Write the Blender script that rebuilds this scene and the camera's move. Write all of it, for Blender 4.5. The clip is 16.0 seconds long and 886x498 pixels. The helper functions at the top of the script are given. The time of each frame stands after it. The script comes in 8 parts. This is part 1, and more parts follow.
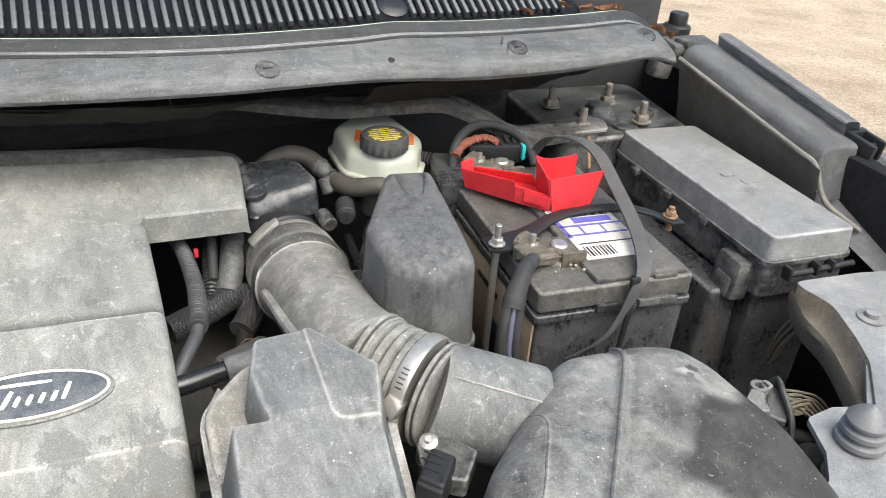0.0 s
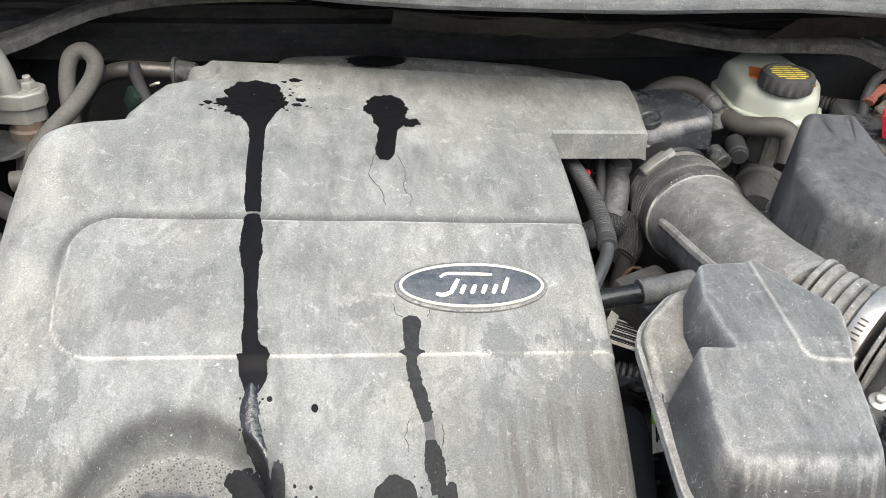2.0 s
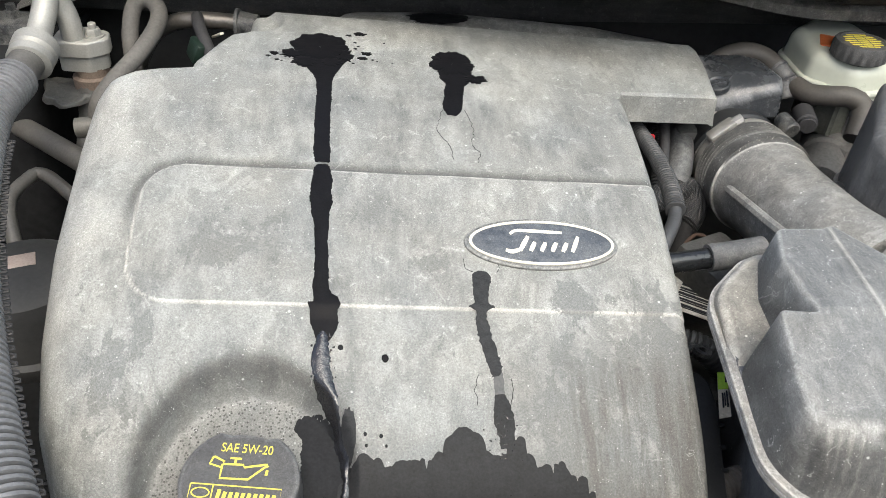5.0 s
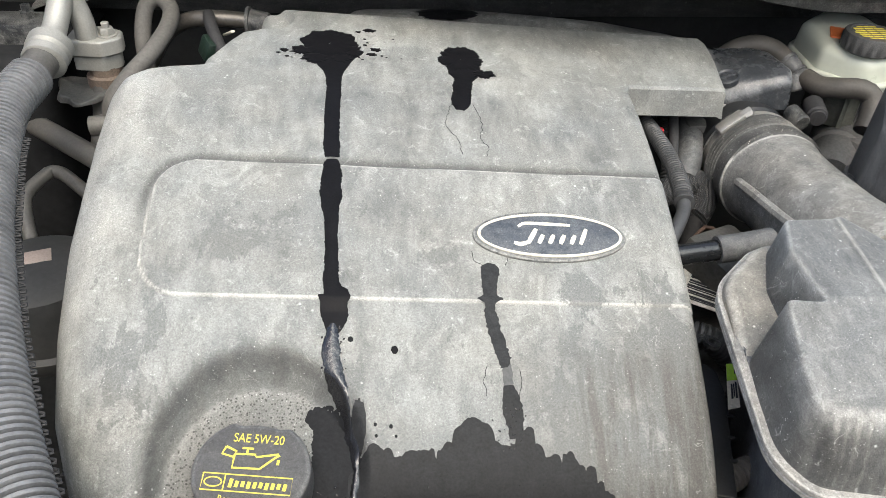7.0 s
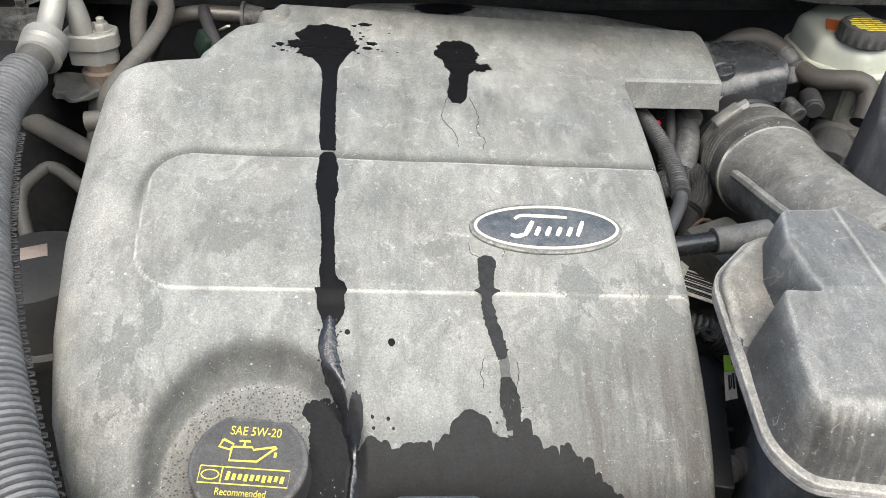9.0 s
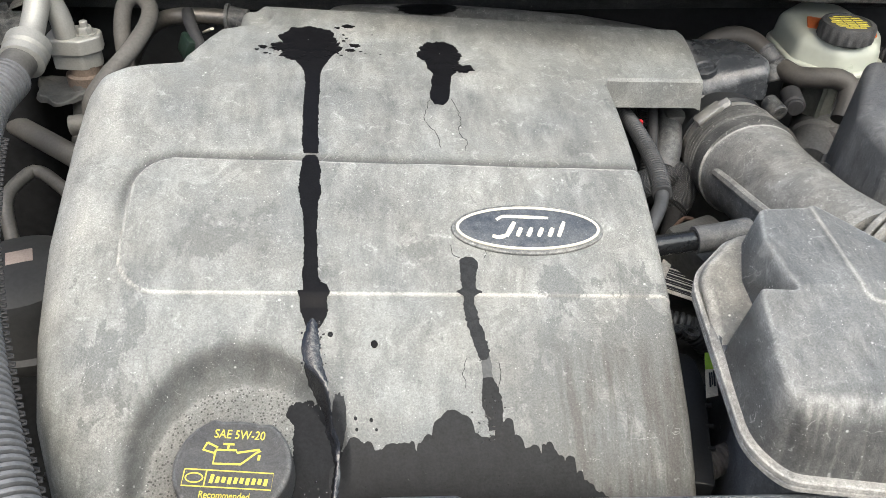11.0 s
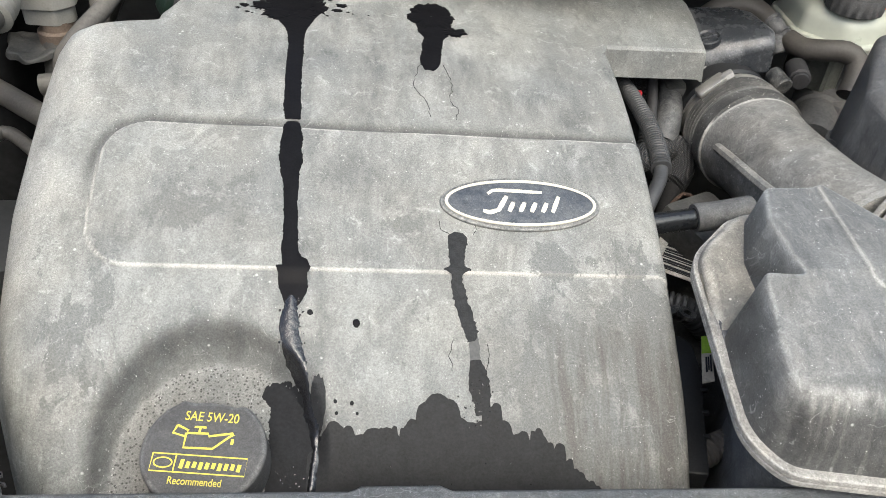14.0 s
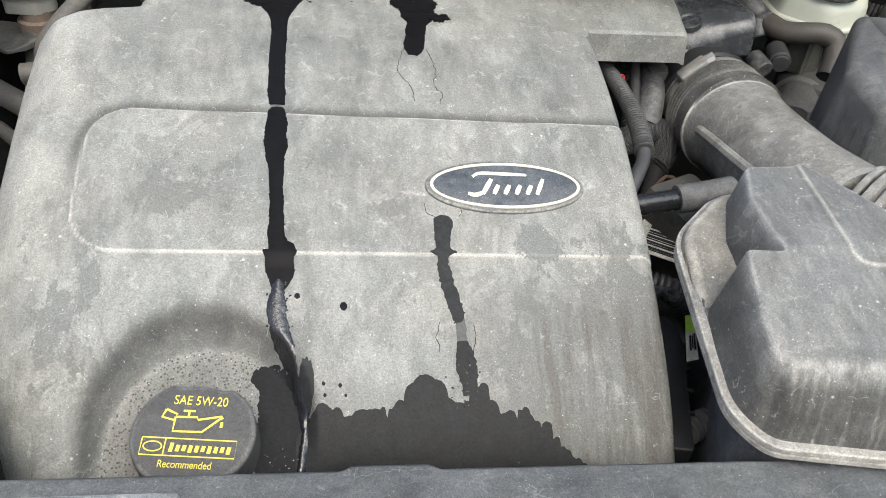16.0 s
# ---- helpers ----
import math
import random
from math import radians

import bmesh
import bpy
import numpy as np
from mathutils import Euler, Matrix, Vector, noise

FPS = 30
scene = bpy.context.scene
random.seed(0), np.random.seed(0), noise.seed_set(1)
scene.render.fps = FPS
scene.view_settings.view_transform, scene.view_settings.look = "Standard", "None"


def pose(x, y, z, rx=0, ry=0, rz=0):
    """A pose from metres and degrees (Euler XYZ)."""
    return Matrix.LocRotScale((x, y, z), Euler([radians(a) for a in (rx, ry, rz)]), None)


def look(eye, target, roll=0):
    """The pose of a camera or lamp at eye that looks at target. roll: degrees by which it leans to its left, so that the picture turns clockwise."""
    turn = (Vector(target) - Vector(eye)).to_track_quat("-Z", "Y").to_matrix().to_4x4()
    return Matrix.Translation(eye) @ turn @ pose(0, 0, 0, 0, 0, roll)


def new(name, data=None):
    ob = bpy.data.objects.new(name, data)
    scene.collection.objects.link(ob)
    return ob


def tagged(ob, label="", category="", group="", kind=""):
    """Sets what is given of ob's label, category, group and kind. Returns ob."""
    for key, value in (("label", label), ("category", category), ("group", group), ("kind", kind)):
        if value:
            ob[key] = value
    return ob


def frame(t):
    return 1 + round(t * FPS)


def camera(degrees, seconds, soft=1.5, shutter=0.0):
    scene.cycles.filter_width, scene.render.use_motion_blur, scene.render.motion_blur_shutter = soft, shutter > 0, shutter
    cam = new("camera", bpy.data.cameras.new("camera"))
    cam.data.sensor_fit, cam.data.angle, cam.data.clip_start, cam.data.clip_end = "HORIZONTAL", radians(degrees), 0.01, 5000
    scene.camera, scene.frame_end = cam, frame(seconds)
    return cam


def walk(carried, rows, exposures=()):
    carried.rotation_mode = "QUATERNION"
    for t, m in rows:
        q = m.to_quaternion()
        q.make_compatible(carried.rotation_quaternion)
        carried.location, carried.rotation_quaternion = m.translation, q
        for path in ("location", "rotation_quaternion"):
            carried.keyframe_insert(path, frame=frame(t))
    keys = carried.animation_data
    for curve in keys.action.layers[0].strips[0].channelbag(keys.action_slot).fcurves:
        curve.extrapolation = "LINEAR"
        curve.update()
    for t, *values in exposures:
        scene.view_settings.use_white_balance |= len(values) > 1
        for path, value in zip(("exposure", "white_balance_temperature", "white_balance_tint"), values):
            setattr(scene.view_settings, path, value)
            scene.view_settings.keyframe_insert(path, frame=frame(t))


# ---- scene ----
cam = camera(58.0, 16.0, 0.65, 0.15)
PATH = [
    (0, (0.024, -0.079, 1.33), (0.762, 1.479, 0.318), 4.9),
    (0.5, (0.012, -0.076, 1.319), (0.604, 1.526, 0.277), 4.2),
    (1, (-0.072, -0.059, 1.295), (0.297, 1.583, 0.214), 3.6),
    (1.5, (-0.138, -0.04, 1.286), (0.102, 1.596, 0.162), 3.3),
    (2, (-0.165, -0.031, 1.281), (0.046, 1.6, 0.143), 3.0),
    (2.5, (-0.173, -0.025, 1.284), (0.035, 1.599, 0.135), 3.0),
    (3, (-0.185, -0.022, 1.279), (0.014, 1.595, 0.12), 3.1),
    (3.5, (-0.189, -0.028, 1.273), (0.0, 1.581, 0.101), 3.4),
    (4, (-0.197, -0.033, 1.269), (-0.021, 1.571, 0.087), 3.8),
    (4.5, (-0.205, -0.033, 1.263), (-0.044, 1.566, 0.072), 4.0),
    (7, (-0.201, -0.041, 1.262), (-0.083, 1.557, 0.065), 2.8),
    (7.5, (-0.202, -0.046, 1.263), (-0.085, 1.554, 0.07), 2.6),
    (8, (-0.198, -0.049, 1.261), (-0.074, 1.552, 0.069), 2.7),
    (10.3, (-0.202, -0.035, 1.257), (-0.082, 1.549, 0.042), 2.5),
    (10.5, (-0.195, -0.037, 1.259), (-0.066, 1.546, 0.044), 2.6),
    (11, (-0.19, -0.045, 1.265), (-0.052, 1.543, 0.057), 2.4),
    (11.5, (-0.184, -0.043, 1.263), (-0.04, 1.543, 0.054), 2.3),
    (12, (-0.18, -0.036, 1.258), (-0.025, 1.544, 0.041), 2.6),
    (12.5, (-0.18, -0.032, 1.256), (-0.016, 1.538, 0.029), 3.1),
    (13, (-0.188, -0.027, 1.251), (-0.021, 1.53, 0.007), 3.5),
    (13.5, (-0.194, -0.014, 1.252), (-0.029, 1.532, -0.007), 3.9),
    (14, (-0.186, -0.014, 1.248), (-0.022, 1.523, -0.021), 4.1),
    (14.5, (-0.191, -0.011, 1.241), (-0.03, 1.516, -0.041), 4.2),
    (15, (-0.191, -0.013, 1.237), (-0.025, 1.508, -0.05), 4.3),
    (15.5, (-0.183, -0.022, 1.241), (-0.002, 1.498, -0.046), 4.3),
    (16, (-0.186, -0.022, 1.245), (0.012, 1.5, -0.038), 4.2),
]
walk(cam, [(t, look(eye, target, roll)) for t, eye, target, roll in PATH], [(0, 1.2), (1.5, 1.12), (4, 1.06), (11, 1.04), (16, 0.92)])

# ---- light ----
world = bpy.data.worlds.new("overcast")
scene.world = world
world.use_nodes = True
wn = world.node_tree.nodes
sky = wn.new("ShaderNodeTexSky")
sky.sky_type = "NISHITA"
sky.sun_disc = False
sky.sun_elevation, sky.sun_rotation = radians(60), radians(175)
sky.air_density, sky.dust_density, sky.ozone_density = 1.0, 6.0, 0.5
world.node_tree.links.new(sky.outputs[0], wn["Background"].inputs[0])
wn["Background"].inputs[1].default_value = 0.125
sun_data = bpy.data.lights.new("sun", "SUN")
sun_data.energy, sun_data.angle, sun_data.color = 1.4, radians(70), (0.86, 0.96, 0.935)
sun = new("sun", sun_data)
sun.matrix_world = look((1.2, -1.35, 4.6), (0, 0.5, 0.8))


# ---- materials ----
def nodes_of(name):
    m = bpy.data.materials.new(name)
    m.use_nodes = True
    return m, m.node_tree.nodes, m.node_tree.links, m.node_tree.nodes["Principled BSDF"]


def noise_tex(n, l, co, scale, detail=5, rough=0.6, dist=0.0):
    t = n.new("ShaderNodeTexNoise")
    t.inputs["Scale"].default_value, t.inputs["Detail"].default_value = scale, detail
    t.inputs["Roughness"].default_value, t.inputs["Distortion"].default_value = rough, dist
    l.new(co, t.inputs["Vector"])
    return t.outputs[0]


def ramp(n, l, fac, lo, hi, a=(0, 0, 0, 1), b=(1, 1, 1, 1)):
    r = n.new("ShaderNodeValToRGB")
    r.color_ramp.elements[0].position, r.color_ramp.elements[1].position = lo, hi
    r.color_ramp.elements[0].color, r.color_ramp.elements[1].color = a, b
    l.new(fac, r.inputs[0])
    return r.outputs[0]


def mix(n, l, fac, a, b, blend="MIX"):
    m = n.new("ShaderNodeMix")
    m.data_type, m.blend_type = "RGBA", blend
    for sock, v in ((m.inputs[0], fac), (m.inputs[6], a), (m.inputs[7], b)):
        if isinstance(v, (int, float)):
            sock.default_value = v
        elif isinstance(v, tuple):
            sock.default_value = (*v[:3], 1)
        else:
            l.new(v, sock)
    return m.outputs[2]


def coords(n, l, kind="Object", stretch=None):
    t = n.new("ShaderNodeTexCoord")
    if stretch is None:
        return t.outputs[kind]
    m = n.new("ShaderNodeMapping")
    m.inputs["Scale"].default_value = stretch
    l.new(t.outputs[kind], m.inputs[0])
    return m.outputs[0]


def bumps(n, l, bsdf, height, dist, strength=1.0):
    b = n.new("ShaderNodeBump")
    b.inputs["Distance"].default_value, b.inputs["Strength"].default_value = dist, strength
    l.new(height, b.inputs["Height"])
    l.new(b.outputs[0], bsdf.inputs["Normal"])


def dusty(name, base, dust, cover=0.5, rough=0.6, big=9.0, speck=0.5, grain=0.0004, streak=None, spread=0.12, worn=False, spec=0.35):
    """Plastic or metal with a film of dust in patches, dried spots, fine grain and pale specks."""
    m, n, l, p = nodes_of(name)
    co = coords(n, l)
    a = noise_tex(n, l, co, big, 9, 0.66, 0.1)
    b = noise_tex(n, l, coords(n, l, stretch=streak) if streak else co, big * 5, 8, 0.72, 0.15)
    ab = mix(n, l, 0.5, a, b)
    off = (cover - 0.5) * 0.3
    f = ramp(n, l, ab, 0.5 - spread - off, 0.5 + spread - off)
    c = mix(n, l, f, base, dust)
    # blots with a plain edge, where wet patches dried
    blot = ramp(n, l, noise_tex(n, l, co, big * 2.2, 7, 0.62, 0.9), 0.555, 0.572)
    bm_ = n.new("ShaderNodeMath")
    bm_.operation = "MULTIPLY"
    bm_.inputs[1].default_value = 0.62
    l.new(blot, bm_.inputs[0])
    c = mix(n, l, bm_.outputs[0], c, tuple(0.62 * x + 0.38 * y for x, y in zip(base, dust)))
    pale = ramp(n, l, noise_tex(n, l, co, big * 9, 9, 0.75, 0.6), 0.57, 0.68)
    pm = n.new("ShaderNodeMath")
    pm.operation = "MULTIPLY"
    pm.inputs[1].default_value = 0.45 * min(1, speck * 1.6)
    l.new(pale, pm.inputs[0])
    c = mix(n, l, pm.outputs[0], c, tuple(min(1, x * 1.35 + 0.05) for x in dust))
    if worn:
        # pale scuffed edges and dark grime, with painted highlights and shade, where the mesh says so, broken up by the
        # patches
        at = n.new("ShaderNodeAttribute")
        at.attribute_name = "scuff_glint"
        brk = mix(n, l, 1.0, at.outputs["Fac"], ramp(n, l, b, 0.36, 0.58, (0.5, 0.5, 0.5, 1)), "MULTIPLY")
        c = mix(n, l, brk, c, (0.52, 0.51, 0.47))
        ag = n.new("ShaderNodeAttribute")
        ag.attribute_name = "grime_shade"
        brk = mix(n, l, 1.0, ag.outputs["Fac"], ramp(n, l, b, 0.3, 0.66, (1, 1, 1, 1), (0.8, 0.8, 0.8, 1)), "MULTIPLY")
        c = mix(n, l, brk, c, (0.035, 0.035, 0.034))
        # old damp stains with a plain ragged edge
        ad = n.new("ShaderNodeAttribute")
        ad.attribute_name = "damp"
        ds = n.new("ShaderNodeMath")
        ds.operation = "MULTIPLY_ADD"
        ds.inputs[1].default_value = 0.22
        l.new(ad.outputs["Fac"], ds.inputs[0])
        l.new(noise_tex(n, l, coords(n, l, stretch=(1.3, 0.8, 1.0)), 34, 9, 0.68, 0.4), ds.inputs[2])
        dm = ramp(n, l, ds.outputs[0], 0.665, 0.695, (0, 0, 0, 1), (0.76, 0.76, 0.76, 1))
        c = mix(n, l, dm, c, tuple(0.8 * x + 0.2 * y for x, y in zip(base, dust)))
        # brownish runs dried on the steep front
        ar = n.new("ShaderNodeAttribute")
        ar.attribute_name = "runs"
        dry = ramp(n, l, noise_tex(n, l, coords(n, l, stretch=(11.0, 1.3, 1.3)), 8, 7, 0.66, 0.3), 0.42, 0.60)
        c = mix(n, l, mix(n, l, 1.0, mix(n, l, 1.0, dry, ar.outputs["Fac"], "MULTIPLY"), (0.75, 0.75, 0.75), "MULTIPLY"), c, (0.095, 0.089, 0.078))
        # pitted, tan-dusted patches
        ap = n.new("ShaderNodeAttribute")
        ap.attribute_name = "pits"
        c = mix(n, l, mix(n, l, 1.0, ap.outputs["Fac"], (0.25, 0.25, 0.25), "MULTIPLY"), c, (0.23, 0.223, 0.20))
        vp = n.new("ShaderNodeTexVoronoi")
        vp.inputs["Scale"].default_value = 380
        l.new(co, vp.inputs["Vector"])
        dot = ramp(n, l, vp.outputs["Distance"], 0.2, 0.4, (1, 1, 1, 1), (0, 0, 0, 1))
        dot = mix(n, l, 1.0, dot, ramp(n, l, noise_tex(n, l, co, 160, 2), 0.34, 0.46), "MULTIPLY")
        c = mix(n, l, mix(n, l, 1.0, dot, ap.outputs["Fac"], "MULTIPLY"), c, (0.06, 0.058, 0.053))
    # rubbed pale edges, and the highlight painted on the wing rail
    ae = n.new("ShaderNodeAttribute")
    ae.attribute_name = "edge"
    rub = mix(n, l, 1.0, ae.outputs["Fac"], ramp(n, l, b, 0.38, 0.6, (0.15, 0.15, 0.15, 1), (0.8, 0.8, 0.8, 1)), "MULTIPLY")
    c = mix(n, l, rub, c, tuple(min(1, x * 1.25 + 0.06) for x in dust))
    # curly pale scratches and hairs
    wob = n.new("ShaderNodeVectorMath")
    wob.operation = "MULTIPLY_ADD"
    wob.inputs[1].default_value = (0.02, 0.02, 0.02)
    nz = n.new("ShaderNodeTexNoise")
    nz.inputs["Scale"].default_value, nz.inputs["Detail"].default_value = 45, 3
    l.new(co, nz.inputs["Vector"])
    l.new(nz.outputs[1], wob.inputs[0])
    l.new(co, wob.inputs[2])
    for sc, lo_, keep in ((38, 0.012, 0.57), (85, 0.022, 0.6)):
        vc = n.new("ShaderNodeTexVoronoi")
        vc.feature = "DISTANCE_TO_EDGE"
        vc.inputs["Scale"].default_value = sc
        l.new(wob.outputs[0], vc.inputs["Vector"])
        hair = ramp(n, l, vc.outputs["Distance"], 0.0, lo_, (1, 1, 1, 1), (0, 0, 0, 1))
        hair = mix(n, l, 1.0, hair, ramp(n, l, noise_tex(n, l, co, sc * 0.9, 3, 0.6), keep, keep + 0.04), "MULTIPLY")
        hs = n.new("ShaderNodeMath")
        hs.operation = "MULTIPLY"
        hs.inputs[1].default_value = min(1, speck * 0.6)
        l.new(hair, hs.inputs[0])
        c = mix(n, l, hs.outputs[0], c, tuple(min(1, x * 1.3 + 0.06) for x in dust))
    # drifts of cooler and warmer dust
    c = mix(n, l, 0.4, c, ramp(n, l, noise_tex(n, l, co, big * 1.6, 4, 0.6), 0.36, 0.64, (1.02, 1.0, 0.95, 1), (0.95, 1.0, 1.04, 1)), "MULTIPLY")
    fine = noise_tex(n, l, co, 650, 5, 0.75)
    c = mix(n, l, 0.7, c, ramp(n, l, fine, 0.3, 0.7, (0.5, 0.5, 0.5, 1), (1.4, 1.4, 1.4, 1)), "MULTIPLY")
    grit = noise_tex(n, l, co, 1500, 2, 0.6)
    c = mix(n, l, 0.42, c, ramp(n, l, grit, 0.34, 0.66, (0.55, 0.55, 0.55, 1), (1.45, 1.45, 1.45, 1)), "MULTIPLY")
    for sc, th in ((420, 0.55), (210, 0.55), (95, 0.61)):
        v = n.new("ShaderNodeTexVoronoi")
        v.inputs["Scale"].default_value = sc
        l.new(co, v.inputs["Vector"])
        near = ramp(n, l, v.outputs["Distance"], 0.05, 0.14, (1, 1, 1, 1), (0, 0, 0, 1))
        some = ramp(n, l, noise_tex(n, l, co, sc * 0.31, 3), th - 0.04, th + 0.02)
        fleck = mix(n, l, 1.0, near, some, "MULTIPLY")
        fs = n.new("ShaderNodeMath")
        fs.operation = "MULTIPLY"
        fs.inputs[1].default_value = speck
        l.new(fleck, fs.inputs[0])
        c = mix(n, l, fs.outputs[0], c, tuple(min(1, x * 1.5 + 0.15) for x in dust))
    l.new(c, p.inputs["Base Color"])
    l.new(ramp(n, l, f, 0, 1, (rough - 0.12,) * 3 + (1,), (min(1, rough + 0.25),) * 3 + (1,)), p.inputs["Roughness"])
    p.inputs["Specular IOR Level"].default_value = spec
    h = mix(n, l, 0.4, fine, b)
    bumps(n, l, p, h, grain * 3)
    return m


def plain(name, col, rough=0.5, metal=0.0, var=0.25, scale=60.0, bump=0.0003, spec=0.5):
    """A surface of one colour with mottling at two scales."""
    m, n, l, p = nodes_of(name)
    co = coords(n, l)
    a, b = noise_tex(n, l, co, scale, 5), noise_tex(n, l, co, scale * 7, 4)
    f = mix(n, l, 0.5, a, b)
    lo, hi = tuple(x * (1 - var) for x in col), tuple(min(1, x * (1 + var)) for x in col)
    l.new(ramp(n, l, f, 0.3, 0.7, (*lo, 1), (*hi, 1)), p.inputs["Base Color"])
    l.new(ramp(n, l, a, 0.2, 0.8, (max(0.03, rough - 0.12),) * 3 + (1,), (min(1, rough + 0.12),) * 3 + (1,)), p.inputs["Roughness"])
    p.inputs["Metallic"].default_value = metal
    p.inputs["Specular IOR Level"].default_value = spec
    if bump:
        bumps(n, l, p, f, bump)
    return m


COVER = dusty("dusty_grey_cover_plastic", (0.10, 0.104, 0.101), (0.35, 0.352, 0.328), 0.52, 0.6, 7.0, 0.65, 0.0003, streak=(1.5, 0.5, 1.0), spread=0.16, worn=True)
BOX = dusty("dusty_dark_box_plastic", (0.06, 0.064, 0.066), (0.285, 0.288, 0.276), 0.46, 0.5, 8.0, 1.0, 0.0003, streak=(2.2, 0.7, 1.0), spread=0.16, worn=True)
SHOULDER = dusty("tan_dusted_box_plastic", (0.10, 0.099, 0.093), (0.34, 0.325, 0.285), 0.5, 0.6, 12.0, 0.9, 0.0003, spread=0.17)
LOWBOX = dusty("dark_blue_grey_box_plastic", (0.035, 0.038, 0.042), (0.15, 0.155, 0.158), 0.46, 0.45, 14.0, 0.7, 0.0002, spread=0.18)
AIRBOX = dusty("smudged_black_plastic", (0.05, 0.053, 0.057), (0.30, 0.298, 0.28), 0.47, 0.5, 8.0, 0.8, 0.00012, spread=0.15, worn=True, spec=0.12)
TUBE = dusty("dusty_intake_rubber", (0.065, 0.065, 0.062), (0.34, 0.334, 0.31), 0.5, 0.6, 12.0, 1.0, 0.0003, spread=0.15, worn=True)
DARK = dusty("dusty_black_plastic", (0.020, 0.022, 0.024), (0.19, 0.187, 0.175), 0.36, 0.42, 14.0, 0.8, 0.0003, spread=0.11)
FUSE = dusty("dull_black_lid_plastic", (0.11, 0.112, 0.113), (0.33, 0.33, 0.32), 0.5, 0.4, 10.0, 0.9, 0.0003, spread=0.2)
PUMP = dusty("dusty_black_cover_plastic", (0.042, 0.044, 0.047), (0.20, 0.20, 0.195), 0.45, 0.45, 10.0, 0.4, 0.0003, streak=(2.5, 2.5, 0.6), spread=0.16)
SATIN = dusty("satin_black_plastic", (0.022, 0.025, 0.029), (0.085, 0.088, 0.092), 0.36, 0.28, 9.0, 0.25, 0.0001, spread=0.18)
BRACE = dusty("dusty_black_steel", (0.05, 0.051, 0.052), (0.30, 0.293, 0.27), 0.5, 0.6, 14.0, 0.6, 0.0004, spread=0.13)
COWL = dusty("weathered_cowl_plastic", (0.080, 0.084, 0.089), (0.36, 0.368, 0.372), 0.46, 0.55, 9.0, 0.7, 0.0002, streak=(0.5, 2.5, 2.5), spread=0.2)
LIDDUST = dusty("dust_caked_lid", (0.037, 0.036, 0.034), (0.14, 0.134, 0.122), 0.5, 0.5, 30.0, 1.0, 0.0004)
CASE = dusty("scratched_black_case", (0.026, 0.0265, 0.029), (0.10, 0.101, 0.10), 0.35, 0.36, 26.0, 1.0, 0.0002, streak=(1.5, 1.5, 0.8))
DAMP = plain("oil_damp_plastic", (0.027, 0.028, 0.029), 0.6, 0, 0.55, 160, 0.0003, 0.12)
BLACK = plain("black_plastic", (0.018, 0.019, 0.02), 0.42, 0, 0.3, 60, 0.0003, 0.3)
GLOSS = plain("shiny_black_plastic", (0.015, 0.016, 0.017), 0.22)
RUBBER = plain("black_rubber", (0.034, 0.034, 0.035), 0.65, 0, 0.4, 60, 0.0003, 0.3)
HOSE = plain("dusty_rubber_hose", (0.095, 0.090, 0.082), 0.75, 0, 0.35, 40)
BROWNHOSE = plain("brown_grey_rubber_hose", (0.060, 0.055, 0.048), 0.6, 0, 0.3, 50)
ELBOW = dusty("grey_elbow_plastic", (0.05, 0.052, 0.055), (0.18, 0.18, 0.176), 0.42, 0.45, 30.0, 0.4, 0.0001)
GREYHOSE = plain("grey_corrugated_hose", (0.052, 0.053, 0.054), 0.45, 0, 0.35, 50)
ALU = plain("dull_aluminium", (0.31, 0.306, 0.28), 0.48, 0.35, 0.16, 70)
BRONZE = plain("tarnished_pipe", (0.12, 0.112, 0.10), 0.38, 0.6, 0.3, 50)
PIPE = plain("dirty_metal_pipe", (0.115, 0.11, 0.10), 0.5, 0.3, 0.3, 50)
STEEL = plain("zinc_steel", (0.5, 0.49, 0.46), 0.38, 0.8, 0.25, 90)
CLAMP = plain("stainless_band", (0.47, 0.455, 0.42), 0.38, 0.75, 0.2, 40)
RUST = plain("rusted_steel", (0.24, 0.15, 0.09), 0.85, 0.1, 0.5, 120)
PAINT = dusty("silver_grey_paint", (0.14, 0.145, 0.15), (0.28, 0.283, 0.285), 0.5, 0.45, 8.0, 0.4, 0.0001)
APRON = dusty("grey_fender_plastic", (0.11, 0.115, 0.12), (0.34, 0.345, 0.348), 0.47, 0.36, 6.0, 0.35, 0.0001, streak=(2.0, 0.5, 2.0), spread=0.16)
INNER = dusty("brown_grey_trim_face", (0.10, 0.095, 0.085), (0.27, 0.252, 0.22), 0.47, 0.6, 10.0, 0.25, 0.0002, spread=0.2)
STRAP = plain("grey_rubber_strap", (0.15, 0.15, 0.146), 0.5, 0, 0.3, 60)
SUPPORT = dusty("blue_grey_dusted_plastic", (0.10, 0.11, 0.12), (0.33, 0.345, 0.355), 0.47, 0.5, 12.0, 0.9, 0.0003, streak=(0.6, 1.5, 1.5), spread=0.17)
SOIL = dusty("brown_dusted_plastic", (0.17, 0.155, 0.13), (0.33, 0.295, 0.24), 0.5, 0.7, 12.0, 0.3, 0.0003)
RED = plain("red_plastic", (0.62, 0.035, 0.045), 0.42, 0, 0.25, 40, 0.0001)
WHITE = plain("milky_plastic", (0.47, 0.495, 0.42), 0.35, 0, 0.06, 18, 0.0001)
# Darker copy of the milky plastic, with the shade under the tank painted in.
SHADEDWHITE = plain("shaded_milky_plastic", (0.15, 0.155, 0.135), 0.5, 0, 0.35, 40, 0.0003)
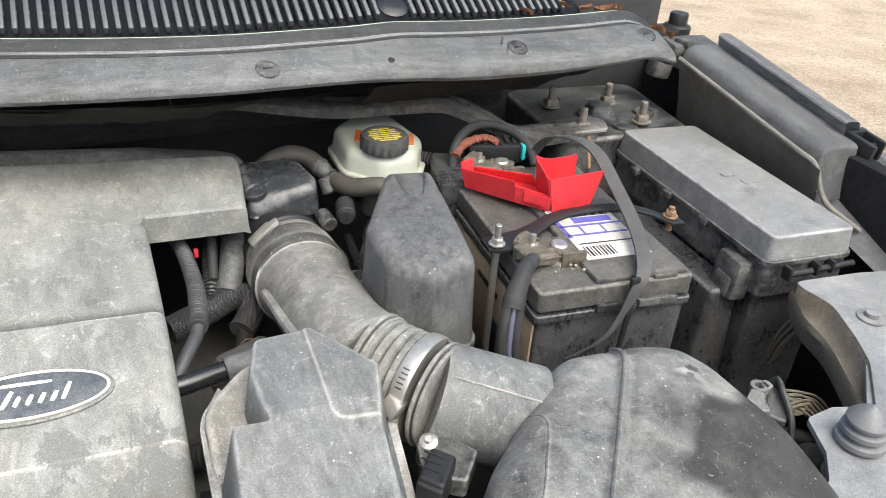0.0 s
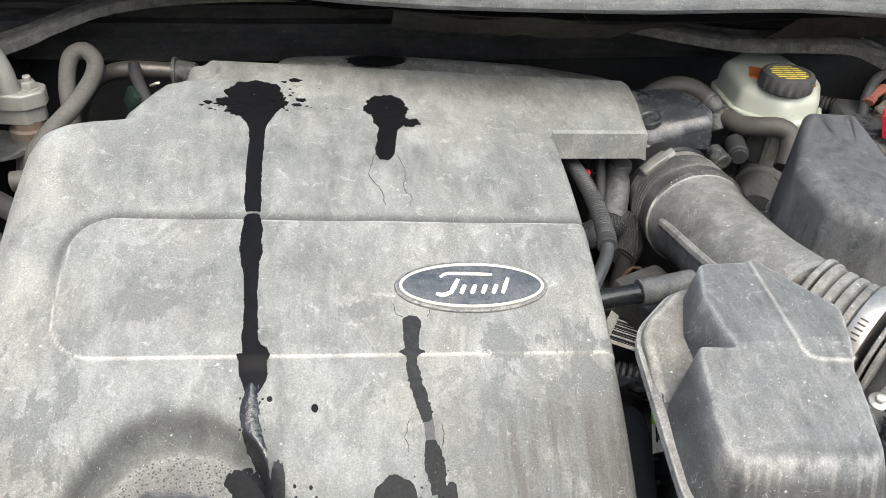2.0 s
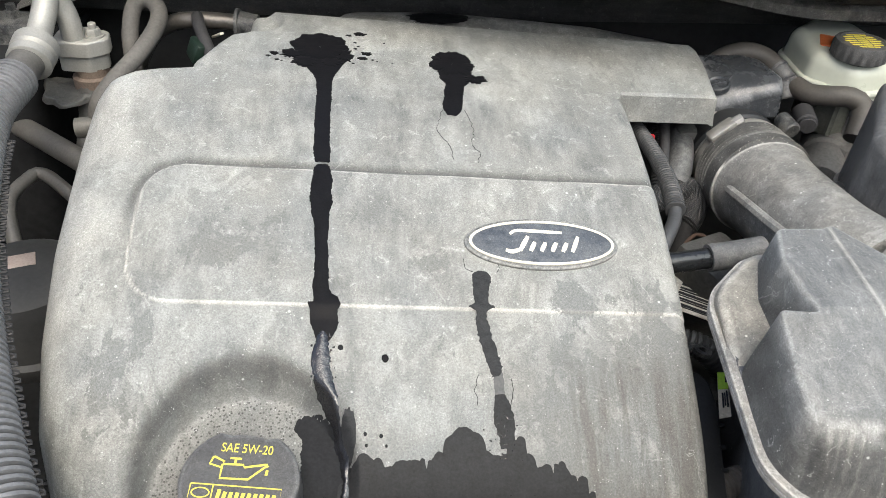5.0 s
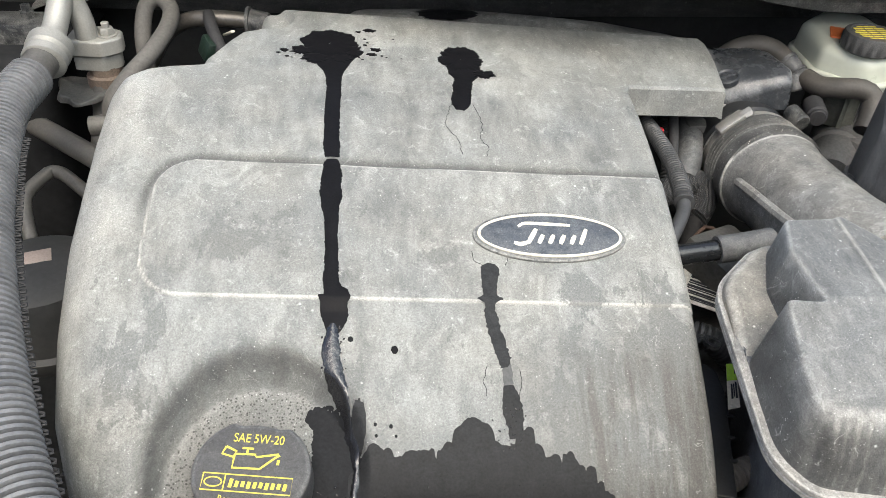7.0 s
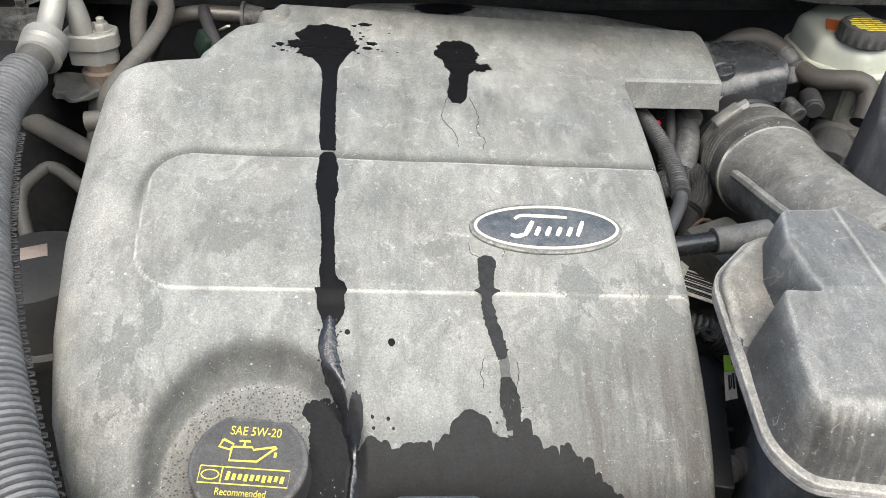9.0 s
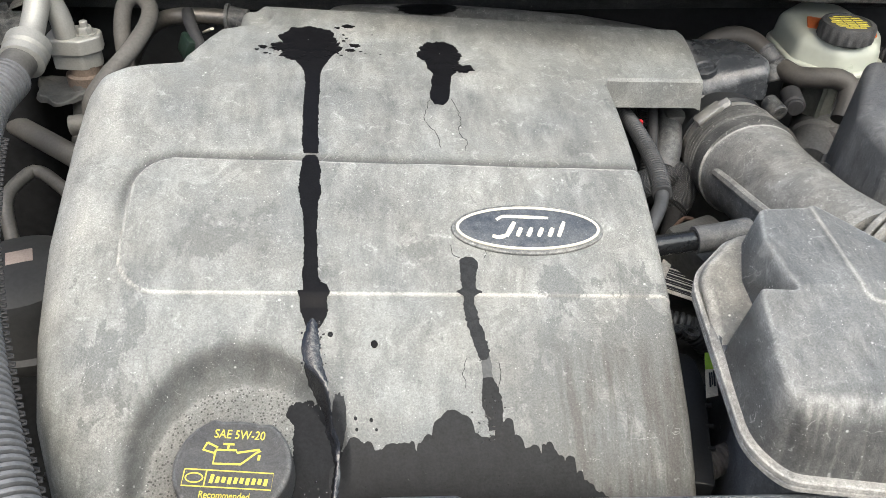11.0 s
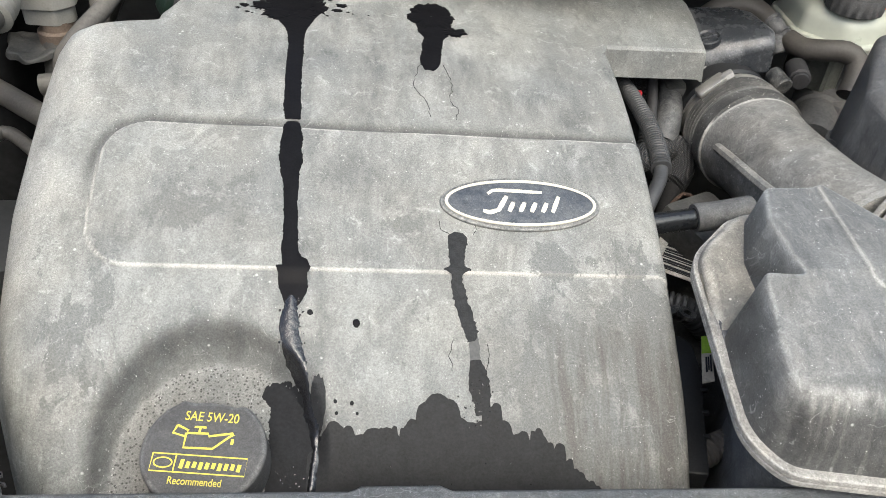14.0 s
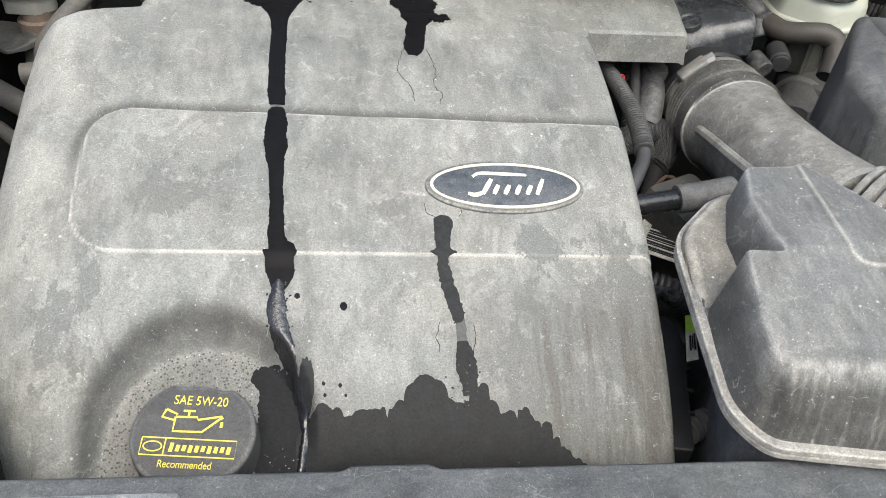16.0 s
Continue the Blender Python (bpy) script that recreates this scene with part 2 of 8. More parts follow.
YELLOW = plain("yellow_print", (0.62, 0.53, 0.075), 0.6, 0, 0.12, 200, 0)
CREAM = plain("cream_print", (0.56, 0.53, 0.43), 0.6, 0, 0.1, 150, 0)
ORANGE = plain("orange_label", (0.62, 0.16, 0.05), 0.6, 0, 0.15, 60, 0)
PAPER = dusty("white_label", (0.62, 0.61, 0.58), (0.30, 0.26, 0.20), 0.36, 0.6, 26.0, 0.2, 0.0001, spread=0.16)
VIOLET = plain("violet_print", (0.09, 0.09, 0.35), 0.6, 0, 0.15, 90, 0)
TEAL = plain("teal_plastic", (0.02, 0.42, 0.42), 0.5)
GREEN = plain("green_label", (0.30, 0.52, 0.04), 0.6)
TAN = plain("tan_battery_label", (0.30, 0.235, 0.17), 0.5, 0, 0.25, 30)
CRUST = plain("corroded_lead", (0.13, 0.115, 0.09), 0.6, 0.35, 0.9, 170, 0.0014)
CRUMB = plain("corrosion_crumbs", (0.33, 0.305, 0.25), 0.9, 0, 0.8, 260, 0.0008)
SLEEVE = dusty("grey_ribbed_sleeve", (0.03, 0.031, 0.033), (0.13, 0.132, 0.132), 0.3, 0.45, 30.0, 0.3, 0.0001)
RIBSLEEVE = plain("dull_grey_ribbed_plastic", (0.14, 0.143, 0.146), 0.5, 0, 0.4, 40, 0.0002)
NAVY = dusty("dark_navy_badge", (0.04, 0.048, 0.062), (0.13, 0.14, 0.15), 0.45, 0.45, 30.0, 0.4, 0.0001)
BADGERIM = dusty("dusty_badge_rim", (0.07, 0.073, 0.075), (0.24, 0.24, 0.225), 0.5, 0.5, 40.0, 0.5, 0.0002)
CAPMAT = dusty("dusty_black_cap", (0.038, 0.038, 0.039), (0.105, 0.105, 0.103), 0.48, 0.5, 22.0, 0.35, 0.0001, spread=0.2)
OIL = plain("wet_black_oil", (0.008, 0.008, 0.009), 0.36, 0, 0.3, 90, 0.0001, 0.06)
WETOIL = plain("glossy_oil", (0.010, 0.010, 0.011), 0.12, 0, 0.3, 60, 0.0012, 1.0)
OILSKIN = plain("oil_soaked_plastic", (0.013, 0.0135, 0.0145), 0.55, 0, 0.5, 60, 0.0003, 0.1)
FIREWALL = plain("black_firewall", (0.027, 0.0275, 0.028), 0.8, 0, 0.4, 14)
FELT = plain("dark_felt", (0.055, 0.05, 0.044), 1.0, 0, 0.6, 120, 0.002, 0.1)
BAYPAINT = plain("dark_bay_paint", (0.016, 0.0165, 0.017), 0.7, 0, 0.5, 12, 0.0003, 0.1)
BLOCK = plain("grimy_cast_metal", (0.07, 0.069, 0.064), 0.6, 0.2, 0.5, 45, 0.001)
LEAF = plain("dry_leaf", (0.30, 0.15, 0.075), 0.8, 0, 0.5, 60)
WIRE = plain("tan_wire", (0.135, 0.118, 0.088), 0.6, 0, 0.3, 60)
COPPER = plain("corroded_copper", (0.17, 0.055, 0.034), 0.9, 0.0, 0.4, 120)


def braid_material():
    m, n, l, p = nodes_of("braided_sleeve")
    h = []
    for ax in ((1, 1, 0.6), (1, -1, 0.6)):
        w = n.new("ShaderNodeTexWave")
        w.inputs["Scale"].default_value = 150
        mp = n.new("ShaderNodeMapping")
        mp.inputs["Rotation"].default_value = (0.5 * ax[1], 0.3, 0.8 * ax[1])
        l.new(coords(n, l), mp.inputs[0])
        l.new(mp.outputs[0], w.inputs[0])
        h.append(w.outputs[0])
    f = mix(n, l, 1.0, h[0], h[1], "MULTIPLY")
    l.new(ramp(n, l, f, 0.1, 0.7, (0.03, 0.03, 0.031, 1), (0.11, 0.111, 0.112, 1)), p.inputs["Base Color"])
    p.inputs["Roughness"].default_value = 0.55
    bumps(n, l, p, f, 0.002)
    return m


def sand_material():
    m, n, l, p = nodes_of("sandy_gravel")
    co = coords(n, l)
    a, b, c = noise_tex(n, l, co, 2.2, 6), noise_tex(n, l, co, 55, 6, 0.7), noise_tex(n, l, co, 190, 4, 0.7)
    col = mix(n, l, ramp(n, l, a, 0.35, 0.65), (0.43, 0.34, 0.245), (0.62, 0.515, 0.395))
    col = mix(n, l, ramp(n, l, b, 0.28, 0.46, (1, 1, 1, 1), (0, 0, 0, 1)), col, (0.22, 0.165, 0.115))
    peb = n.new("ShaderNodeTexVoronoi")
    peb.inputs["Scale"].default_value = 90
    l.new(co, peb.inputs["Vector"])
    col = mix(n, l, 0.45, col, ramp(n, l, peb.outputs["Color"], 0.1, 0.9, (0.55, 0.55, 0.55, 1), (1.5, 1.45, 1.4, 1)), "MULTIPLY")
    col = mix(n, l, 0.85, col, ramp(n, l, c, 0.3, 0.7, (0.4, 0.4, 0.4, 1), (1.5, 1.5, 1.5, 1)), "MULTIPLY")
    l.new(col, p.inputs["Base Color"])
    p.inputs["Roughness"].default_value = 0.95
    bumps(n, l, p, mix(n, l, 0.5, b, c), 0.025)
    return m


SAND = sand_material()


# ---- building blocks ----
def thing(name, at, label, category, group="", kind=""):
    e = new(name)
    e.empty_display_size = 0.02
    e.location = at
    return tagged(e, label, category, group, kind)


def mesh_of(name, bm, material):
    bmesh.ops.recalc_face_normals(bm, faces=bm.faces[:])
    for f in bm.faces:
        f.smooth = True
    for e in bm.edges:
        if len(e.link_faces) == 2 and e.calc_face_angle(0) > radians(36):
            e.smooth = False
    me = bpy.data.meshes.new(name)
    bm.to_mesh(me)
    bm.free()
    me.materials.append(material)
    return me


def base_of(ob):
    v = Vector((0, 0, 0))
    while ob is not None:
        v += ob.location
        ob = ob.parent
    return v


def part(name, bm, material, parent, label=""):
    """One mesh, drawn in world places, hung under a thing or a part."""
    bmesh.ops.translate(bm, vec=-base_of(parent), verts=bm.verts[:])
    ob = new(name, mesh_of(name, bm, material))
    ob.parent = parent
    return tagged(ob, label)


def solid(name, bm, material, label, category, group="", kind=""):
    """A thing of one mesh, with its origin at the foot of its middle."""
    lo = Vector([min(v.co[i] for v in bm.verts) for i in range(3)])
    hi = Vector([max(v.co[i] for v in bm.verts) for i in range(3)])
    at = Vector(((lo.x + hi.x) / 2, (lo.y + hi.y) / 2, lo.z))
    bmesh.ops.translate(bm, vec=-at, verts=bm.verts[:])
    ob = new(name, mesh_of(name, bm, material))
    ob.location = at
    return tagged(ob, label, category, group, kind)


def spline(pts, step=0.006):
    """A smooth line through the points, at even steps."""
    p = [np.array(q, float) for q in pts]
    p = [2 * p[0] - p[1]] + p + [2 * p[-1] - p[-2]]
    out = []
    for i in range(1, len(p) - 2):
        k = max(2, int(np.linalg.norm(p[i + 1] - p[i]) / step))
        for j in range(k):
            t = j / k
            out.append(0.5 * (2 * p[i] + (p[i + 1] - p[i - 1]) * t + (2 * p[i - 1] - 5 * p[i] + 4 * p[i + 1] - p[i + 2]) * t * t
                              + (3 * p[i] - p[i - 1] - 3 * p[i + 1] + p[i + 2]) * t ** 3))
    out.append(p[-2])
    return out


def tube(bm, pts, r, n=14, step=0.006, caps=True, smooth=True, flat=1.0):
    """A round bar along the points; r is a radius or a function of the share of the way (0 to 1) and the metres gone."""
    line = spline(pts, step) if smooth else [np.array(q, float) for q in pts]
    gone = [0.0]
    for a, b in zip(line, line[1:]):
        gone.append(gone[-1] + np.linalg.norm(b - a))
    rings, side = [], None
    for i, q in enumerate(line):
        d = line[min(i + 1, len(line) - 1)] - line[max(i - 1, 0)]
        d = d / np.linalg.norm(d)
        if side is None:
            side = np.cross(d, (0, 0, 1) if abs(d[2]) < 0.9 else (1, 0, 0))
        side = side - d * np.dot(side, d)
        side = side / np.linalg.norm(side)
        up = np.cross(side, d)
        rad = r(gone[i] / gone[-1], gone[i]) if callable(r) else r
        rings.append([bm.verts.new(q + rad * (math.cos(a) * side + flat * math.sin(a) * up)) for a in [2 * math.pi * k / n for k in range(n)]])
    for a, b in zip(rings, rings[1:]):
        for k in range(n):
            bm.faces.new((a[k], a[(k + 1) % n], b[(k + 1) % n], b[k]))
    if caps:
        bm.faces.new(rings[0])
        bm.faces.new(rings[-1])
    return bm


def cyl(bm, p0, p1, r0, r1=None, n=20, edge=0.0):
    """A round peg from p0 to p1 with a small rounded edge at both ends."""
    p0, p1 = np.array(p0, float), np.array(p1, float)
    r1 = r0 if r1 is None else r1
    d = (p1 - p0) / np.linalg.norm(p1 - p0)
    prof = [(p0, r0 - edge), (p0 + d * edge, r0), (p1 - d * edge, r1), (p1, r1 - edge)] if edge else [(p0, r0), (p1, r1)]
    return lathe(bm, [(rad, float(np.dot(q - p0, d))) for q, rad in prof], p0, d, n)


def lathe(bm, profile, at, axis=(0, 0, 1), n=28):
    """A turned body: (radius, height) pairs about an axis through a place."""
    d = Vector(axis).normalized()
    rot = d.to_track_quat("Z", "Y").to_matrix()
    rings = []
    for r, h in profile:
        rings.append([bm.verts.new(Vector(at) + rot @ Vector((r * math.cos(2 * math.pi * k / n), r * math.sin(2 * math.pi * k / n), h))) for k in range(n)])
    for a, b in zip(rings, rings[1:]):
        for k in range(n):
            bm.faces.new((a[k], a[(k + 1) % n], b[(k + 1) % n], b[k]))
    for ring in (rings[0], rings[-1]):
        bm.faces.new(ring)
    return bm


def rounded(poly, r=0.01, n=6):
    """The outline of a polygon (anticlockwise) with rounded corners; r is one radius or one a corner."""
    out, m = [], len(poly)
    for i in range(m):
        a, b, c = (np.array(poly[j % m], float) for j in (i - 1, i, i + 1))
        rad = r[i] if isinstance(r, (list, tuple)) else r
        u, v = (a - b) / np.linalg.norm(a - b), (c - b) / np.linalg.norm(c - b)
        half = math.acos(max(-1, min(1, float(np.dot(u, v))))) / 2
        cut = min(rad / max(math.tan(half), 1e-3), 0.48 * np.linalg.norm(a - b), 0.48 * np.linalg.norm(c - b))
        for k in range(n + 1):
            t = k / n
            out.append(tuple((1 - t) ** 2 * (b + u * cut) + 2 * t * (1 - t) * b + t * t * (b + v * cut)))
    return out


def inset(line, d):
    """The outline moved inwards by d (an anticlockwise line)."""
    m, out = len(line), []
    for i in range(m):
        a, b = np.array(line[i - 1]), np.array(line[(i + 1) % m])
        t = (b - a) / max(np.linalg.norm(b - a), 1e-9)
        out.append((line[i][0] - t[1] * d, line[i][1] + t[0] * d))
    return out


def slab(bm, line, zb, zt, fil=0.005, taper=0.0, steps=5, m=None, low=0.0):
    """A body standing on an outline, with drafted sides and a rounded top edge; heights are numbers or functions of x, y."""
    zb_f = zb if callable(zb) else (lambda x, y: zb)
    zt_f = zt if callable(zt) else (lambda x, y: zt)
    rings = []

    edge = bm.verts.layers.float.get("edge") or bm.verts.layers.float.new("edge")
    rub = 1.0 if fil < 0.013 else 0.0

    def ring(ins, f, e=0.0):
        q = inset(line, ins)
        vs = [bm.verts.new((x, y, f(x, y))) for x, y in q]
        for v in vs:
            v[edge] = e
        rings.append(vs)

    if low:
        ring(low, zb_f)
        ring(0, lambda x, y: zb_f(x, y) + low)
    else:
        ring(0, zb_f)
    for k in range(steps + 1):
        a = math.pi / 2 * k / steps
        ring(taper + fil * (1 - math.cos(a)), lambda x, y, a=a: zt_f(x, y) - fil * (1 - math.sin(a)), rub * max(0.0, math.sin(2 * a)))
    c = len(line)
    for a, b in zip(rings, rings[1:]):
        for k in range(c):
            bm.faces.new((a[k], a[(k + 1) % c], b[(k + 1) % c], b[k]))
    bm.faces.new(rings[0])
    top = rings[-1]
    mid = np.mean([v.co for v in top], axis=0)
    inner = [bm.verts.new((v.co.x * 0.5 + mid[0] * 0.5, v.co.y * 0.5 + mid[1] * 0.5, 0)) for v in top]
    for v in inner:
        v.co.z = zt_f(v.co.x, v.co.y)
    hub = bm.verts.new((mid[0], mid[1], zt_f(mid[0], mid[1])))
    for k in range(c):
        bm.faces.new((top[k], top[(k + 1) % c], inner[(k + 1) % c], inner[k]))
        bm.faces.new((inner[k], inner[(k + 1) % c], hub))
    if m is not None:
        bmesh.ops.transform(bm, matrix=m, verts=bm.verts[:])
    return bm


def block(bm, at, size, bevel=0.003, rot=(0, 0, 0), seg=2):
    """A box about its middle, with rounded edges."""
    g = bmesh.ops.create_cube(bm, size=1.0, matrix=Matrix.Diagonal((*size, 1)))
    if bevel:
        edges = list({e for v in g["verts"] for e in v.link_edges})
        g2 = bmesh.ops.bevel(bm, geom=edges, offset=bevel, segments=seg, profile=0.5, affect="EDGES")
        vs = list({v for f in g2["faces"] for v in f.verts} | {v for v in g["verts"] if v.is_valid})
    else:
        vs = g["verts"]
    bmesh.ops.transform(bm, matrix=pose(*at, *rot), verts=vs)
    return bm


def B():
    return bmesh.new()


def bolt(name, at, axis, r, length, parent=None, mat=None, nut=True):
    """A threaded stud with its nut and washer."""
    bm = B()
    a = Vector(axis).normalized()
    cyl(bm, at, Vector(at) + a * length, r, r, 10, r * 0.2)
    if nut:
        lathe(bm, [(r * 1.75, 0), (r * 1.85, r * 0.3), (r * 1.85, r * 1.7), (r * 1.6, r * 2.0)], at, axis, 6)
        lathe(bm, [(r * 2.5, -r * 0.1), (r * 2.5, r * 0.3)], at, axis, 16)
    return bm


def outline_gap(poly, X, Y):
    """Signed distance of places to a polygon, minus inside."""
    best, inside = np.full(X.shape, 1e9), np.zeros(X.shape, bool)
    for (ax, ay), (bx, by) in zip(poly, poly[1:] + poly[:1]):
        dx, dy = bx - ax, by - ay
        t = np.clip(((X - ax) * dx + (Y - ay) * dy) / (dx * dx + dy * dy + 1e-12), 0, 1)
        best = np.minimum(best, np.hypot(X - ax - t * dx, Y - ay - t * dy))
        if ay != by:
            inside ^= ((ay > Y) != (by > Y)) & (X < ax + (Y - ay) * dx / dy)
    return np.where(inside, -best, best)


def relief(bm, poly, top, slope, R, floor, step, rubbed=1.0, within=None):
    """A moulded lid over an outline: top height, wall slope, edge radius and floor are numbers or functions of x, y arrays."""
    as_f = lambda g: g if callable(g) else (lambda x, y: g + 0 * x)
    xs = np.arange(min(p[0] for p in poly) - 0.04, max(p[0] for p in poly) + 0.04, step)
    ys = np.arange(min(p[1] for p in poly) - 0.04, max(p[1] for p in poly) + 0.04, step)
    Y, X = np.meshgrid(ys, xs, indexing="ij")
    d, k, r, low = outline_gap(poly, X, Y), as_f(slope)(X, Y), as_f(R)(X, Y), as_f(floor)(X, Y)
    u = np.maximum(0, d + r)
    lim = r * k / np.sqrt(1 + k * k)
    uu = np.minimum(u, lim)
    Z = as_f(top)(X, Y) - (r - np.sqrt(np.maximum(0, r * r - uu * uu))) - k * np.maximum(0, u - lim)
    if within:
        Z = np.minimum(Z, low + 7.0 * np.maximum(-1, -outline_gap(within, X, Y) - 0.003))
    keep = Z > low - 0.004
    Z = np.maximum(Z, low - 0.004)
    edge = bm.verts.layers.float.get("edge") or bm.verts.layers.float.new("edge")
    rub = rubbed * np.exp(-((d + 0.25 * r) / (0.0012 + 0.2 * r)) ** 2)
    vs = {}
    for j in range(len(ys) - 1):
        for i in range(len(xs) - 1):
            if keep[j, i] or keep[j + 1, i] or keep[j, i + 1] or keep[j + 1, i + 1]:
                q = []
                for jj, ii in ((j, i), (j, i + 1), (j + 1, i + 1), (j + 1, i)):
                    if (jj, ii) not in vs:
                        v = bm.verts.new((xs[ii], ys[jj], Z[jj, ii]))
                        v[edge] = rub[jj, ii]
                        vs[jj, ii] = v
                    q.append(vs[jj, ii])
                bm.faces.new(q)
    return lambda x, y: float(Z[int(round((y - ys[0]) / step)), int(round((x - xs[0]) / step))])


def mark(ob, name, value):
    """Give a mesh a map of scuffs, grime or painted light and shade: a value from 0 to 1 for each place, worked out for
    all of them at once.
    """
    n = len(ob.data.vertices)
    co = np.empty(3 * n, np.float32)
    ob.data.vertices.foreach_get("co", co)
    co = co.reshape(n, 3).astype(float) + np.array(base_of(ob))
    at = ob.data.attributes.get(name) or ob.data.attributes.new(name, "FLOAT", "POINT")
    at.data.foreach_set("value", np.clip(value(co[:, 0], co[:, 1], co[:, 2]), 0, 1).astype(np.float32))


def soft01(t):
    t = np.clip(t, 0, 1)
    return t * t * (3 - 2 * t)


def grain_at(X, Y, Z):
    """Noise at many places."""
    return np.array([noise.noise(Vector(p)) for p in zip(X, Y, Z)])


# ---- setting: ground and car shell ----
def ground():
    bm = B()
    bmesh.ops.create_grid(bm, x_segments=120, y_segments=120, size=1.0)
    for v in bm.verts:
        r = max(abs(v.co.x), abs(v.co.y))
        k = 7.0 * r + 600 * max(0, r - 0.7) ** 2.2
        v.co.x, v.co.y = v.co.x * k / max(r, 1e-6) if r else 0, v.co.y * k / max(r, 1e-6) if r else 0
        near = max(0, 1 - v.co.length / 9)
        v.co.z = near * 0.025 * noise.noise(Vector((v.co.x * 1.3, v.co.y * 1.3, 0)))
    ob = new("ground", mesh_of("ground", bm, SAND))
    tagged(ob, "pale brown sandy gravel yard beside the car", "ground", kind="structure")


ground()


def step01(t):
    t = max(0.0, min(1.0, t))
    return t * t * (3 - 2 * t)


def lerp(x, xs, ys):
    return float(np.interp(x, xs, ys))


def sheet(bm, rows, close=False):
    """Faces between rows of places with the same count."""
    vs = [[bm.verts.new(p) for p in row] for row in rows]
    for a, b in zip(vs, vs[1:]):
        for k in range(len(a) - 1):
            bm.faces.new((a[k], a[k + 1], b[k + 1], b[k]))
    return vs


LIPMAT = dusty("pale_dusted_lip", (0.15, 0.147, 0.138), (0.40, 0.39, 0.362), 0.55, 0.7, 25.0, 0.6, 0.0003)
SEAL = dusty("dusty_seal_rubber", (0.038, 0.041, 0.046), (0.14, 0.145, 0.15), 0.4, 0.42, 12.0, 0.7, 0.0002, streak=(0.4, 2.5, 2.5), spread=0.2)
SLAT = plain("weathered_slat_plastic", (0.085, 0.089, 0.093), 0.24, 0, 0.4, 40)
LIP_X = [-1.0, -0.8, -0.5, -0.29, -0.13, 0.0, 0.12, 0.22, 0.32, 0.44, 0.60, 0.72, 0.82]
LIP_Y = [0.97, 0.94, 0.90, 0.860, 0.817, 0.797, 0.785, 0.790, 0.805, 0.811, 0.815, 0.832, 0.857]


def lip_y(x):
    return sum(lerp(x + d, LIP_X, LIP_Y) for d in (-0.06, -0.03, 0, 0.03, 0.06)) / 5


def lip_ys(X):
    return sum(np.interp(X + d, LIP_X, LIP_Y) for d in (-0.06, -0.03, 0, 0.03, 0.06)) / 5


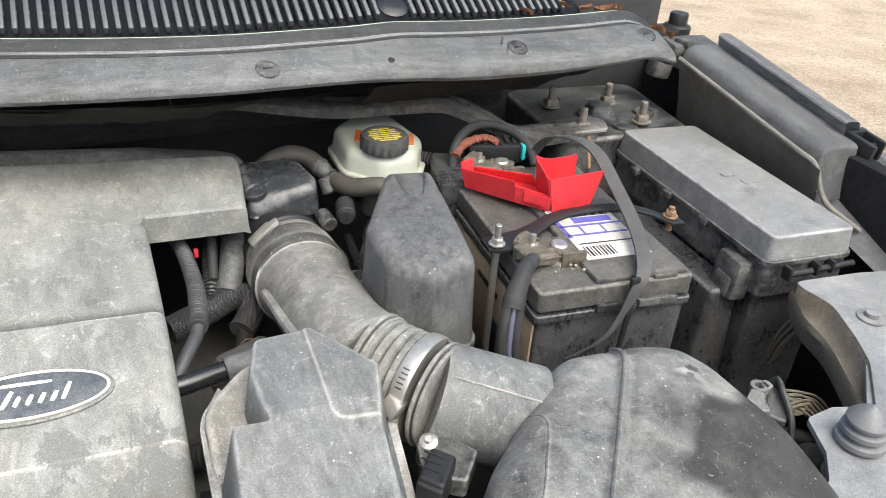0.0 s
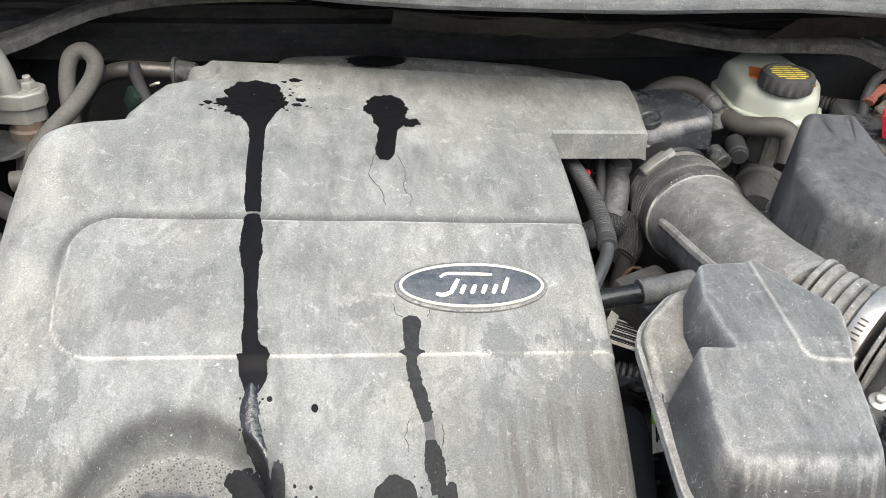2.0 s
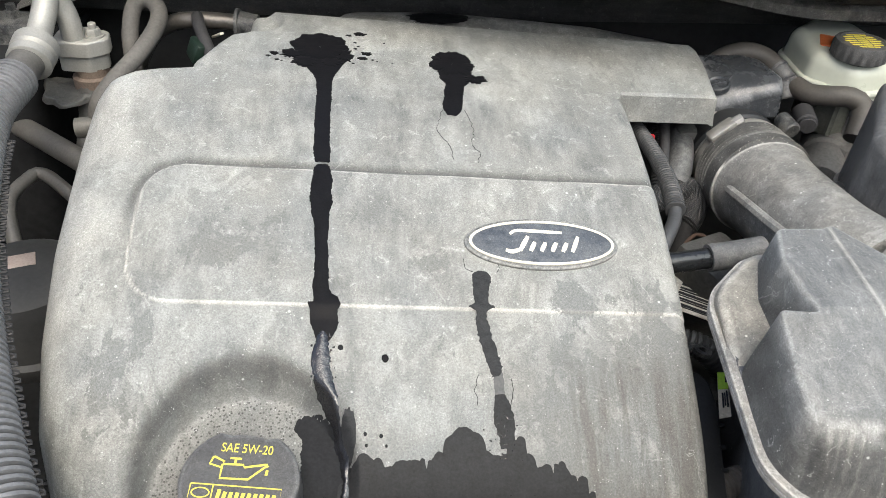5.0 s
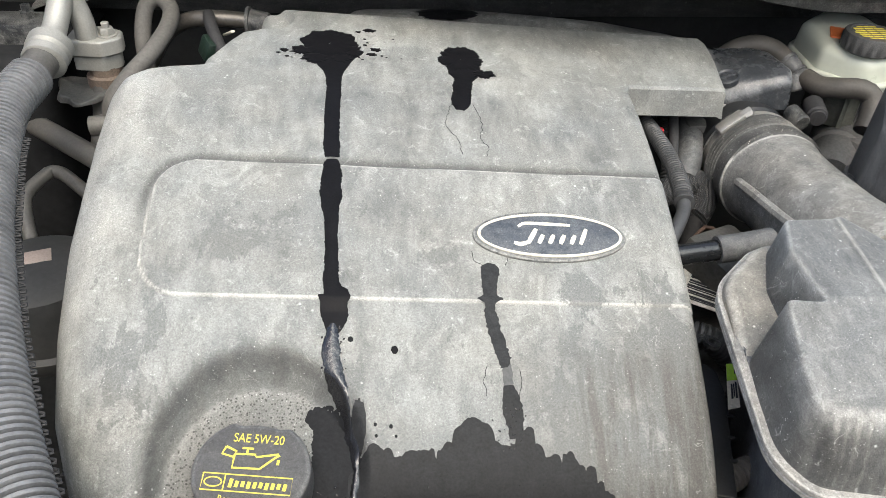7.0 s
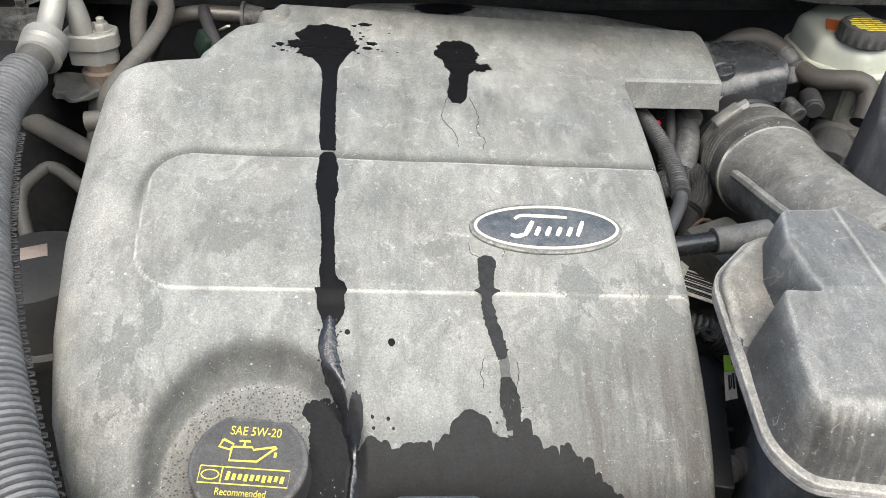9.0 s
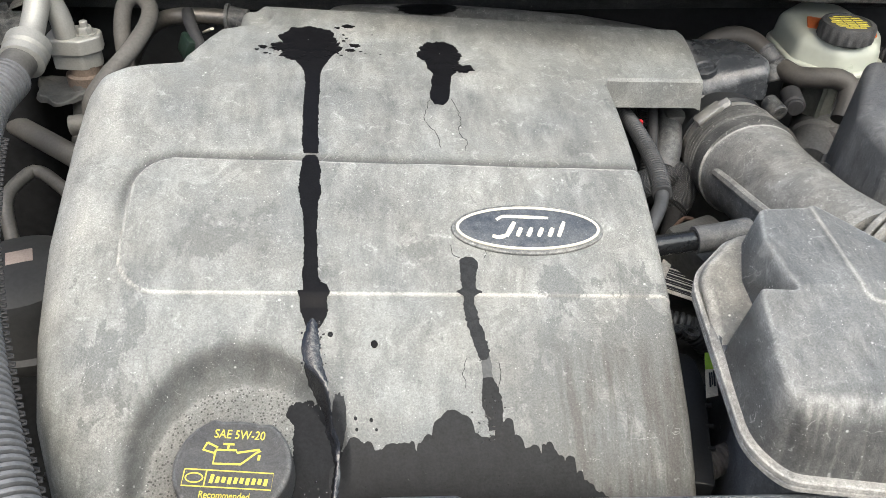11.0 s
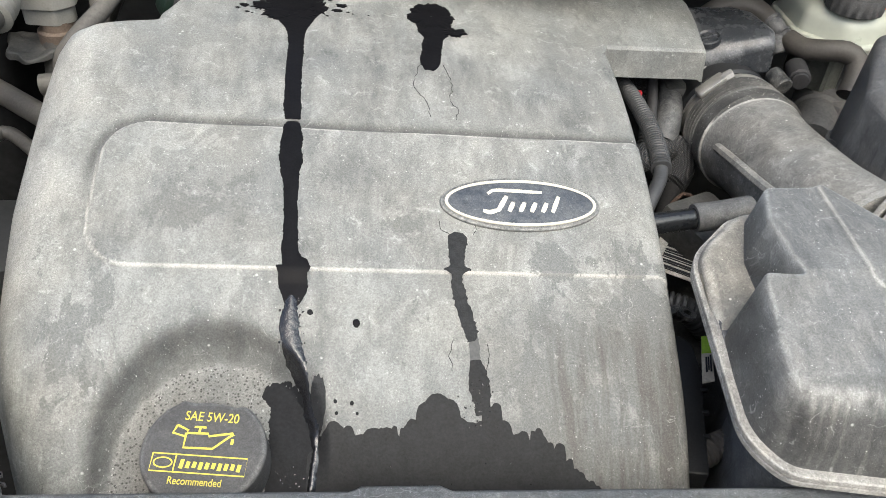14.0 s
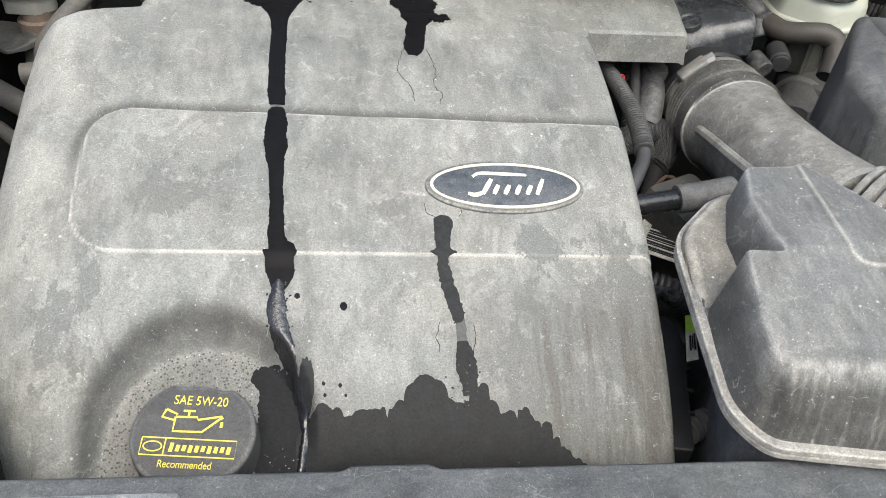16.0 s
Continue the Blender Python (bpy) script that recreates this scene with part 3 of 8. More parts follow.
def cowl():
    # panel, rubber seal, clips and grille
    car = thing("windscreen_cowl", (0, 0.9, 0.98), "weathered grey plastic cowl panel below the windscreen", "car cowl")
    xs = list(np.arange(-0.95, 0.825, 0.0131))
    # section: dy behind the lip, height
    sec = [(0.012, 1.000), (0.004, 1.0005), (-0.002, 1.003), (-0.0045, 1.0075), (-0.003, 1.013), (0.001, 1.0185), (0.006, 1.0222), (0.014, 1.0262), (0.028, 1.0318), (0.043, 1.0375)]

    def end(x):
        # lower towards the outer end, slightly higher over the engine
        return max(0.0, (x - 0.74) / 0.08) ** 2 * 0.03 - 0.006 * (1 - step01((x - 0.3) / 0.2))

    def bend(x):
        # the panel widens past the drain hole
        return 0.009 * step01((x - 0.31) / 0.09)

    bm = B()
    sheet(bm, [[(x, lip_y(x) + dy + bend(x) * min(1, max(0, (dy - 0.006) / 0.03)), z + 0.3 * bend(x) * min(1, max(0, (dy - 0.006) / 0.03)) - (end(x) * 0.6 if end(x) > 0 else end(x)) + (0.0025 * math.sin(x * 9) * (1.0375 - z) / 0.03 if z > 1.0 else 0)) for dy, z in sec] for x in xs])
    bmesh.ops.solidify(bm, geom=bm.faces[:], thickness=0.003)
    front = part("front_panel", bm, COWL, car)
    mark(front, "edge", lambda X, Y, Z: np.where(Z > 1.01, 0.3 * np.exp(-((Y - lip_ys(X) - 0.003) / 0.005) ** 2), 0.7 * np.exp(-((Z - 0.997) / 0.002) ** 2)))
    bm = B()
    sec = [(0.043, 1.038), (0.0445, 1.0405), (0.048, 1.0415), (0.0515, 1.0405), (0.053, 1.0425), (0.058, 1.0500), (0.064, 1.0525), (0.070, 1.0500), (0.074, 1.0440), (0.0745, 1.0400)]
    sheet(bm, [[(x, lip_y(x) + dy + bend(x), z + 0.3 * bend(x) - end(x)) for dy, z in sec] for x in xs])
    bmesh.ops.solidify(bm, geom=bm.faces[:], thickness=0.002)
    seal = part("weather_seal", bm, SEAL, car, "black rubber weather seal along the cowl")
    bm = B()
    for dy, z, r in ((0.0445, 1.0415, 0.0012), (0.0505, 1.0415, 0.0010)):
        tube(bm, [(x, lip_y(x) + dy + bend(x), z + 0.3 * bend(x) - end(x)) for x in xs[::2]], r, 6, 0.02, smooth=False)
    part("seal_bead", bm, COWL, car, "pale scuffed bead along the seal")
    for x, dy in ((-0.46, 0.013), (-0.2, 0.013), (0.204, 0.013), (0.544, 0.027), (0.775, 0.029)):
        bm = B()
        y = lip_y(x) + dy
        z = 1.0254 + 0.4 * (dy - 0.013) - (end(x) * 0.6 if end(x) > 0 else end(x)) + 0.001 * math.sin(x * 9)
        lathe(bm, [(0.0145, -0.003), (0.0145, 0.001), (0.013, 0.0022), (0.0105, 0.0022), (0.010, 0.0012), (0.006, 0.0016)], (x, y, z), (0, -0.37, 0.93), 24)
        clip = part("push_clip", bm, DARK, car, "round black push clip")
        bm = B()
        block(bm, (x, y - 0.0006, z + 0.0014), (0.012, 0.003, 0.0012), 0.0004, (24, 0, 8))
        part("clip_slot", bm, BLACK, clip)
    bm = B()
    lathe(bm, [(0.0042, -0.002), (0.0042, 0.0006), (0.003, 0.0009)], (0.358, lip_y(0.358) + 0.012, 1.0300), (0, -0.42, 0.9), 14)
    part("drain_hole", bm, BLACK, car, "small round hole")
    # grille: apron below the glass with raised slats
    bm = B()
    xs2 = list(np.arange(-0.95, 0.70, 0.02))
    sheet(bm, [[(x, lip_y(x) + 0.0745 + bend(x) + d, 1.040 + 0.3 * bend(x) - min(0, end(x)) + 0.50 * d) for d in (0, 0.02, 0.10, 0.2, 0.3)] for x in xs2])
    bmesh.ops.solidify(bm, geom=bm.faces[:], thickness=0.004)
    part("grille_base", bm, GLOSS, car, "shiny black grille backing")
    bm = B()
    tube(bm, [(x, lip_y(x) + 0.0735 + bend(x), 1.0498 + 0.3 * bend(x) - end(x)) for x in np.arange(-0.95, 0.78, 0.03)], 0.0008, 6, 0.03)
    part("bright_edge", bm, WHITE, car, "thin bright edge below the grille")
    slat_bm = B()
    block(slat_bm, (0, 0.07, 0), (0.0060, 0.125, 0.010), 0.0018)
    slat_me = mesh_of("slat", slat_bm, SLAT)
    x = -0.60
    while x < 0.66:
        if not 0.375 < x < 0.42:
            s = new("slat", slat_me)
            s.parent = car
            s.matrix_basis = Matrix.Translation(Vector((x, lip_y(x) + 0.0845 + bend(x), 1.0495 + 0.3 * bend(x) - min(0, end(x)))) - car.location) @ Matrix.Rotation(radians(26.5), 4, "X")
        x += 0.0131
    bm = B()
    lathe(bm, [(0.021, 0), (0.021, 0.004), (0.016, 0.006), (0.006, 0.007)], (0.398, lip_y(0.398) + 0.122, 1.063), (0, -0.447, 0.894), 20)
    part("grille_disc", bm, GLOSS, car)


cowl()


def under_cowl():
    car = thing("cowl_insulation", (0, 0.88, 0.97), "ragged dark felt insulation under the cowl", "insulation")
    for x0, x1 in ((-0.95, -0.402), (-0.40, 0.098), (0.10, 0.448), (0.45, 0.80)):
        bm = B()
        sheet(bm, [[(x, lip_y(x) + dy + 0.006 * noise.noise(Vector((x * 9, dy * 20, 0))), z + 0.006 * noise.noise(Vector((x * 14, 3, z * 9)))) for dy, z in
                    ((0.014, 0.996), (0.03, 0.990), (0.06, 0.988), (0.12, 0.990), (0.2, 0.995))] for x in np.linspace(x0, x1, 26)])
        bmesh.ops.solidify(bm, geom=bm.faces[:], thickness=0.006)
        part("felt_panel", bm, FELT, car)
    for x0, x1, z0, lift in ((-0.121, 0.20, 0.954, 0.12), (0.34, 0.70, 0.950, 0.60)):
        bm = B()
        flap = []
        for x in np.arange(x0, x1, 0.004):
            low = z0 + 0.012 * step01((x - lift) / 0.07) + 0.004 * noise.noise(Vector((x * 40, 2, 0))) + 0.002 * noise.noise(Vector((x * 160, 5, 0)))
            flap.append([(x, lip_y(x) + 0.012 + 0.068 * t + 0.003 * noise.noise(Vector((x * 25, t * 4, 0))), 0.998 + (low - 0.998) * t) for t in (0, 0.2, 0.4, 0.6, 0.8, 1.0)])
        sheet(bm, flap)
        bmesh.ops.solidify(bm, geom=bm.faces[:], thickness=0.004)
        part("hanging_flap", bm, FLAPFELT, car, "ragged dark felt hanging below the cowl")
    # pressed ridges of the bulkhead below the cowl
    wall = thing("bulkhead_panel", (0.0, 1.0, 0.86), "black pressed bulkhead panel with long ridges", "bulkhead")
    sec = [(1.035, 0.86), (1.030, 0.905), (1.012, 0.909), (1.010, 0.921), (1.024, 0.924), (1.022, 0.938), (1.000, 0.942), (0.998, 0.950), (1.014, 0.954), (1.012, 0.985)]
    for name, a, b in (("panel", 0, 2), ("ridge", 1, 5), ("panel", 4, 6), ("ridge", 5, 9), ("panel", 8, 10)):
        bm = B()
        sheet(bm, [[(x, y + 0.02 * abs(x) + 0.002 * noise.noise(Vector((x * 6, z * 30, 0))), z + 0.006 * math.sin(x * 3)) for y, z in sec[a:b]] for x in np.arange(-0.80, 0.66, 0.03)])
        bmesh.ops.solidify(bm, geom=bm.faces[:], thickness=0.003)
        part(name, bm, BULK, wall)


FLAPFELT = dusty("matted_grey_felt", (0.035, 0.034, 0.032), (0.12, 0.115, 0.105), 0.45, 0.85, 30.0, 0.6, 0.001)
BULK = dusty("dull_black_pressing", (0.036, 0.037, 0.040), (0.14, 0.139, 0.135), 0.4, 0.5, 11.0, 0.5, 0.0003, streak=(0.4, 2.0, 2.0), spread=0.16)
under_cowl()


def shell():
    """The plain dark walls of the bay and the outside of the car's front."""
    def wall(name, at, size, mat, label, bevel=0.004):
        bm = B()
        block(bm, (0, 0, 0), size, bevel)
        ob = new(name, mesh_of(name, bm, mat))
        ob.location = at
        tagged(ob, label, "car body", kind="structure")

    wall("wall_firewall", (0, 1.13, 0.69), (1.97, 0.03, 0.84), FIREWALL, "black firewall behind the engine")
    wall("wall_inner_left", (-0.86, 0.62, 0.66), (0.03, 0.99, 0.62), BAYPAINT, "dark inner wing of the engine bay")
    wall("wall_inner_right", (0.985, 0.75, 0.62), (0.03, 0.72, 0.60), BAYPAINT, "dark inner wing of the engine bay")
    wall("wall_front", (0.05, 0.135, 0.52), (1.7, 0.03, 0.42), BAYPAINT, "dark radiator panel at the front of the bay")
    wall("floor", (0.05, 0.62, 0.30), (1.84, 1.0, 0.03), BAYPAINT, "dark undertray of the engine bay")
    for side, x in (("left", -0.90), ("right", 1.012)):
        bm = B()
        pts = [(0.02, 0.45), (0.02, 0.86), (0.35, 0.875), (0.55, 0.90), (0.72, 0.905), (1.0, 0.94), (1.35, 0.97), (1.35, 0.35), (0.95, 0.35), (0.9, 0.6), (0.7, 0.72), (0.5, 0.72), (0.3, 0.6), (0.25, 0.35), (0.1, 0.3)]
        f = bm.faces.new([bm.verts.new((x, y, z)) for y, z in pts])
        g = bmesh.ops.extrude_face_region(bm, geom=[f])
        bmesh.ops.translate(bm, vec=(0.02, 0, 0), verts=[v for v in g["geom"] if isinstance(v, bmesh.types.BMVert)])
        tagged(new("wing_panel_" + side, mesh_of("wing_panel", bm, PAINT)), "silver grey painted front wing of the car", "car wing", kind="structure")
    wall("front_bumper", (0.09, 0.03, 0.52), (2.0, 0.10, 0.5), PAINT, "silver grey painted front bumper", 0.04)


shell()


def manifold_z(x, y):
    return max(0.840, 0.8965 - 0.35 * (x + 0.13) ** 2) - 1.2 * max(0, y - 0.95) ** 1.5


def engine_block():
    e = thing("engine", (-0.2, 0.65, 0.32), "grimy cast engine under its plastic cover", "engine")
    bm = B()
    block(bm, (-0.22, 0.62, 0.55), (0.44, 0.56, 0.40), 0.03)
    part("block", bm, BLOCK, e)
    bm = B()
    block(bm, (0.10, 0.66, 0.62), (0.16, 0.34, 0.14), 0.03)
    block(bm, (0.06, 0.42, 0.60), (0.10, 0.14, 0.12), 0.03)
    part("gearbox_housing", bm, BLOCK, e)
    bm = B()
    slab(bm, rounded([(-0.27, 0.906), (0.20, 0.906), (0.20, 1.0), (-0.27, 1.0)], 0.04), 0.78, manifold_z, 0.02)
    part("intake_manifold", bm, TUBE, e, "dusty grey plastic intake manifold")


engine_block()

# ---- engine cover ----
FY = [0.18, 0.22, 0.26, 0.29, 0.33, 0.364, 0.42, 0.46, 0.526, 0.60, 0.64, 0.685, 0.733, 0.80, 0.84, 0.88, 0.96]
FZ = [0.57, 0.63, 0.685, 0.72, 0.76, 0.788, 0.817, 0.8345, 0.8595, 0.883, 0.892, 0.900, 0.905, 0.9085, 0.910, 0.9105, 0.911]
SOFT = np.linspace(-0.02, 0.02, 9)


def crown(x, y):
    """The plain curve of the cover's top."""
    return float(np.mean(np.interp(y + SOFT, FY, FZ))) - 0.05 * (x + 0.2)


WELL = (-0.302, 0.335)


def panel_gap(x, y):
    """How far a place lies outside the raised middle panel, which runs slightly askew."""
    top, low = 0.5946 + 0.016 * x, 0.4626 + 0.0153 * x
    cx, hx, cy, hy, r = 0.0, 0.411, (top + low) / 2, (top - low) / 2, 0.036
    qx, qy = abs(x - cx) - hx + r, abs(y - cy) - hy + r
    return math.hypot(max(qx, 0), max(qy, 0)) + min(max(qx, qy), 0) - r


def well_ring(x, y):
    dx, dy = x - WELL[0], y - WELL[1]
    return math.hypot(dx, dy if dy > 0 else dy * 0.55)


def cover_z(x, y):
    z = crown(x, y)
    # raised middle panel with a fine groove round it
    d = panel_gap(x, y)
    up = step01((y - 0.52) / 0.03)
    z += 0.0022 * step01((0.0010 - d) / 0.0016) - (0.0001 + 0.0025 * up) * math.exp(-((d - 0.0030 - 0.0025 * up) / (0.0016 + 0.0024 * up)) ** 2)
    # well round the filler cap, running out to the front
    k = step01((0.084 - well_ring(x, y)) / 0.0125)
    floor_z = 0.759 + 0.42 * (y - 0.34)
    # dished corner at the back
    z -= 0.008 * step01((1.0 - math.hypot((x + 0.352) / 0.034, (y - 0.862) / 0.034)) / 0.22)
    if k > 0:
        z = z + (min(z, floor_z) - z) * k
    return z


def cover():
    car = thing("engine_cover", (-0.2, 0.6, 0.70), "dusty grey moulded plastic engine cover stained with oil", "engine cover")
    bm = B()

    def left_x(y):
        return lerp(y, [0.24, 0.339, 0.386, 0.445, 0.52, 0.63, 0.69, 0.712, 0.722, 0.729, 0.733], [-0.415, -0.447, -0.466, -0.477, -0.485, -0.489, -0.487, -0.483, -0.473, -0.455, -0.436])

    def row(y, xl, xr, sh, drop, edge, skirt):
        """One line across: skirt, rounded shoulder, top, rounded edge, skirt."""
        out = []
        zl = cover_z(xl + sh, y)
        out += [(xl - 0.004, y, zl - drop - skirt), (xl - 0.001, y, zl - drop - skirt * 0.5)]
        for k in range(10):
            a = math.pi / 2 * k / 10
            x = xl + sh * (1 - math.cos(a))
            out.append((x, y, cover_z(x, y) - drop * (1 - math.sin(a))))
        n = NCOL
        for k in range(n + 1):
            x = xl + sh + (xr - edge - xl - sh) * k / n
            out.append((x, y, cover_z(x, y)))
        for k in range(1, 6):
            a = math.pi / 2 * k / 5
            x = xr - edge + edge * math.sin(a)
            out.append((x, y, cover_z(x, y) - edge * (1 - math.cos(a))))
        out.append((xr + 0.001, y, cover_z(xr, y) - edge - skirt * 0.5))
        out.append((xr + 0.003, y, cover_z(xr, y) - edge - skirt))
        return out

    NCOL = 220
    ys = sorted(set(np.round(np.concatenate((np.arange(0.235, 0.7325, 0.0021), [0.733], np.arange(0.4555, 0.466, 0.0006), np.arange(0.595, 0.608, 0.0006))), 5)))
    rows = [row(y, left_x(y), 0.052 - 0.002 * math.sin(y * 9), 0.05 - 0.018 * step01((y - 0.6) / 0.133), 0.058 - 0.024 * step01((y - 0.6) / 0.133), 0.012, 0.07) for y in ys]
    sheet(bm, rows)
    xl2 = lambda y: lerp(y, [0.733, 0.738, 0.746, 0.760, 0.780, 0.800, 0.818, 0.826, 0.84, 0.89], [-0.436, -0.418, -0.406, -0.399, -0.392, -0.385, -0.377, -0.362, -0.358, -0.360])
    xr2 = lambda y: lerp(y, [0.73, 0.76, 0.875, 0.89], [0.164, 0.167, 0.176, 0.172])
    ys = list(np.arange(0.733, 0.889, 0.0025))
    rows = [row(y, xl2(y), xr2(y), 0.012 + 0.020 * step01((0.758 - y) / 0.025), 0.014 + 0.020 * step01((0.758 - y) / 0.025), 0.005, 0.033) for y in ys]
    rows = [[(x, y + (0.019 + 0.077 * max(0, x - 0.055)) * step01((x - 0.045) / 0.007) * step01((0.85 - y) / 0.11), z) for x, y, z in r] for r in rows]
    first, last = rows[0], rows[-1]
    rows.insert(0, [(x, y - (0.003 if x > 0.046 else 0), z - 0.003) for x, y, z in first])
    rows.insert(0, [(x, y - (0.0035 if x > 0.046 else 0), max(z - 0.034, cover_z(min(x, 0.162), 0.74) - 0.037) if x > 0.03 else z - 0.02) for x, y, z in first])
    rows.append([(x, y + 0.005, z - 0.003) for x, y, z in last])
    rows.append([(x, y + 0.008, z - 0.012) for x, y, z in last])
    rows.append([(x, y + 0.009, z - 0.05) for x, y, z in last])
    sheet(bm, rows)
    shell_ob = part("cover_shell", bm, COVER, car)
    me = shell_ob.data
    wear_shade = {k: np.zeros(len(me.vertices), np.float32) for k in ("scuff_glint", "grime_shade", "damp", "pits", "runs")}
    base = base_of(car)
    wet = ((-0.112, 0.403, 0.006, 0.012), (0.012, 0.40, 0.03, 0.035), (0.03, 0.34, 0.03, 0.06), (-0.035, 0.335, 0.02, 0.03), (-0.04, 0.472, 0.04, 0.014), (-0.21, 0.55, 0.03, 0.02), (-0.32, 0.522, 0.04, 0.026), (-0.345, 0.50, 0.03, 0.02), (-0.173, 0.503, 0.026, 0.022), (-0.02, 0.36, 0.05, 0.07), (0.03, 0.43, 0.03, 0.07), (-0.05, 0.42, 0.02, 0.04), (0.0, 0.30, 0.06, 0.05), (-0.07, 0.385, 0.03, 0.03), (-0.145, 0.425, 0.016, 0.016), (0.005, 0.575, 0.035, 0.02), (-0.24, 0.40, 0.02, 0.03), (-0.40, 0.41, 0.04, 0.05))
    for i, v in enumerate(me.vertices):
        x, y = v.co.x + base.x, v.co.y + base.y
        wear_shade["pits"][i] = min(1.0, step01((0.074 - well_ring(x, y)) / 0.006) * step01((-0.252 - x) / 0.02) + 0.3 * step01((-0.440 - x + 0.06 * noise.noise(Vector((x * 14, y * 14, 2)))) / 0.03))
        wear_shade["damp"][i] = min(1.0, sum(math.exp(-((x - a) / p) ** 2 - ((y - b) / q) ** 2) for a, b, p, q in wet))
        wear_shade["runs"][i] = min(1.0, step01((0.445 - y) / 0.05) * (step01((x + 0.09) / 0.06) + 0.35 * step01((-0.25 - x) / 0.05)))
        d = panel_gap(x, y)
        # Worn panel edge, with its highlight painted in as a thin pale line.
        wear_shade["scuff_glint"][i] = math.exp(-((d + 0.0002) / (0.0008 + 0.0004 * step01((y - 0.48) / 0.08))) ** 2)
        wear_shade["scuff_glint"][i] += 0.35 * step01((-0.425 - x + 0.05 * noise.noise(Vector((x * 20, y * 20, 6)))) / 0.03)
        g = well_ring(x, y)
        # Shade painted into the panel groove and filler well over grime; front right darker.
        wear_shade["grime_shade"][i] = 0.27 * step01((0.47 - y) / 0.06) * step01((x + 0.20) / 0.12) + 0.30 * step01((0.072 - g) / 0.01) * step01((-0.25 - x) / 0.02) + 0.7 * math.exp(-((d - 0.006) / 0.0045) ** 2) * step01((y - 0.5) / 0.05) + (0.80 * step01((0.0935 - g) / 0.0145) * step01((g - 0.0765) / 0.0030) + 0.50 * step01((0.0795 - g) / 0.0030) * step01((g - 0.0695) / 0.0016)) * step01((y - 0.25) / 0.05)
    for k, v in wear_shade.items():
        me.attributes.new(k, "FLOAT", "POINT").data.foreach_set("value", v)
    # badge
    slope = (crown(-0.066, 0.542) - crown(-0.066, 0.502)) / 0.04
    u = Vector((1.0, 0.024, -0.05 + 0.024 * slope)).normalized()
    v = Vector((-0.024, 1.0, slope)).normalized()
    v = (v - u * v.dot(u)).normalized()
    w = u.cross(v).normalized()
    mid = Vector((-0.066, 0.522, crown(-0.066, 0.522) + 0.0034))
    m = Matrix.Translation(mid) @ Matrix(((u.x, v.x, w.x, 0), (u.y, v.y, w.y, 0), (u.z, v.z, w.z, 0), (0, 0, 0, 1)))

    def oval(a, b, n=72):
        return [(a * math.cos(2 * math.pi * k / n), b * math.sin(2 * math.pi * k / n)) for k in range(n)]

    def oval_ring(bm, a0, b0, a1, b1, z0, z1):
        rows = []
        for (a, b, z) in ((a0, b0, z0), (a0, b0, z1), (a1, b1, z1), (a1, b1, z0)):
            q = [(x, y, z) for x, y in oval(a, b)]
            rows.append(q + q[:1])
        sheet(bm, rows)
        bmesh.ops.remove_doubles(bm, verts=bm.verts[:], dist=1e-6)
        bmesh.ops.transform(bm, matrix=m, verts=bm.verts[:])

    bm = B()
    slab(bm, oval(0.0685, 0.0268), -0.004, 0.0016, 0.0018, 0, 5, m)
    badge = part("badge", bm, BADGERIM, car, "oval dark navy badge with a cream border")
    bm = B()
    slab(bm, oval(0.0632, 0.0218), 0.0008, 0.0021, 0.0004, 0, 2, m)
    part("badge_field", bm, NAVY, badge, "dusty navy field")
    bm = B()
    oval_ring(bm, 0.0646, 0.0232, 0.0620, 0.0206, 0.001, 0.0026)
    part("badge_border", bm, CREAM, badge)
    # the badge's mark, as plain bars
    bars = (([(-0.028, 0.0085), (-0.022, 0.0122), (-0.008, 0.0122), (0.019, 0.0112)], 0.0036),
            ([(-0.0330, -0.0085), (-0.0270, -0.0100), (-0.0200, -0.0075)], 0.0044),
            ([(-0.0205, -0.0090), (-0.0120, 0.0065)], 0.0044), ([(-0.0110, -0.0090), (-0.0065, 0.0005)], 0.0042), ([(-0.0015, -0.0090), (0.0030, 0.0005)], 0.0042),
            ([(0.0080, -0.0090), (0.0125, 0.0005)], 0.0042), ([(0.0175, -0.0090), (0.0220, 0.0005)], 0.0042), ([(0.0260, -0.0090), (0.0330, 0.0075)], 0.0040))
    for pts, wd in bars:
        bm = B()
        tube(bm, [(x, y, 0.0021) for x, y in pts], lambda t, s, wd=wd: wd * 0.5 * (0.75 + 0.25 * math.sin(math.pi * t)), 10, 0.0015, flat=0.15)
        bmesh.ops.transform(bm, matrix=m, verts=bm.verts[:])
        part("mark_bar", bm, CREAM, badge)


cover()


# ---- oil on the cover ----
FILM = plain("thin_oil_film", (0.092, 0.094, 0.092), 0.6, 0, 0.3, 70, 0.0003, 0.2)
STAIN = plain("oil_stained_plastic", (0.021, 0.0215, 0.022), 0.55, 0, 0.45, 70, 0.0003, 0.12)

def on_cover(x, y, h=0.0007):
    d = panel_gap(x, y)
    bridge = crown(x, y) + 0.0024 * step01((0.013 - d) / 0.014)
    z = cover_z(x, y)
    return (x, y, (max(z, bridge) if -0.004 < d < 0.014 and y < 0.62 else z) + h)


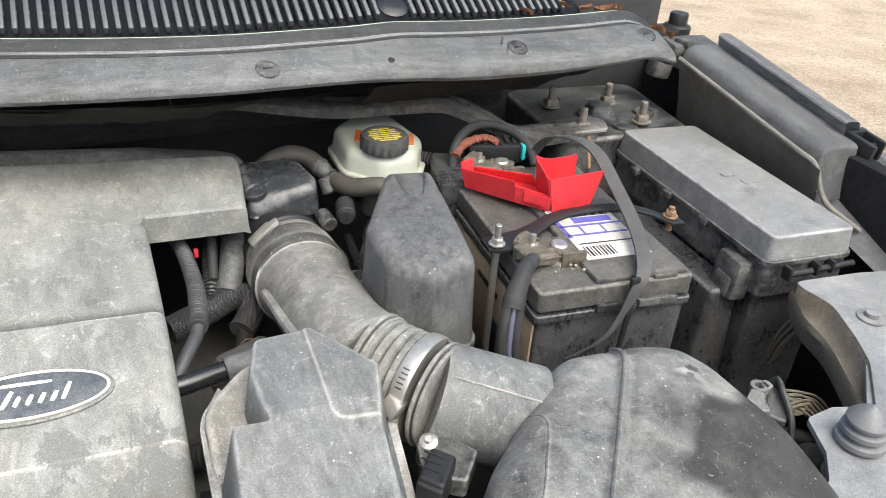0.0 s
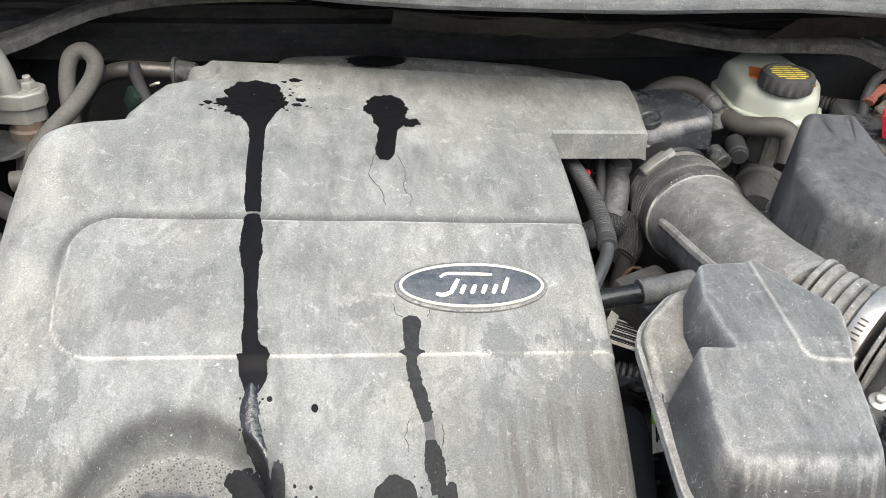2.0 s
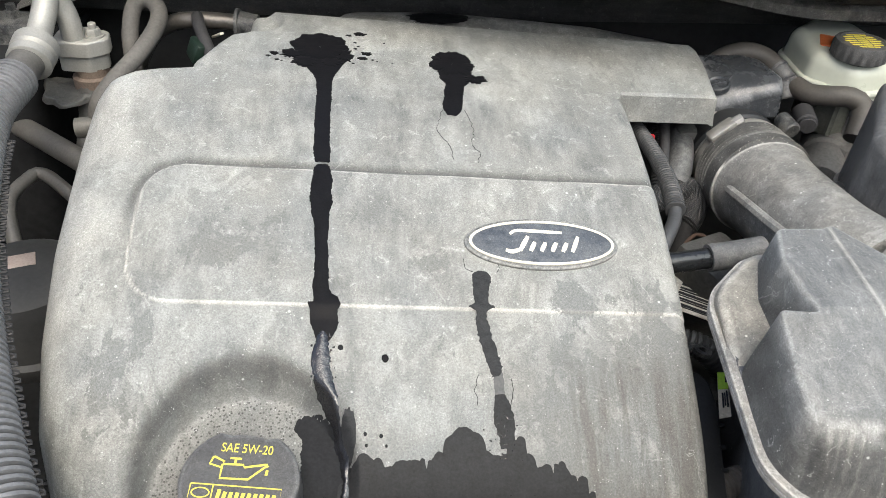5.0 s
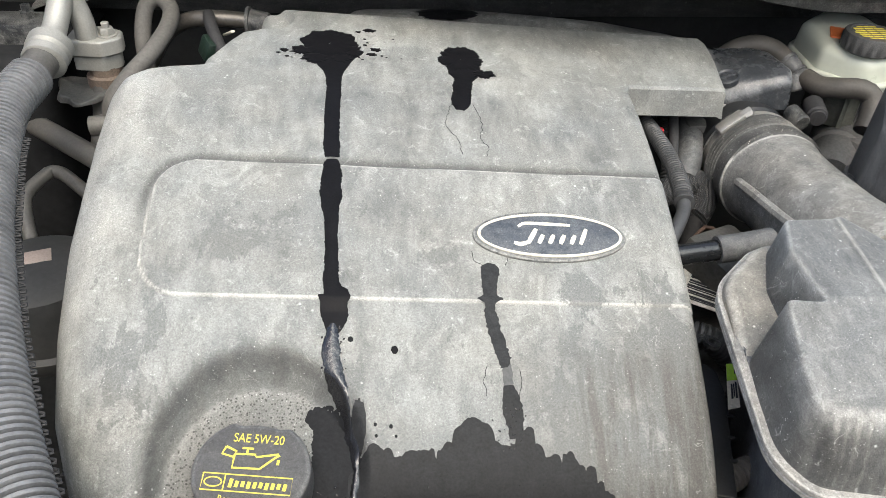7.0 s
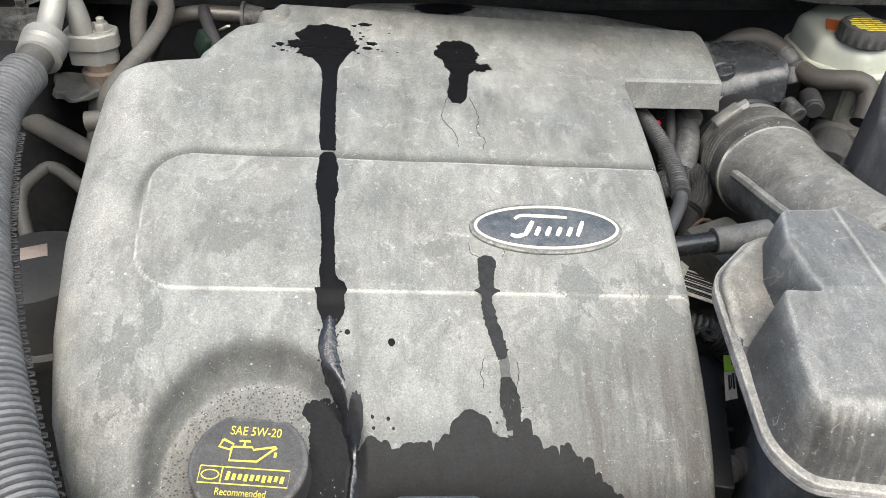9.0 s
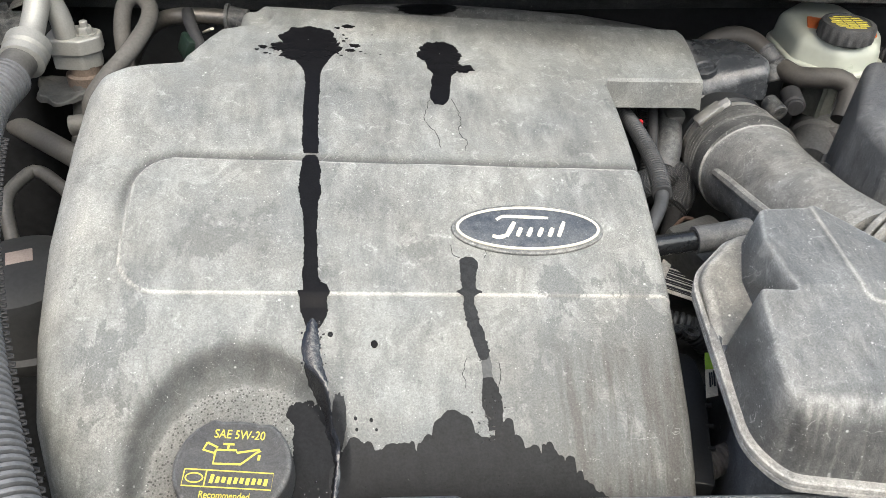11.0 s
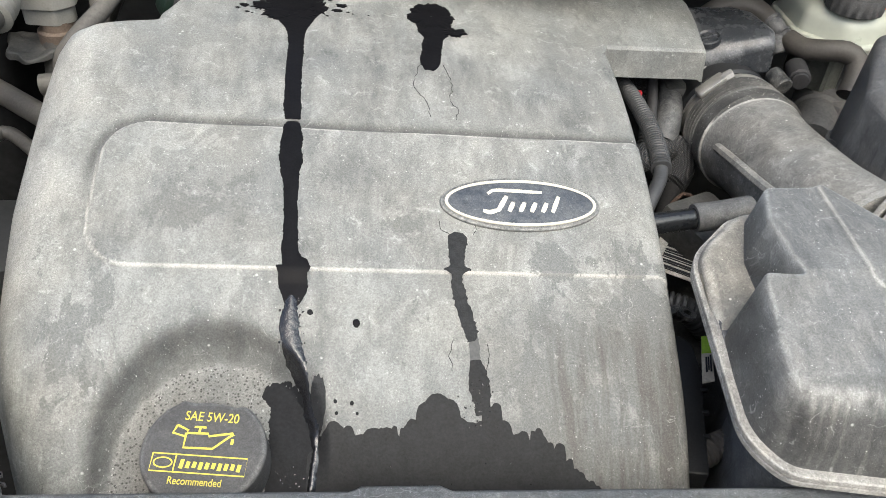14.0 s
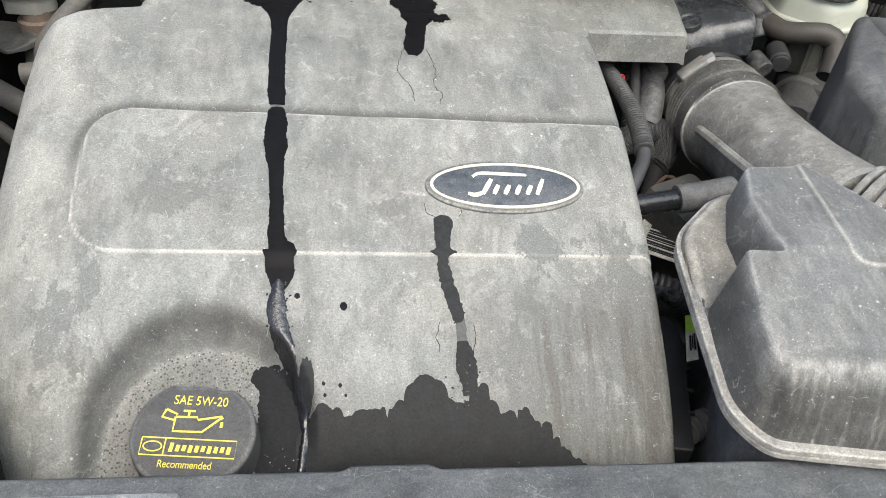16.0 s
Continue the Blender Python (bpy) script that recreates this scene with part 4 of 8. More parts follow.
def oil_run(bm, pts, h=0.0007, rag=0.0012, seed=0, across=6, dome=3):
    """A run of oil down the cover: (x, y, half width) along its way, with a ragged edge."""
    line = spline([(x, y, w) for x, y, w in pts], 0.0016)
    rows = []
    for i, (x, y, w) in enumerate(line):
        a, b = line[max(i - 1, 0)], line[min(i + 1, len(line) - 1)]
        d = np.array((b[0] - a[0], b[1] - a[1]))
        d = d / max(np.linalg.norm(d), 1e-9)
        s = (-d[1], d[0])
        wl = max(0.0002, w + rag * (noise.noise(Vector((i * 0.13, seed, 0))) + 0.8 * noise.noise(Vector((i * 0.75, seed, 5)))))
        wr = max(0.0002, w + rag * (noise.noise(Vector((i * 0.13, seed + 9, 0))) + 0.8 * noise.noise(Vector((i * 0.75, seed + 9, 5)))))
        rows.append([on_cover(x + s[0] * q, y + s[1] * q, h * (1 - 0.8 * abs(k / across * 2 - 1) ** dome)) for k, q in ((k, -wl + (wl + wr) * k / across) for k in range(across + 1))])
    sheet(bm, rows)


def oil_pool(bm, cx, cy, rx, ry, h=0.0007, rag=0.2, seed=0, lobes=2.2, n=120, under=None):
    """A pool of oil with a ragged outline."""
    rings = []
    edge = []
    for k in range(n):
        a = 2 * math.pi * k / n
        e = 1 + rag * noise.noise(Vector((math.cos(a) * lobes, math.sin(a) * lobes, seed))) + rag * 0.6 * noise.noise(Vector((math.cos(a) * 7, math.sin(a) * 7, seed + 4)))
        edge.append((rx * e * math.cos(a), ry * e * math.sin(a)))
    for t in (0.02, 0.25, 0.5, 0.75, 0.93, 1.0):
        at = lambda x, y, up: (x, y, under(x, y) + up) if under else on_cover(x, y, up)
        q = [at(cx + x * t, cy + y * t, h * (1.0 if t < 0.9 else 0.5)) for x, y in edge]
        rings.append(q + q[:1])
    sheet(bm, rings)


def cracks():
    """Fine dark dried tide lines below the oil."""
    for k, pts in enumerate(([(-0.146, 0.69), (-0.150, 0.672), (-0.153, 0.656), (-0.149, 0.646), (-0.141, 0.632), (-0.139, 0.614)],
                             [(-0.124, 0.69), (-0.119, 0.672), (-0.117, 0.655), (-0.120, 0.638), (-0.113, 0.625), (-0.116, 0.612)],
                             [(-0.128, 0.41), (-0.131, 0.40), (-0.129, 0.388)], [(-0.102, 0.408), (-0.101, 0.398), (-0.104, 0.386)], [(-0.136, 0.505), (-0.134, 0.496), (-0.128, 0.493)], [(-0.108, 0.508), (-0.105, 0.5), (-0.108, 0.493)])):
        bm = B()
        line = spline([(x, y, 0.0) for x, y in pts], 0.0016)
        q = []
        for i, v in enumerate(line):
            x = v[0] + 0.0018 * noise.noise(Vector((i * 0.35, k * 7, 0)))
            q.append(on_cover(x, v[1], 0.0002))
        tube(bm, q, lambda t, s: 0.00022 + 0.00018 * abs(noise.noise(Vector((s * 300, k, 0)))), 5, smooth=False)
        tagged(new("tide_line", mesh_of("tide_line", bm, OILSKIN)), "fine dark dried tide line on the cover", "oil stain", "tide lines on the cover")


def oil():
    def spill(name, label, mat, at, pieces):
        car = thing(name, (at[0], at[1], cover_z(*at)), label, "oil stain")
        for pname, build, *own in pieces:
            bm = B()
            build(bm)
            ob = part(pname, bm, own[0] if own else mat, car)
            if pname == "droplets":
                tagged(ob, kind="stuff")

    drops = ((-0.2326, 0.842, 0.0065), (-0.245, 0.836, 0.003), (-0.2235, 0.793, 0.0055), (-0.228, 0.781, 0.0048), (-0.217, 0.779, 0.0015), (-0.212, 0.776, 0.001), (-0.321, 0.779, 0.0045), (-0.3265, 0.772, 0.0022), (-0.317, 0.765, 0.0022), (-0.236, 0.803, 0.0022), (-0.2335, 0.809, 0.0016), (-0.237, 0.818, 0.0018), (-0.2375, 0.768, 0.0016), (-0.205, 0.822, 0.0011), (-0.196, 0.775, 0.0009), (-0.312, 0.763, 0.0012))

    def pool_a(bm):
        oil_pool(bm, -0.2745, 0.800, 0.031, 0.035, 0.0008, 0.16, 1, 2.4, 240)
        oil_pool(bm, -0.302, 0.781, 0.013, 0.010, 0.0007, 0.4, 2, 3.4)
        oil_pool(bm, -0.249, 0.786, 0.011, 0.017, 0.0007, 0.45, 3, 3.6)
        oil_pool(bm, -0.286, 0.766, 0.016, 0.013, 0.0007, 0.3, 6, 3.4)
        oil_pool(bm, -0.261, 0.768, 0.013, 0.013, 0.0007, 0.3, 9, 3.4)

    spill("oil_run", "long run of wet black oil with a splashed pool on top", OIL, (-0.26, 0.6), [
        ("pool", pool_a),
        ("upper_run", lambda bm: oil_run(bm, [(-0.270, 0.772, 0.026), (-0.2675, 0.752, 0.0170), (-0.2655, 0.730, 0.0088), (-0.264, 0.70, 0.0076), (-0.263, 0.66, 0.0075), (-0.2615, 0.62, 0.0074), (-0.2600, 0.606, 0.0070), (-0.2598, 0.6008, 0.0060)], seed=3, rag=0.0013)),
        ("middle_run", lambda bm: oil_run(bm, [(-0.2595, 0.5975, 0.0050), (-0.2590, 0.588, 0.0076), (-0.2590, 0.57, 0.0095), (-0.2585, 0.555, 0.0096), (-0.2570, 0.535, 0.0066), (-0.2555, 0.505, 0.0056), (-0.2540, 0.48, 0.0062), (-0.2525, 0.466, 0.0075), (-0.2510, 0.4625, 0.0100), (-0.2508, 0.4595, 0.0135)], seed=5, h=0.0008, rag=0.0016)),
        ("lower_run", lambda bm: oil_run(bm, [(-0.2508, 0.4605, 0.0128), (-0.2508, 0.4580, 0.0132), (-0.2508, 0.455, 0.0112), (-0.2505, 0.448, 0.0112), (-0.2500, 0.440, 0.0090), (-0.2505, 0.432, 0.0055), (-0.251, 0.428, 0.002)], seed=8, h=0.0007))]
        + [("drop", lambda bm, q=q: oil_pool(bm, q[0], q[1], q[2] * 1.15, q[2] * 0.9, 0.0006, 0.5, q[0] * 100, 2.5, 30)) for q in drops])

    def pool_b(bm):
        oil_pool(bm, -0.131, 0.783, 0.0235, 0.031, 0.0008, 0.22, 12, 2.2, 180)
        oil_pool(bm, -0.1085, 0.752, 0.0125, 0.0095, 0.0007, 0.4, 14, 2.4)
        oil_pool(bm, -0.152, 0.782, 0.004, 0.006, 0.0007, 0.6, 15, 3)

    spill("oil_run", "short run of wet black oil below a dark pool", OIL, (-0.13, 0.74), [
        ("pool", pool_b),
        ("run", lambda bm: oil_run(bm, [(-0.129, 0.768, 0.019), (-0.1295, 0.748, 0.0155), (-0.131, 0.735, 0.0105), (-0.1335, 0.715, 0.0098), (-0.135, 0.70, 0.0102), (-0.1365, 0.688, 0.0088), (-0.1375, 0.679, 0.004)], seed=14, rag=0.002))])
    spot = thing("oil_spot", (-0.137, 0.945, manifold_z(-0.137, 0.945)), "wet black oil patch on the intake manifold", "oil stain")
    bm = B()
    oil_pool(bm, -0.137, 0.942, 0.038, 0.022, 0.0008, 0.2, 41, 2.2, 90, manifold_z)
    part("pool", bm, OIL, spot)

    def c(bm):
        oil_run(bm, [(-0.120, 0.494, 0.004), (-0.1205, 0.490, 0.0080), (-0.122, 0.48, 0.0070), (-0.1225, 0.466, 0.0060), (-0.1225, 0.4635, 0.0100), (-0.1225, 0.4615, 0.0108)], seed=21, rag=0.0018)
        oil_run(bm, [(-0.1225, 0.4628, 0.0105), (-0.1225, 0.4610, 0.0090), (-0.1225, 0.4585, 0.0050), (-0.123, 0.453, 0.0046), (-0.121, 0.44, 0.0052), (-0.1165, 0.425, 0.0056), (-0.1135, 0.414, 0.0050), (-0.1125, 0.409, 0.0040)], seed=22, rag=0.0026)

    def film(bm):
        oil_run(bm, [(-0.1128, 0.412, 0.0040), (-0.1120, 0.404, 0.0036), (-0.1115, 0.394, 0.0044)], seed=23, rag=0.0016, h=0.0004)

    spill("oil_run", "thin crooked run of dark oil below the badge", DAMP, (-0.12, 0.44), [("run", c), ("dried_film", film, FILM)])

    def d(bm):
        oil_run(bm, [(-0.1115, 0.396, 0.0040), (-0.111, 0.391, 0.0062), (-0.1095, 0.381, 0.0078), (-0.108, 0.370, 0.0065), (-0.1075, 0.360, 0.005)], seed=31, rag=0.002)
        # soaked front edge
        ex = [-0.236, -0.225, -0.215, -0.2, -0.178, -0.165, -0.153, -0.146, -0.141, -0.132, -0.125, -0.116, -0.108, -0.103, -0.096, -0.09, -0.08, -0.07, -0.06, -0.053, -0.045, -0.04, -0.03, -0.02, -0.01, 0.0]
        ey = [0.335, 0.349, 0.355, 0.347, 0.352, 0.353, 0.360, 0.369, 0.371, 0.368, 0.356, 0.353, 0.358, 0.368, 0.367, 0.352, 0.350, 0.353, 0.346, 0.345, 0.336, 0.330, 0.325, 0.319, 0.312, 0.30]
        rng = random.Random(5)
        lobes = []
        for x in np.arange(-0.232, -0.002, 0.0040):
            r = rng.uniform(0.0016, 0.0105 - 0.006 * step01((x + 0.12) / 0.05))
            lobes.append((x + rng.uniform(-0.002, 0.002), lerp(x, ex, ey) - r * 0.85 + rng.uniform(-0.002, 0.002), r))
        rows = []
        for x in np.arange(-0.236, -0.0005, 0.0008):
            top = max([lerp(x, ex, ey) - 0.006] + [cy + math.sqrt(r * r - (x - cx) ** 2) for cx, cy, r in lobes if abs(x - cx) < r])
            top += 0.0005 * noise.noise(Vector((x * 500, 8, 0)))
            rows.append([on_cover(x, top + (0.245 - top) * t, 0.0008 if t else 0.0004) for t in np.linspace(0, 1, 24)])
        sheet(bm, rows)

    def d_beads(bm):
        rng = random.Random(21)
        for k in range(70):
            x, y, r = rng.gauss(-0.112, 0.006), rng.uniform(0.352, 0.382), rng.uniform(0.0003, 0.0008)
            if k > 45:
                x, y = rng.uniform(-0.22, -0.04), rng.uniform(0.29, 0.335)
            lathe(bm, [(r, 0), (r * 0.92, r * 0.35), (r * 0.6, r * 0.7), (r * 0.05, r * 0.82)], on_cover(x, y, 0.0008), (0, -0.4, 1), 8)

    spill("oil_stain", "broad dull oil stain soaked into the cover's front edge", STAIN, (-0.12, 0.33), [("stain", d), ("droplets", d_beads, WETOIL)])

    for k, (x, y, rx, ry) in enumerate(((-0.229, 0.368, 0.006, 0.016), (-0.2365, 0.4265, 0.0022, 0.0022), (-0.2015, 0.4195, 0.0028, 0.0031), (-0.204, 0.366, 0.0014, 0.0014), (-0.216, 0.367, 0.0013, 0.0013), (-0.2, 0.36, 0.001, 0.001), (-0.215, 0.36, 0.0012, 0.0012))):
        bm = B()
        oil_pool(bm, x, y, rx, ry, 0.0006, 0.25 if k == 0 else 0.12, 51 + k, 2, 40 if k == 0 else 24)
        ob = new("oil_spot", mesh_of("oil_spot", bm, DAMP if k == 0 else OIL if k == 2 else OILSKIN))
        tagged(ob, "small dried oil spot on the engine cover", "oil stain", "oil spots on the cover")

    def g(bm):
        oil_run(bm, [(-0.2508, 0.437, 0.0030), (-0.2512, 0.430, 0.0055), (-0.2515, 0.415, 0.0068), (-0.2485, 0.402, 0.0068), (-0.2435, 0.392, 0.0058), (-0.239, 0.38, 0.003), (-0.2345, 0.365, 0.003), (-0.231, 0.35, 0.0028), (-0.2305, 0.335, 0.003), (-0.2335, 0.31, 0.0035), (-0.236, 0.28, 0.004)], seed=61, h=0.0030, rag=0.0018, across=10, dome=1.6)

    def beads(bm):
        rng = random.Random(8)
        for k in range(90):
            y = rng.choice((rng.uniform(0.285, 0.335), rng.uniform(0.40, 0.437)))
            x = (lerp(y, [0.40, 0.437], [-0.248, -0.2508]) + rng.uniform(-0.011, 0.009)) if y > 0.38 else -0.243 + rng.uniform(-0.016, 0.012)
            r = rng.uniform(0.0004, 0.0011)
            q = on_cover(x, y, 0.0006)
            lathe(bm, [(r, 0), (r * 0.92, r * 0.35), (r * 0.6, r * 0.7), (r * 0.05, r * 0.82)], q, (0, -0.4, 1), 8)

    spill("oil_run", "glossy trickle of oil along the edge of the filler well", WETOIL, (-0.24, 0.36), [("trickle", g), ("droplets", beads)])

    def w(bm):
        oil_run(bm, [(-0.270, 0.386, 0.004), (-0.256, 0.380, 0.012), (-0.246, 0.356, 0.0185), (-0.246, 0.32, 0.0195), (-0.249, 0.27, 0.021)], seed=71, rag=0.003, across=10)

    spill("oil_stain", "dull pool of oil in the well beside the filler cap", OILSKIN, (-0.25, 0.33), [("stain", w)])


oil()
cracks()


def letters(text, m, size, mat, parent, name="lettering", depth=0.0002):
    """Raised print in the built-in face, turned into a mesh."""
    cu = bpy.data.curves.new(name, "FONT")
    cu.body, cu.size, cu.align_x, cu.align_y, cu.extrude = text, size, "CENTER", "CENTER", depth
    tmp = bpy.data.objects.new(name, cu)
    scene.collection.objects.link(tmp)
    me = bpy.data.meshes.new_from_object(tmp.evaluated_get(bpy.context.evaluated_depsgraph_get()))
    bpy.data.objects.remove(tmp)
    me.materials.clear()
    me.materials.append(mat)
    me.transform(Matrix.Translation(-base_of(parent)) @ m)
    ob = new(name, me)
    ob.parent = parent
    return ob


def filler_cap():
    car = thing("oil_filler_cap", (-0.302, 0.335, 0.745), "matt black oil filler cap with yellow print", "oil cap")
    m = pose(-0.3050, 0.339, 0.750, 14, 2, -4.5) @ Matrix.Diagonal((1.02, 0.97, 1.0, 1.0))
    bm = B()
    line = []
    for k in range(144):
        a = 2 * math.pi * k / 144
        off = abs(math.degrees(a) - 88)
        r = 0.0435
        if off < 29:
            # flat with a dip at each end
            r = 0.0435 * math.cos(radians(29)) / math.cos(radians(off)) - 0.0016 * math.exp(-((off - 20) / 6) ** 2)
        line.append((r * math.cos(a), r * math.sin(a)))
    slab(bm, line, -0.02, 0.036, 0.004, 0.0015, 6, m)
    part("cap_body", bm, CAPMAT, car)
    bm = B()
    lathe(bm, [(0.046, -0.012), (0.046, -0.004), (0.044, -0.002)], (0, 0, 0), (0, 0, 1), 40)
    bmesh.ops.transform(bm, matrix=m, verts=bm.verts[:])
    part("cap_flange", bm, BLACK, car)

    def at(x, y):
        return m @ Matrix.Translation((x, y, 0.0364))

    narrow = Matrix.Diagonal((0.86, 1.12, 1.0, 1.0))
    letters("SAE 5W-20", at(0.0015, 0.0238) @ narrow, 0.0090, YELLOW, car)
    letters("Recommended", at(-0.001, -0.0243) @ narrow, 0.0068, YELLOW, car)

    def strip(pts, w, name):
        bm = B()
        tube(bm, [(x, y, 0.0363) for x, y in pts], w, 6, 0.01, smooth=False, flat=0.15)
        bmesh.ops.transform(bm, matrix=m, verts=bm.verts[:])
        part(name, bm, YELLOW, car)

    strip([(-0.0205, 0.0165), (-0.0225, 0.0105), (-0.0145, 0.0085), (-0.0125, 0.0130), (-0.0205, 0.0165)], 0.0008, "oil_can_print")
    strip([(-0.0135, 0.0110), (0.0010, 0.0115), (0.0020, 0.0095), (0.0175, 0.0130), (0.0185, 0.0120), (0.0160, 0.0105), (0.0060, 0.0005), (-0.0135, 0.0000), (-0.0135, 0.0110)], 0.0008, "oil_can_print")
    strip([(-0.0090, 0.0160), (-0.0010, 0.0160)], 0.0008, "oil_can_print")
    strip([(-0.0050, 0.0160), (-0.0050, 0.0115)], 0.0008, "oil_can_print")
    strip([(0.0182, 0.0085), (0.0180, 0.0045)], 0.0010, "drop_print")
    strip([(-0.0320, -0.0052), (0.0305, -0.0052), (0.0305, -0.0180), (-0.0320, -0.0180), (-0.0320, -0.0052)], 0.0005, "frame_print")
    strip([(-0.0165, -0.0052), (-0.0165, -0.0180)], 0.0005, "frame_print")
    for k in range(10):
        strip([(-0.0122 + 0.0042 * k, -0.0152 + 0.0005 * (k % 3)), (-0.0116 + 0.0042 * k, -0.0085 - 0.0014 * (k > 0))], 0.0013, "mark_bar")
    bm = B()
    tube(bm, [(0.0060 * math.cos(a) - 0.0243, 0.0036 * math.sin(a) - 0.0116, 0.0363) for a in np.linspace(0, 2 * math.pi, 25)], 0.0005, 6, 0.01, smooth=False, flat=0.3)
    bmesh.ops.transform(bm, matrix=m, verts=bm.verts[:])
    part("oval_print", bm, YELLOW, car)


filler_cap()


# ---- intake: resonator box, tube, air box ----


GREENISH_WIRE = plain("green_wire", (0.08, 0.16, 0.05), 0.5)


def lip_plane(x, y):
    return 0.832 + 0.19 * (y - 0.383)


def resonator():
    car = thing("air_resonator", (0.14, 0.39, 0.62), "dusty dark grey plastic resonator box with a rounded lip", "air box")
    base = rounded([(0.085, 0.283), (0.205, 0.266), (0.226, 0.44), (0.19, 0.512), (0.108, 0.50), (0.066, 0.46), (0.064, 0.31)], [0.03, 0.02, 0.02, 0.02, 0.03, 0.04, 0.05], 8)
    bm = B()
    low = rounded([(0.091, 0.289), (0.199, 0.272), (0.22, 0.44), (0.18, 0.506), (0.128, 0.492), (0.120, 0.43), (0.098, 0.385), (0.087, 0.345), (0.080, 0.31)], [0.03, 0.02, 0.02, 0.02, 0.02, 0.02, 0.02, 0.02, 0.03], 6)
    slab(bm, low, 0.63, lambda x, y: lip_plane(x, y) - 0.002, 0.002, 0.0, 2)
    # rim under the lip
    slab(bm, inset(base, 0.004), lambda x, y: lip_plane(x, y) - 0.016, lambda x, y: lip_plane(x, y) - 0.002, 0.002, 0.0, 2, low=0.004)
    part("lower_shell", bm, LOWBOX, car)
    bm = B()
    slab(bm, inset(base, -0.003), lambda x, y: lip_plane(x, y) - 0.004, lambda x, y: lip_plane(x, y) + 0.001, 0.0015, 0, 3)
    slab(bm, inset(base, -0.0025), lambda x, y: lip_plane(x, y) - 0.010, lambda x, y: lip_plane(x, y) - 0.0055, 0.0015, 0, 3)
    part("lip", bm, LIPMAT, car, "dust-edged joint lip round the box")
    bm = B()
    back = rounded([(0.0655, 0.386), (0.135, 0.386), (0.2255, 0.44), (0.1895, 0.5115), (0.1083, 0.4995), (0.0665, 0.4598)], [0.004, 0.004, 0.02, 0.02, 0.03, 0.04], 8)
    slab(bm, back, lambda x, y: lip_plane(x, y), lambda x, y: lip_plane(x, y) + 0.012 * step01((y - 0.386) / 0.02), 0.008, 0.001, 6)
    part("shoulder", bm, SHOULDER, car, "tan dusted shoulder")
    bm = B()
    slab(bm, inset(base, 0.0035), lambda x, y: lip_plane(x, y) - 0.002, lambda x, y: lip_plane(x, y) + 0.0022, 0.001, 0.001, 2)
    part("inner_step", bm, LOWBOX, car)
    top = rounded([(0.076, 0.300), (0.190, 0.292), (0.194, 0.365), (0.211, 0.424), (0.168, 0.490), (0.118, 0.488), (0.106, 0.445), (0.110, 0.387), (0.081, 0.389), (0.0775, 0.345)],
                  [0.02, 0.02, 0.02, 0.010, 0.006, 0.010, 0.012, 0.003, 0.006, 0.02], 6)
    rise = rounded([(0.157, 0.372), (0.24, 0.366), (0.24, 0.53), (0.163, 0.53)], [0.016, 0.002, 0.002, 0.002], 6)

    def top_z(X, Y):
        z = 0.898 + np.where(Y > 0.39, 0.01, 0.27) * (Y - 0.39)
        return z + 0.0022 * np.clip(0.5 - outline_gap(rise, X, Y) / 0.004, 0, 1)

    bm = B()
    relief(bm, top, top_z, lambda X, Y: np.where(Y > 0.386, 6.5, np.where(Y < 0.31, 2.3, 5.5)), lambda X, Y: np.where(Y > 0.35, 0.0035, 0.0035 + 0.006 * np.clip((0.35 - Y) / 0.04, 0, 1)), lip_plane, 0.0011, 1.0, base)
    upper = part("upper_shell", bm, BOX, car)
    # Highlight painted along the step's edge; pale drip streaks down the front.
    mark(upper, "scuff_glint", lambda X, Y, Z: np.maximum(0.75 * np.exp(-((outline_gap(rise, X, Y) + 0.001) / 0.0011) ** 2) * (X < 0.2) * (Y < 0.488),
                                                    0.42 * soft01((0.305 - Y) / 0.008) * soft01((grain_at(X * 210, Y * 25, 0 * X + 1) - 0.05) / 0.3)))
    # Shade of the steep walls and front, painted in as broken darker colour.
    mark(upper, "grime_shade", lambda X, Y, Z: (0.55 * soft01((outline_gap(top, X, Y) - 0.001) / 0.004) * (Y < 0.395) + 0.2 * soft01((0.312 - Y) / 0.006) + 0.45 * soft01((outline_gap(top, X, Y) - 0.001) / 0.004) * (Y >= 0.395) + 0.3 * soft01((0.035 - np.hypot(X - 0.085, Y - 0.375)) / 0.02))
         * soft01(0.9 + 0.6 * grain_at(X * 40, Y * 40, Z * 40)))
    bm = B()
    block(bm, (0.182, 0.272, 0.813), (0.02, 0.012, 0.022), 0.003)
    part("clip", bm, STEEL, car, "pale metal clip at the lip")


resonator()


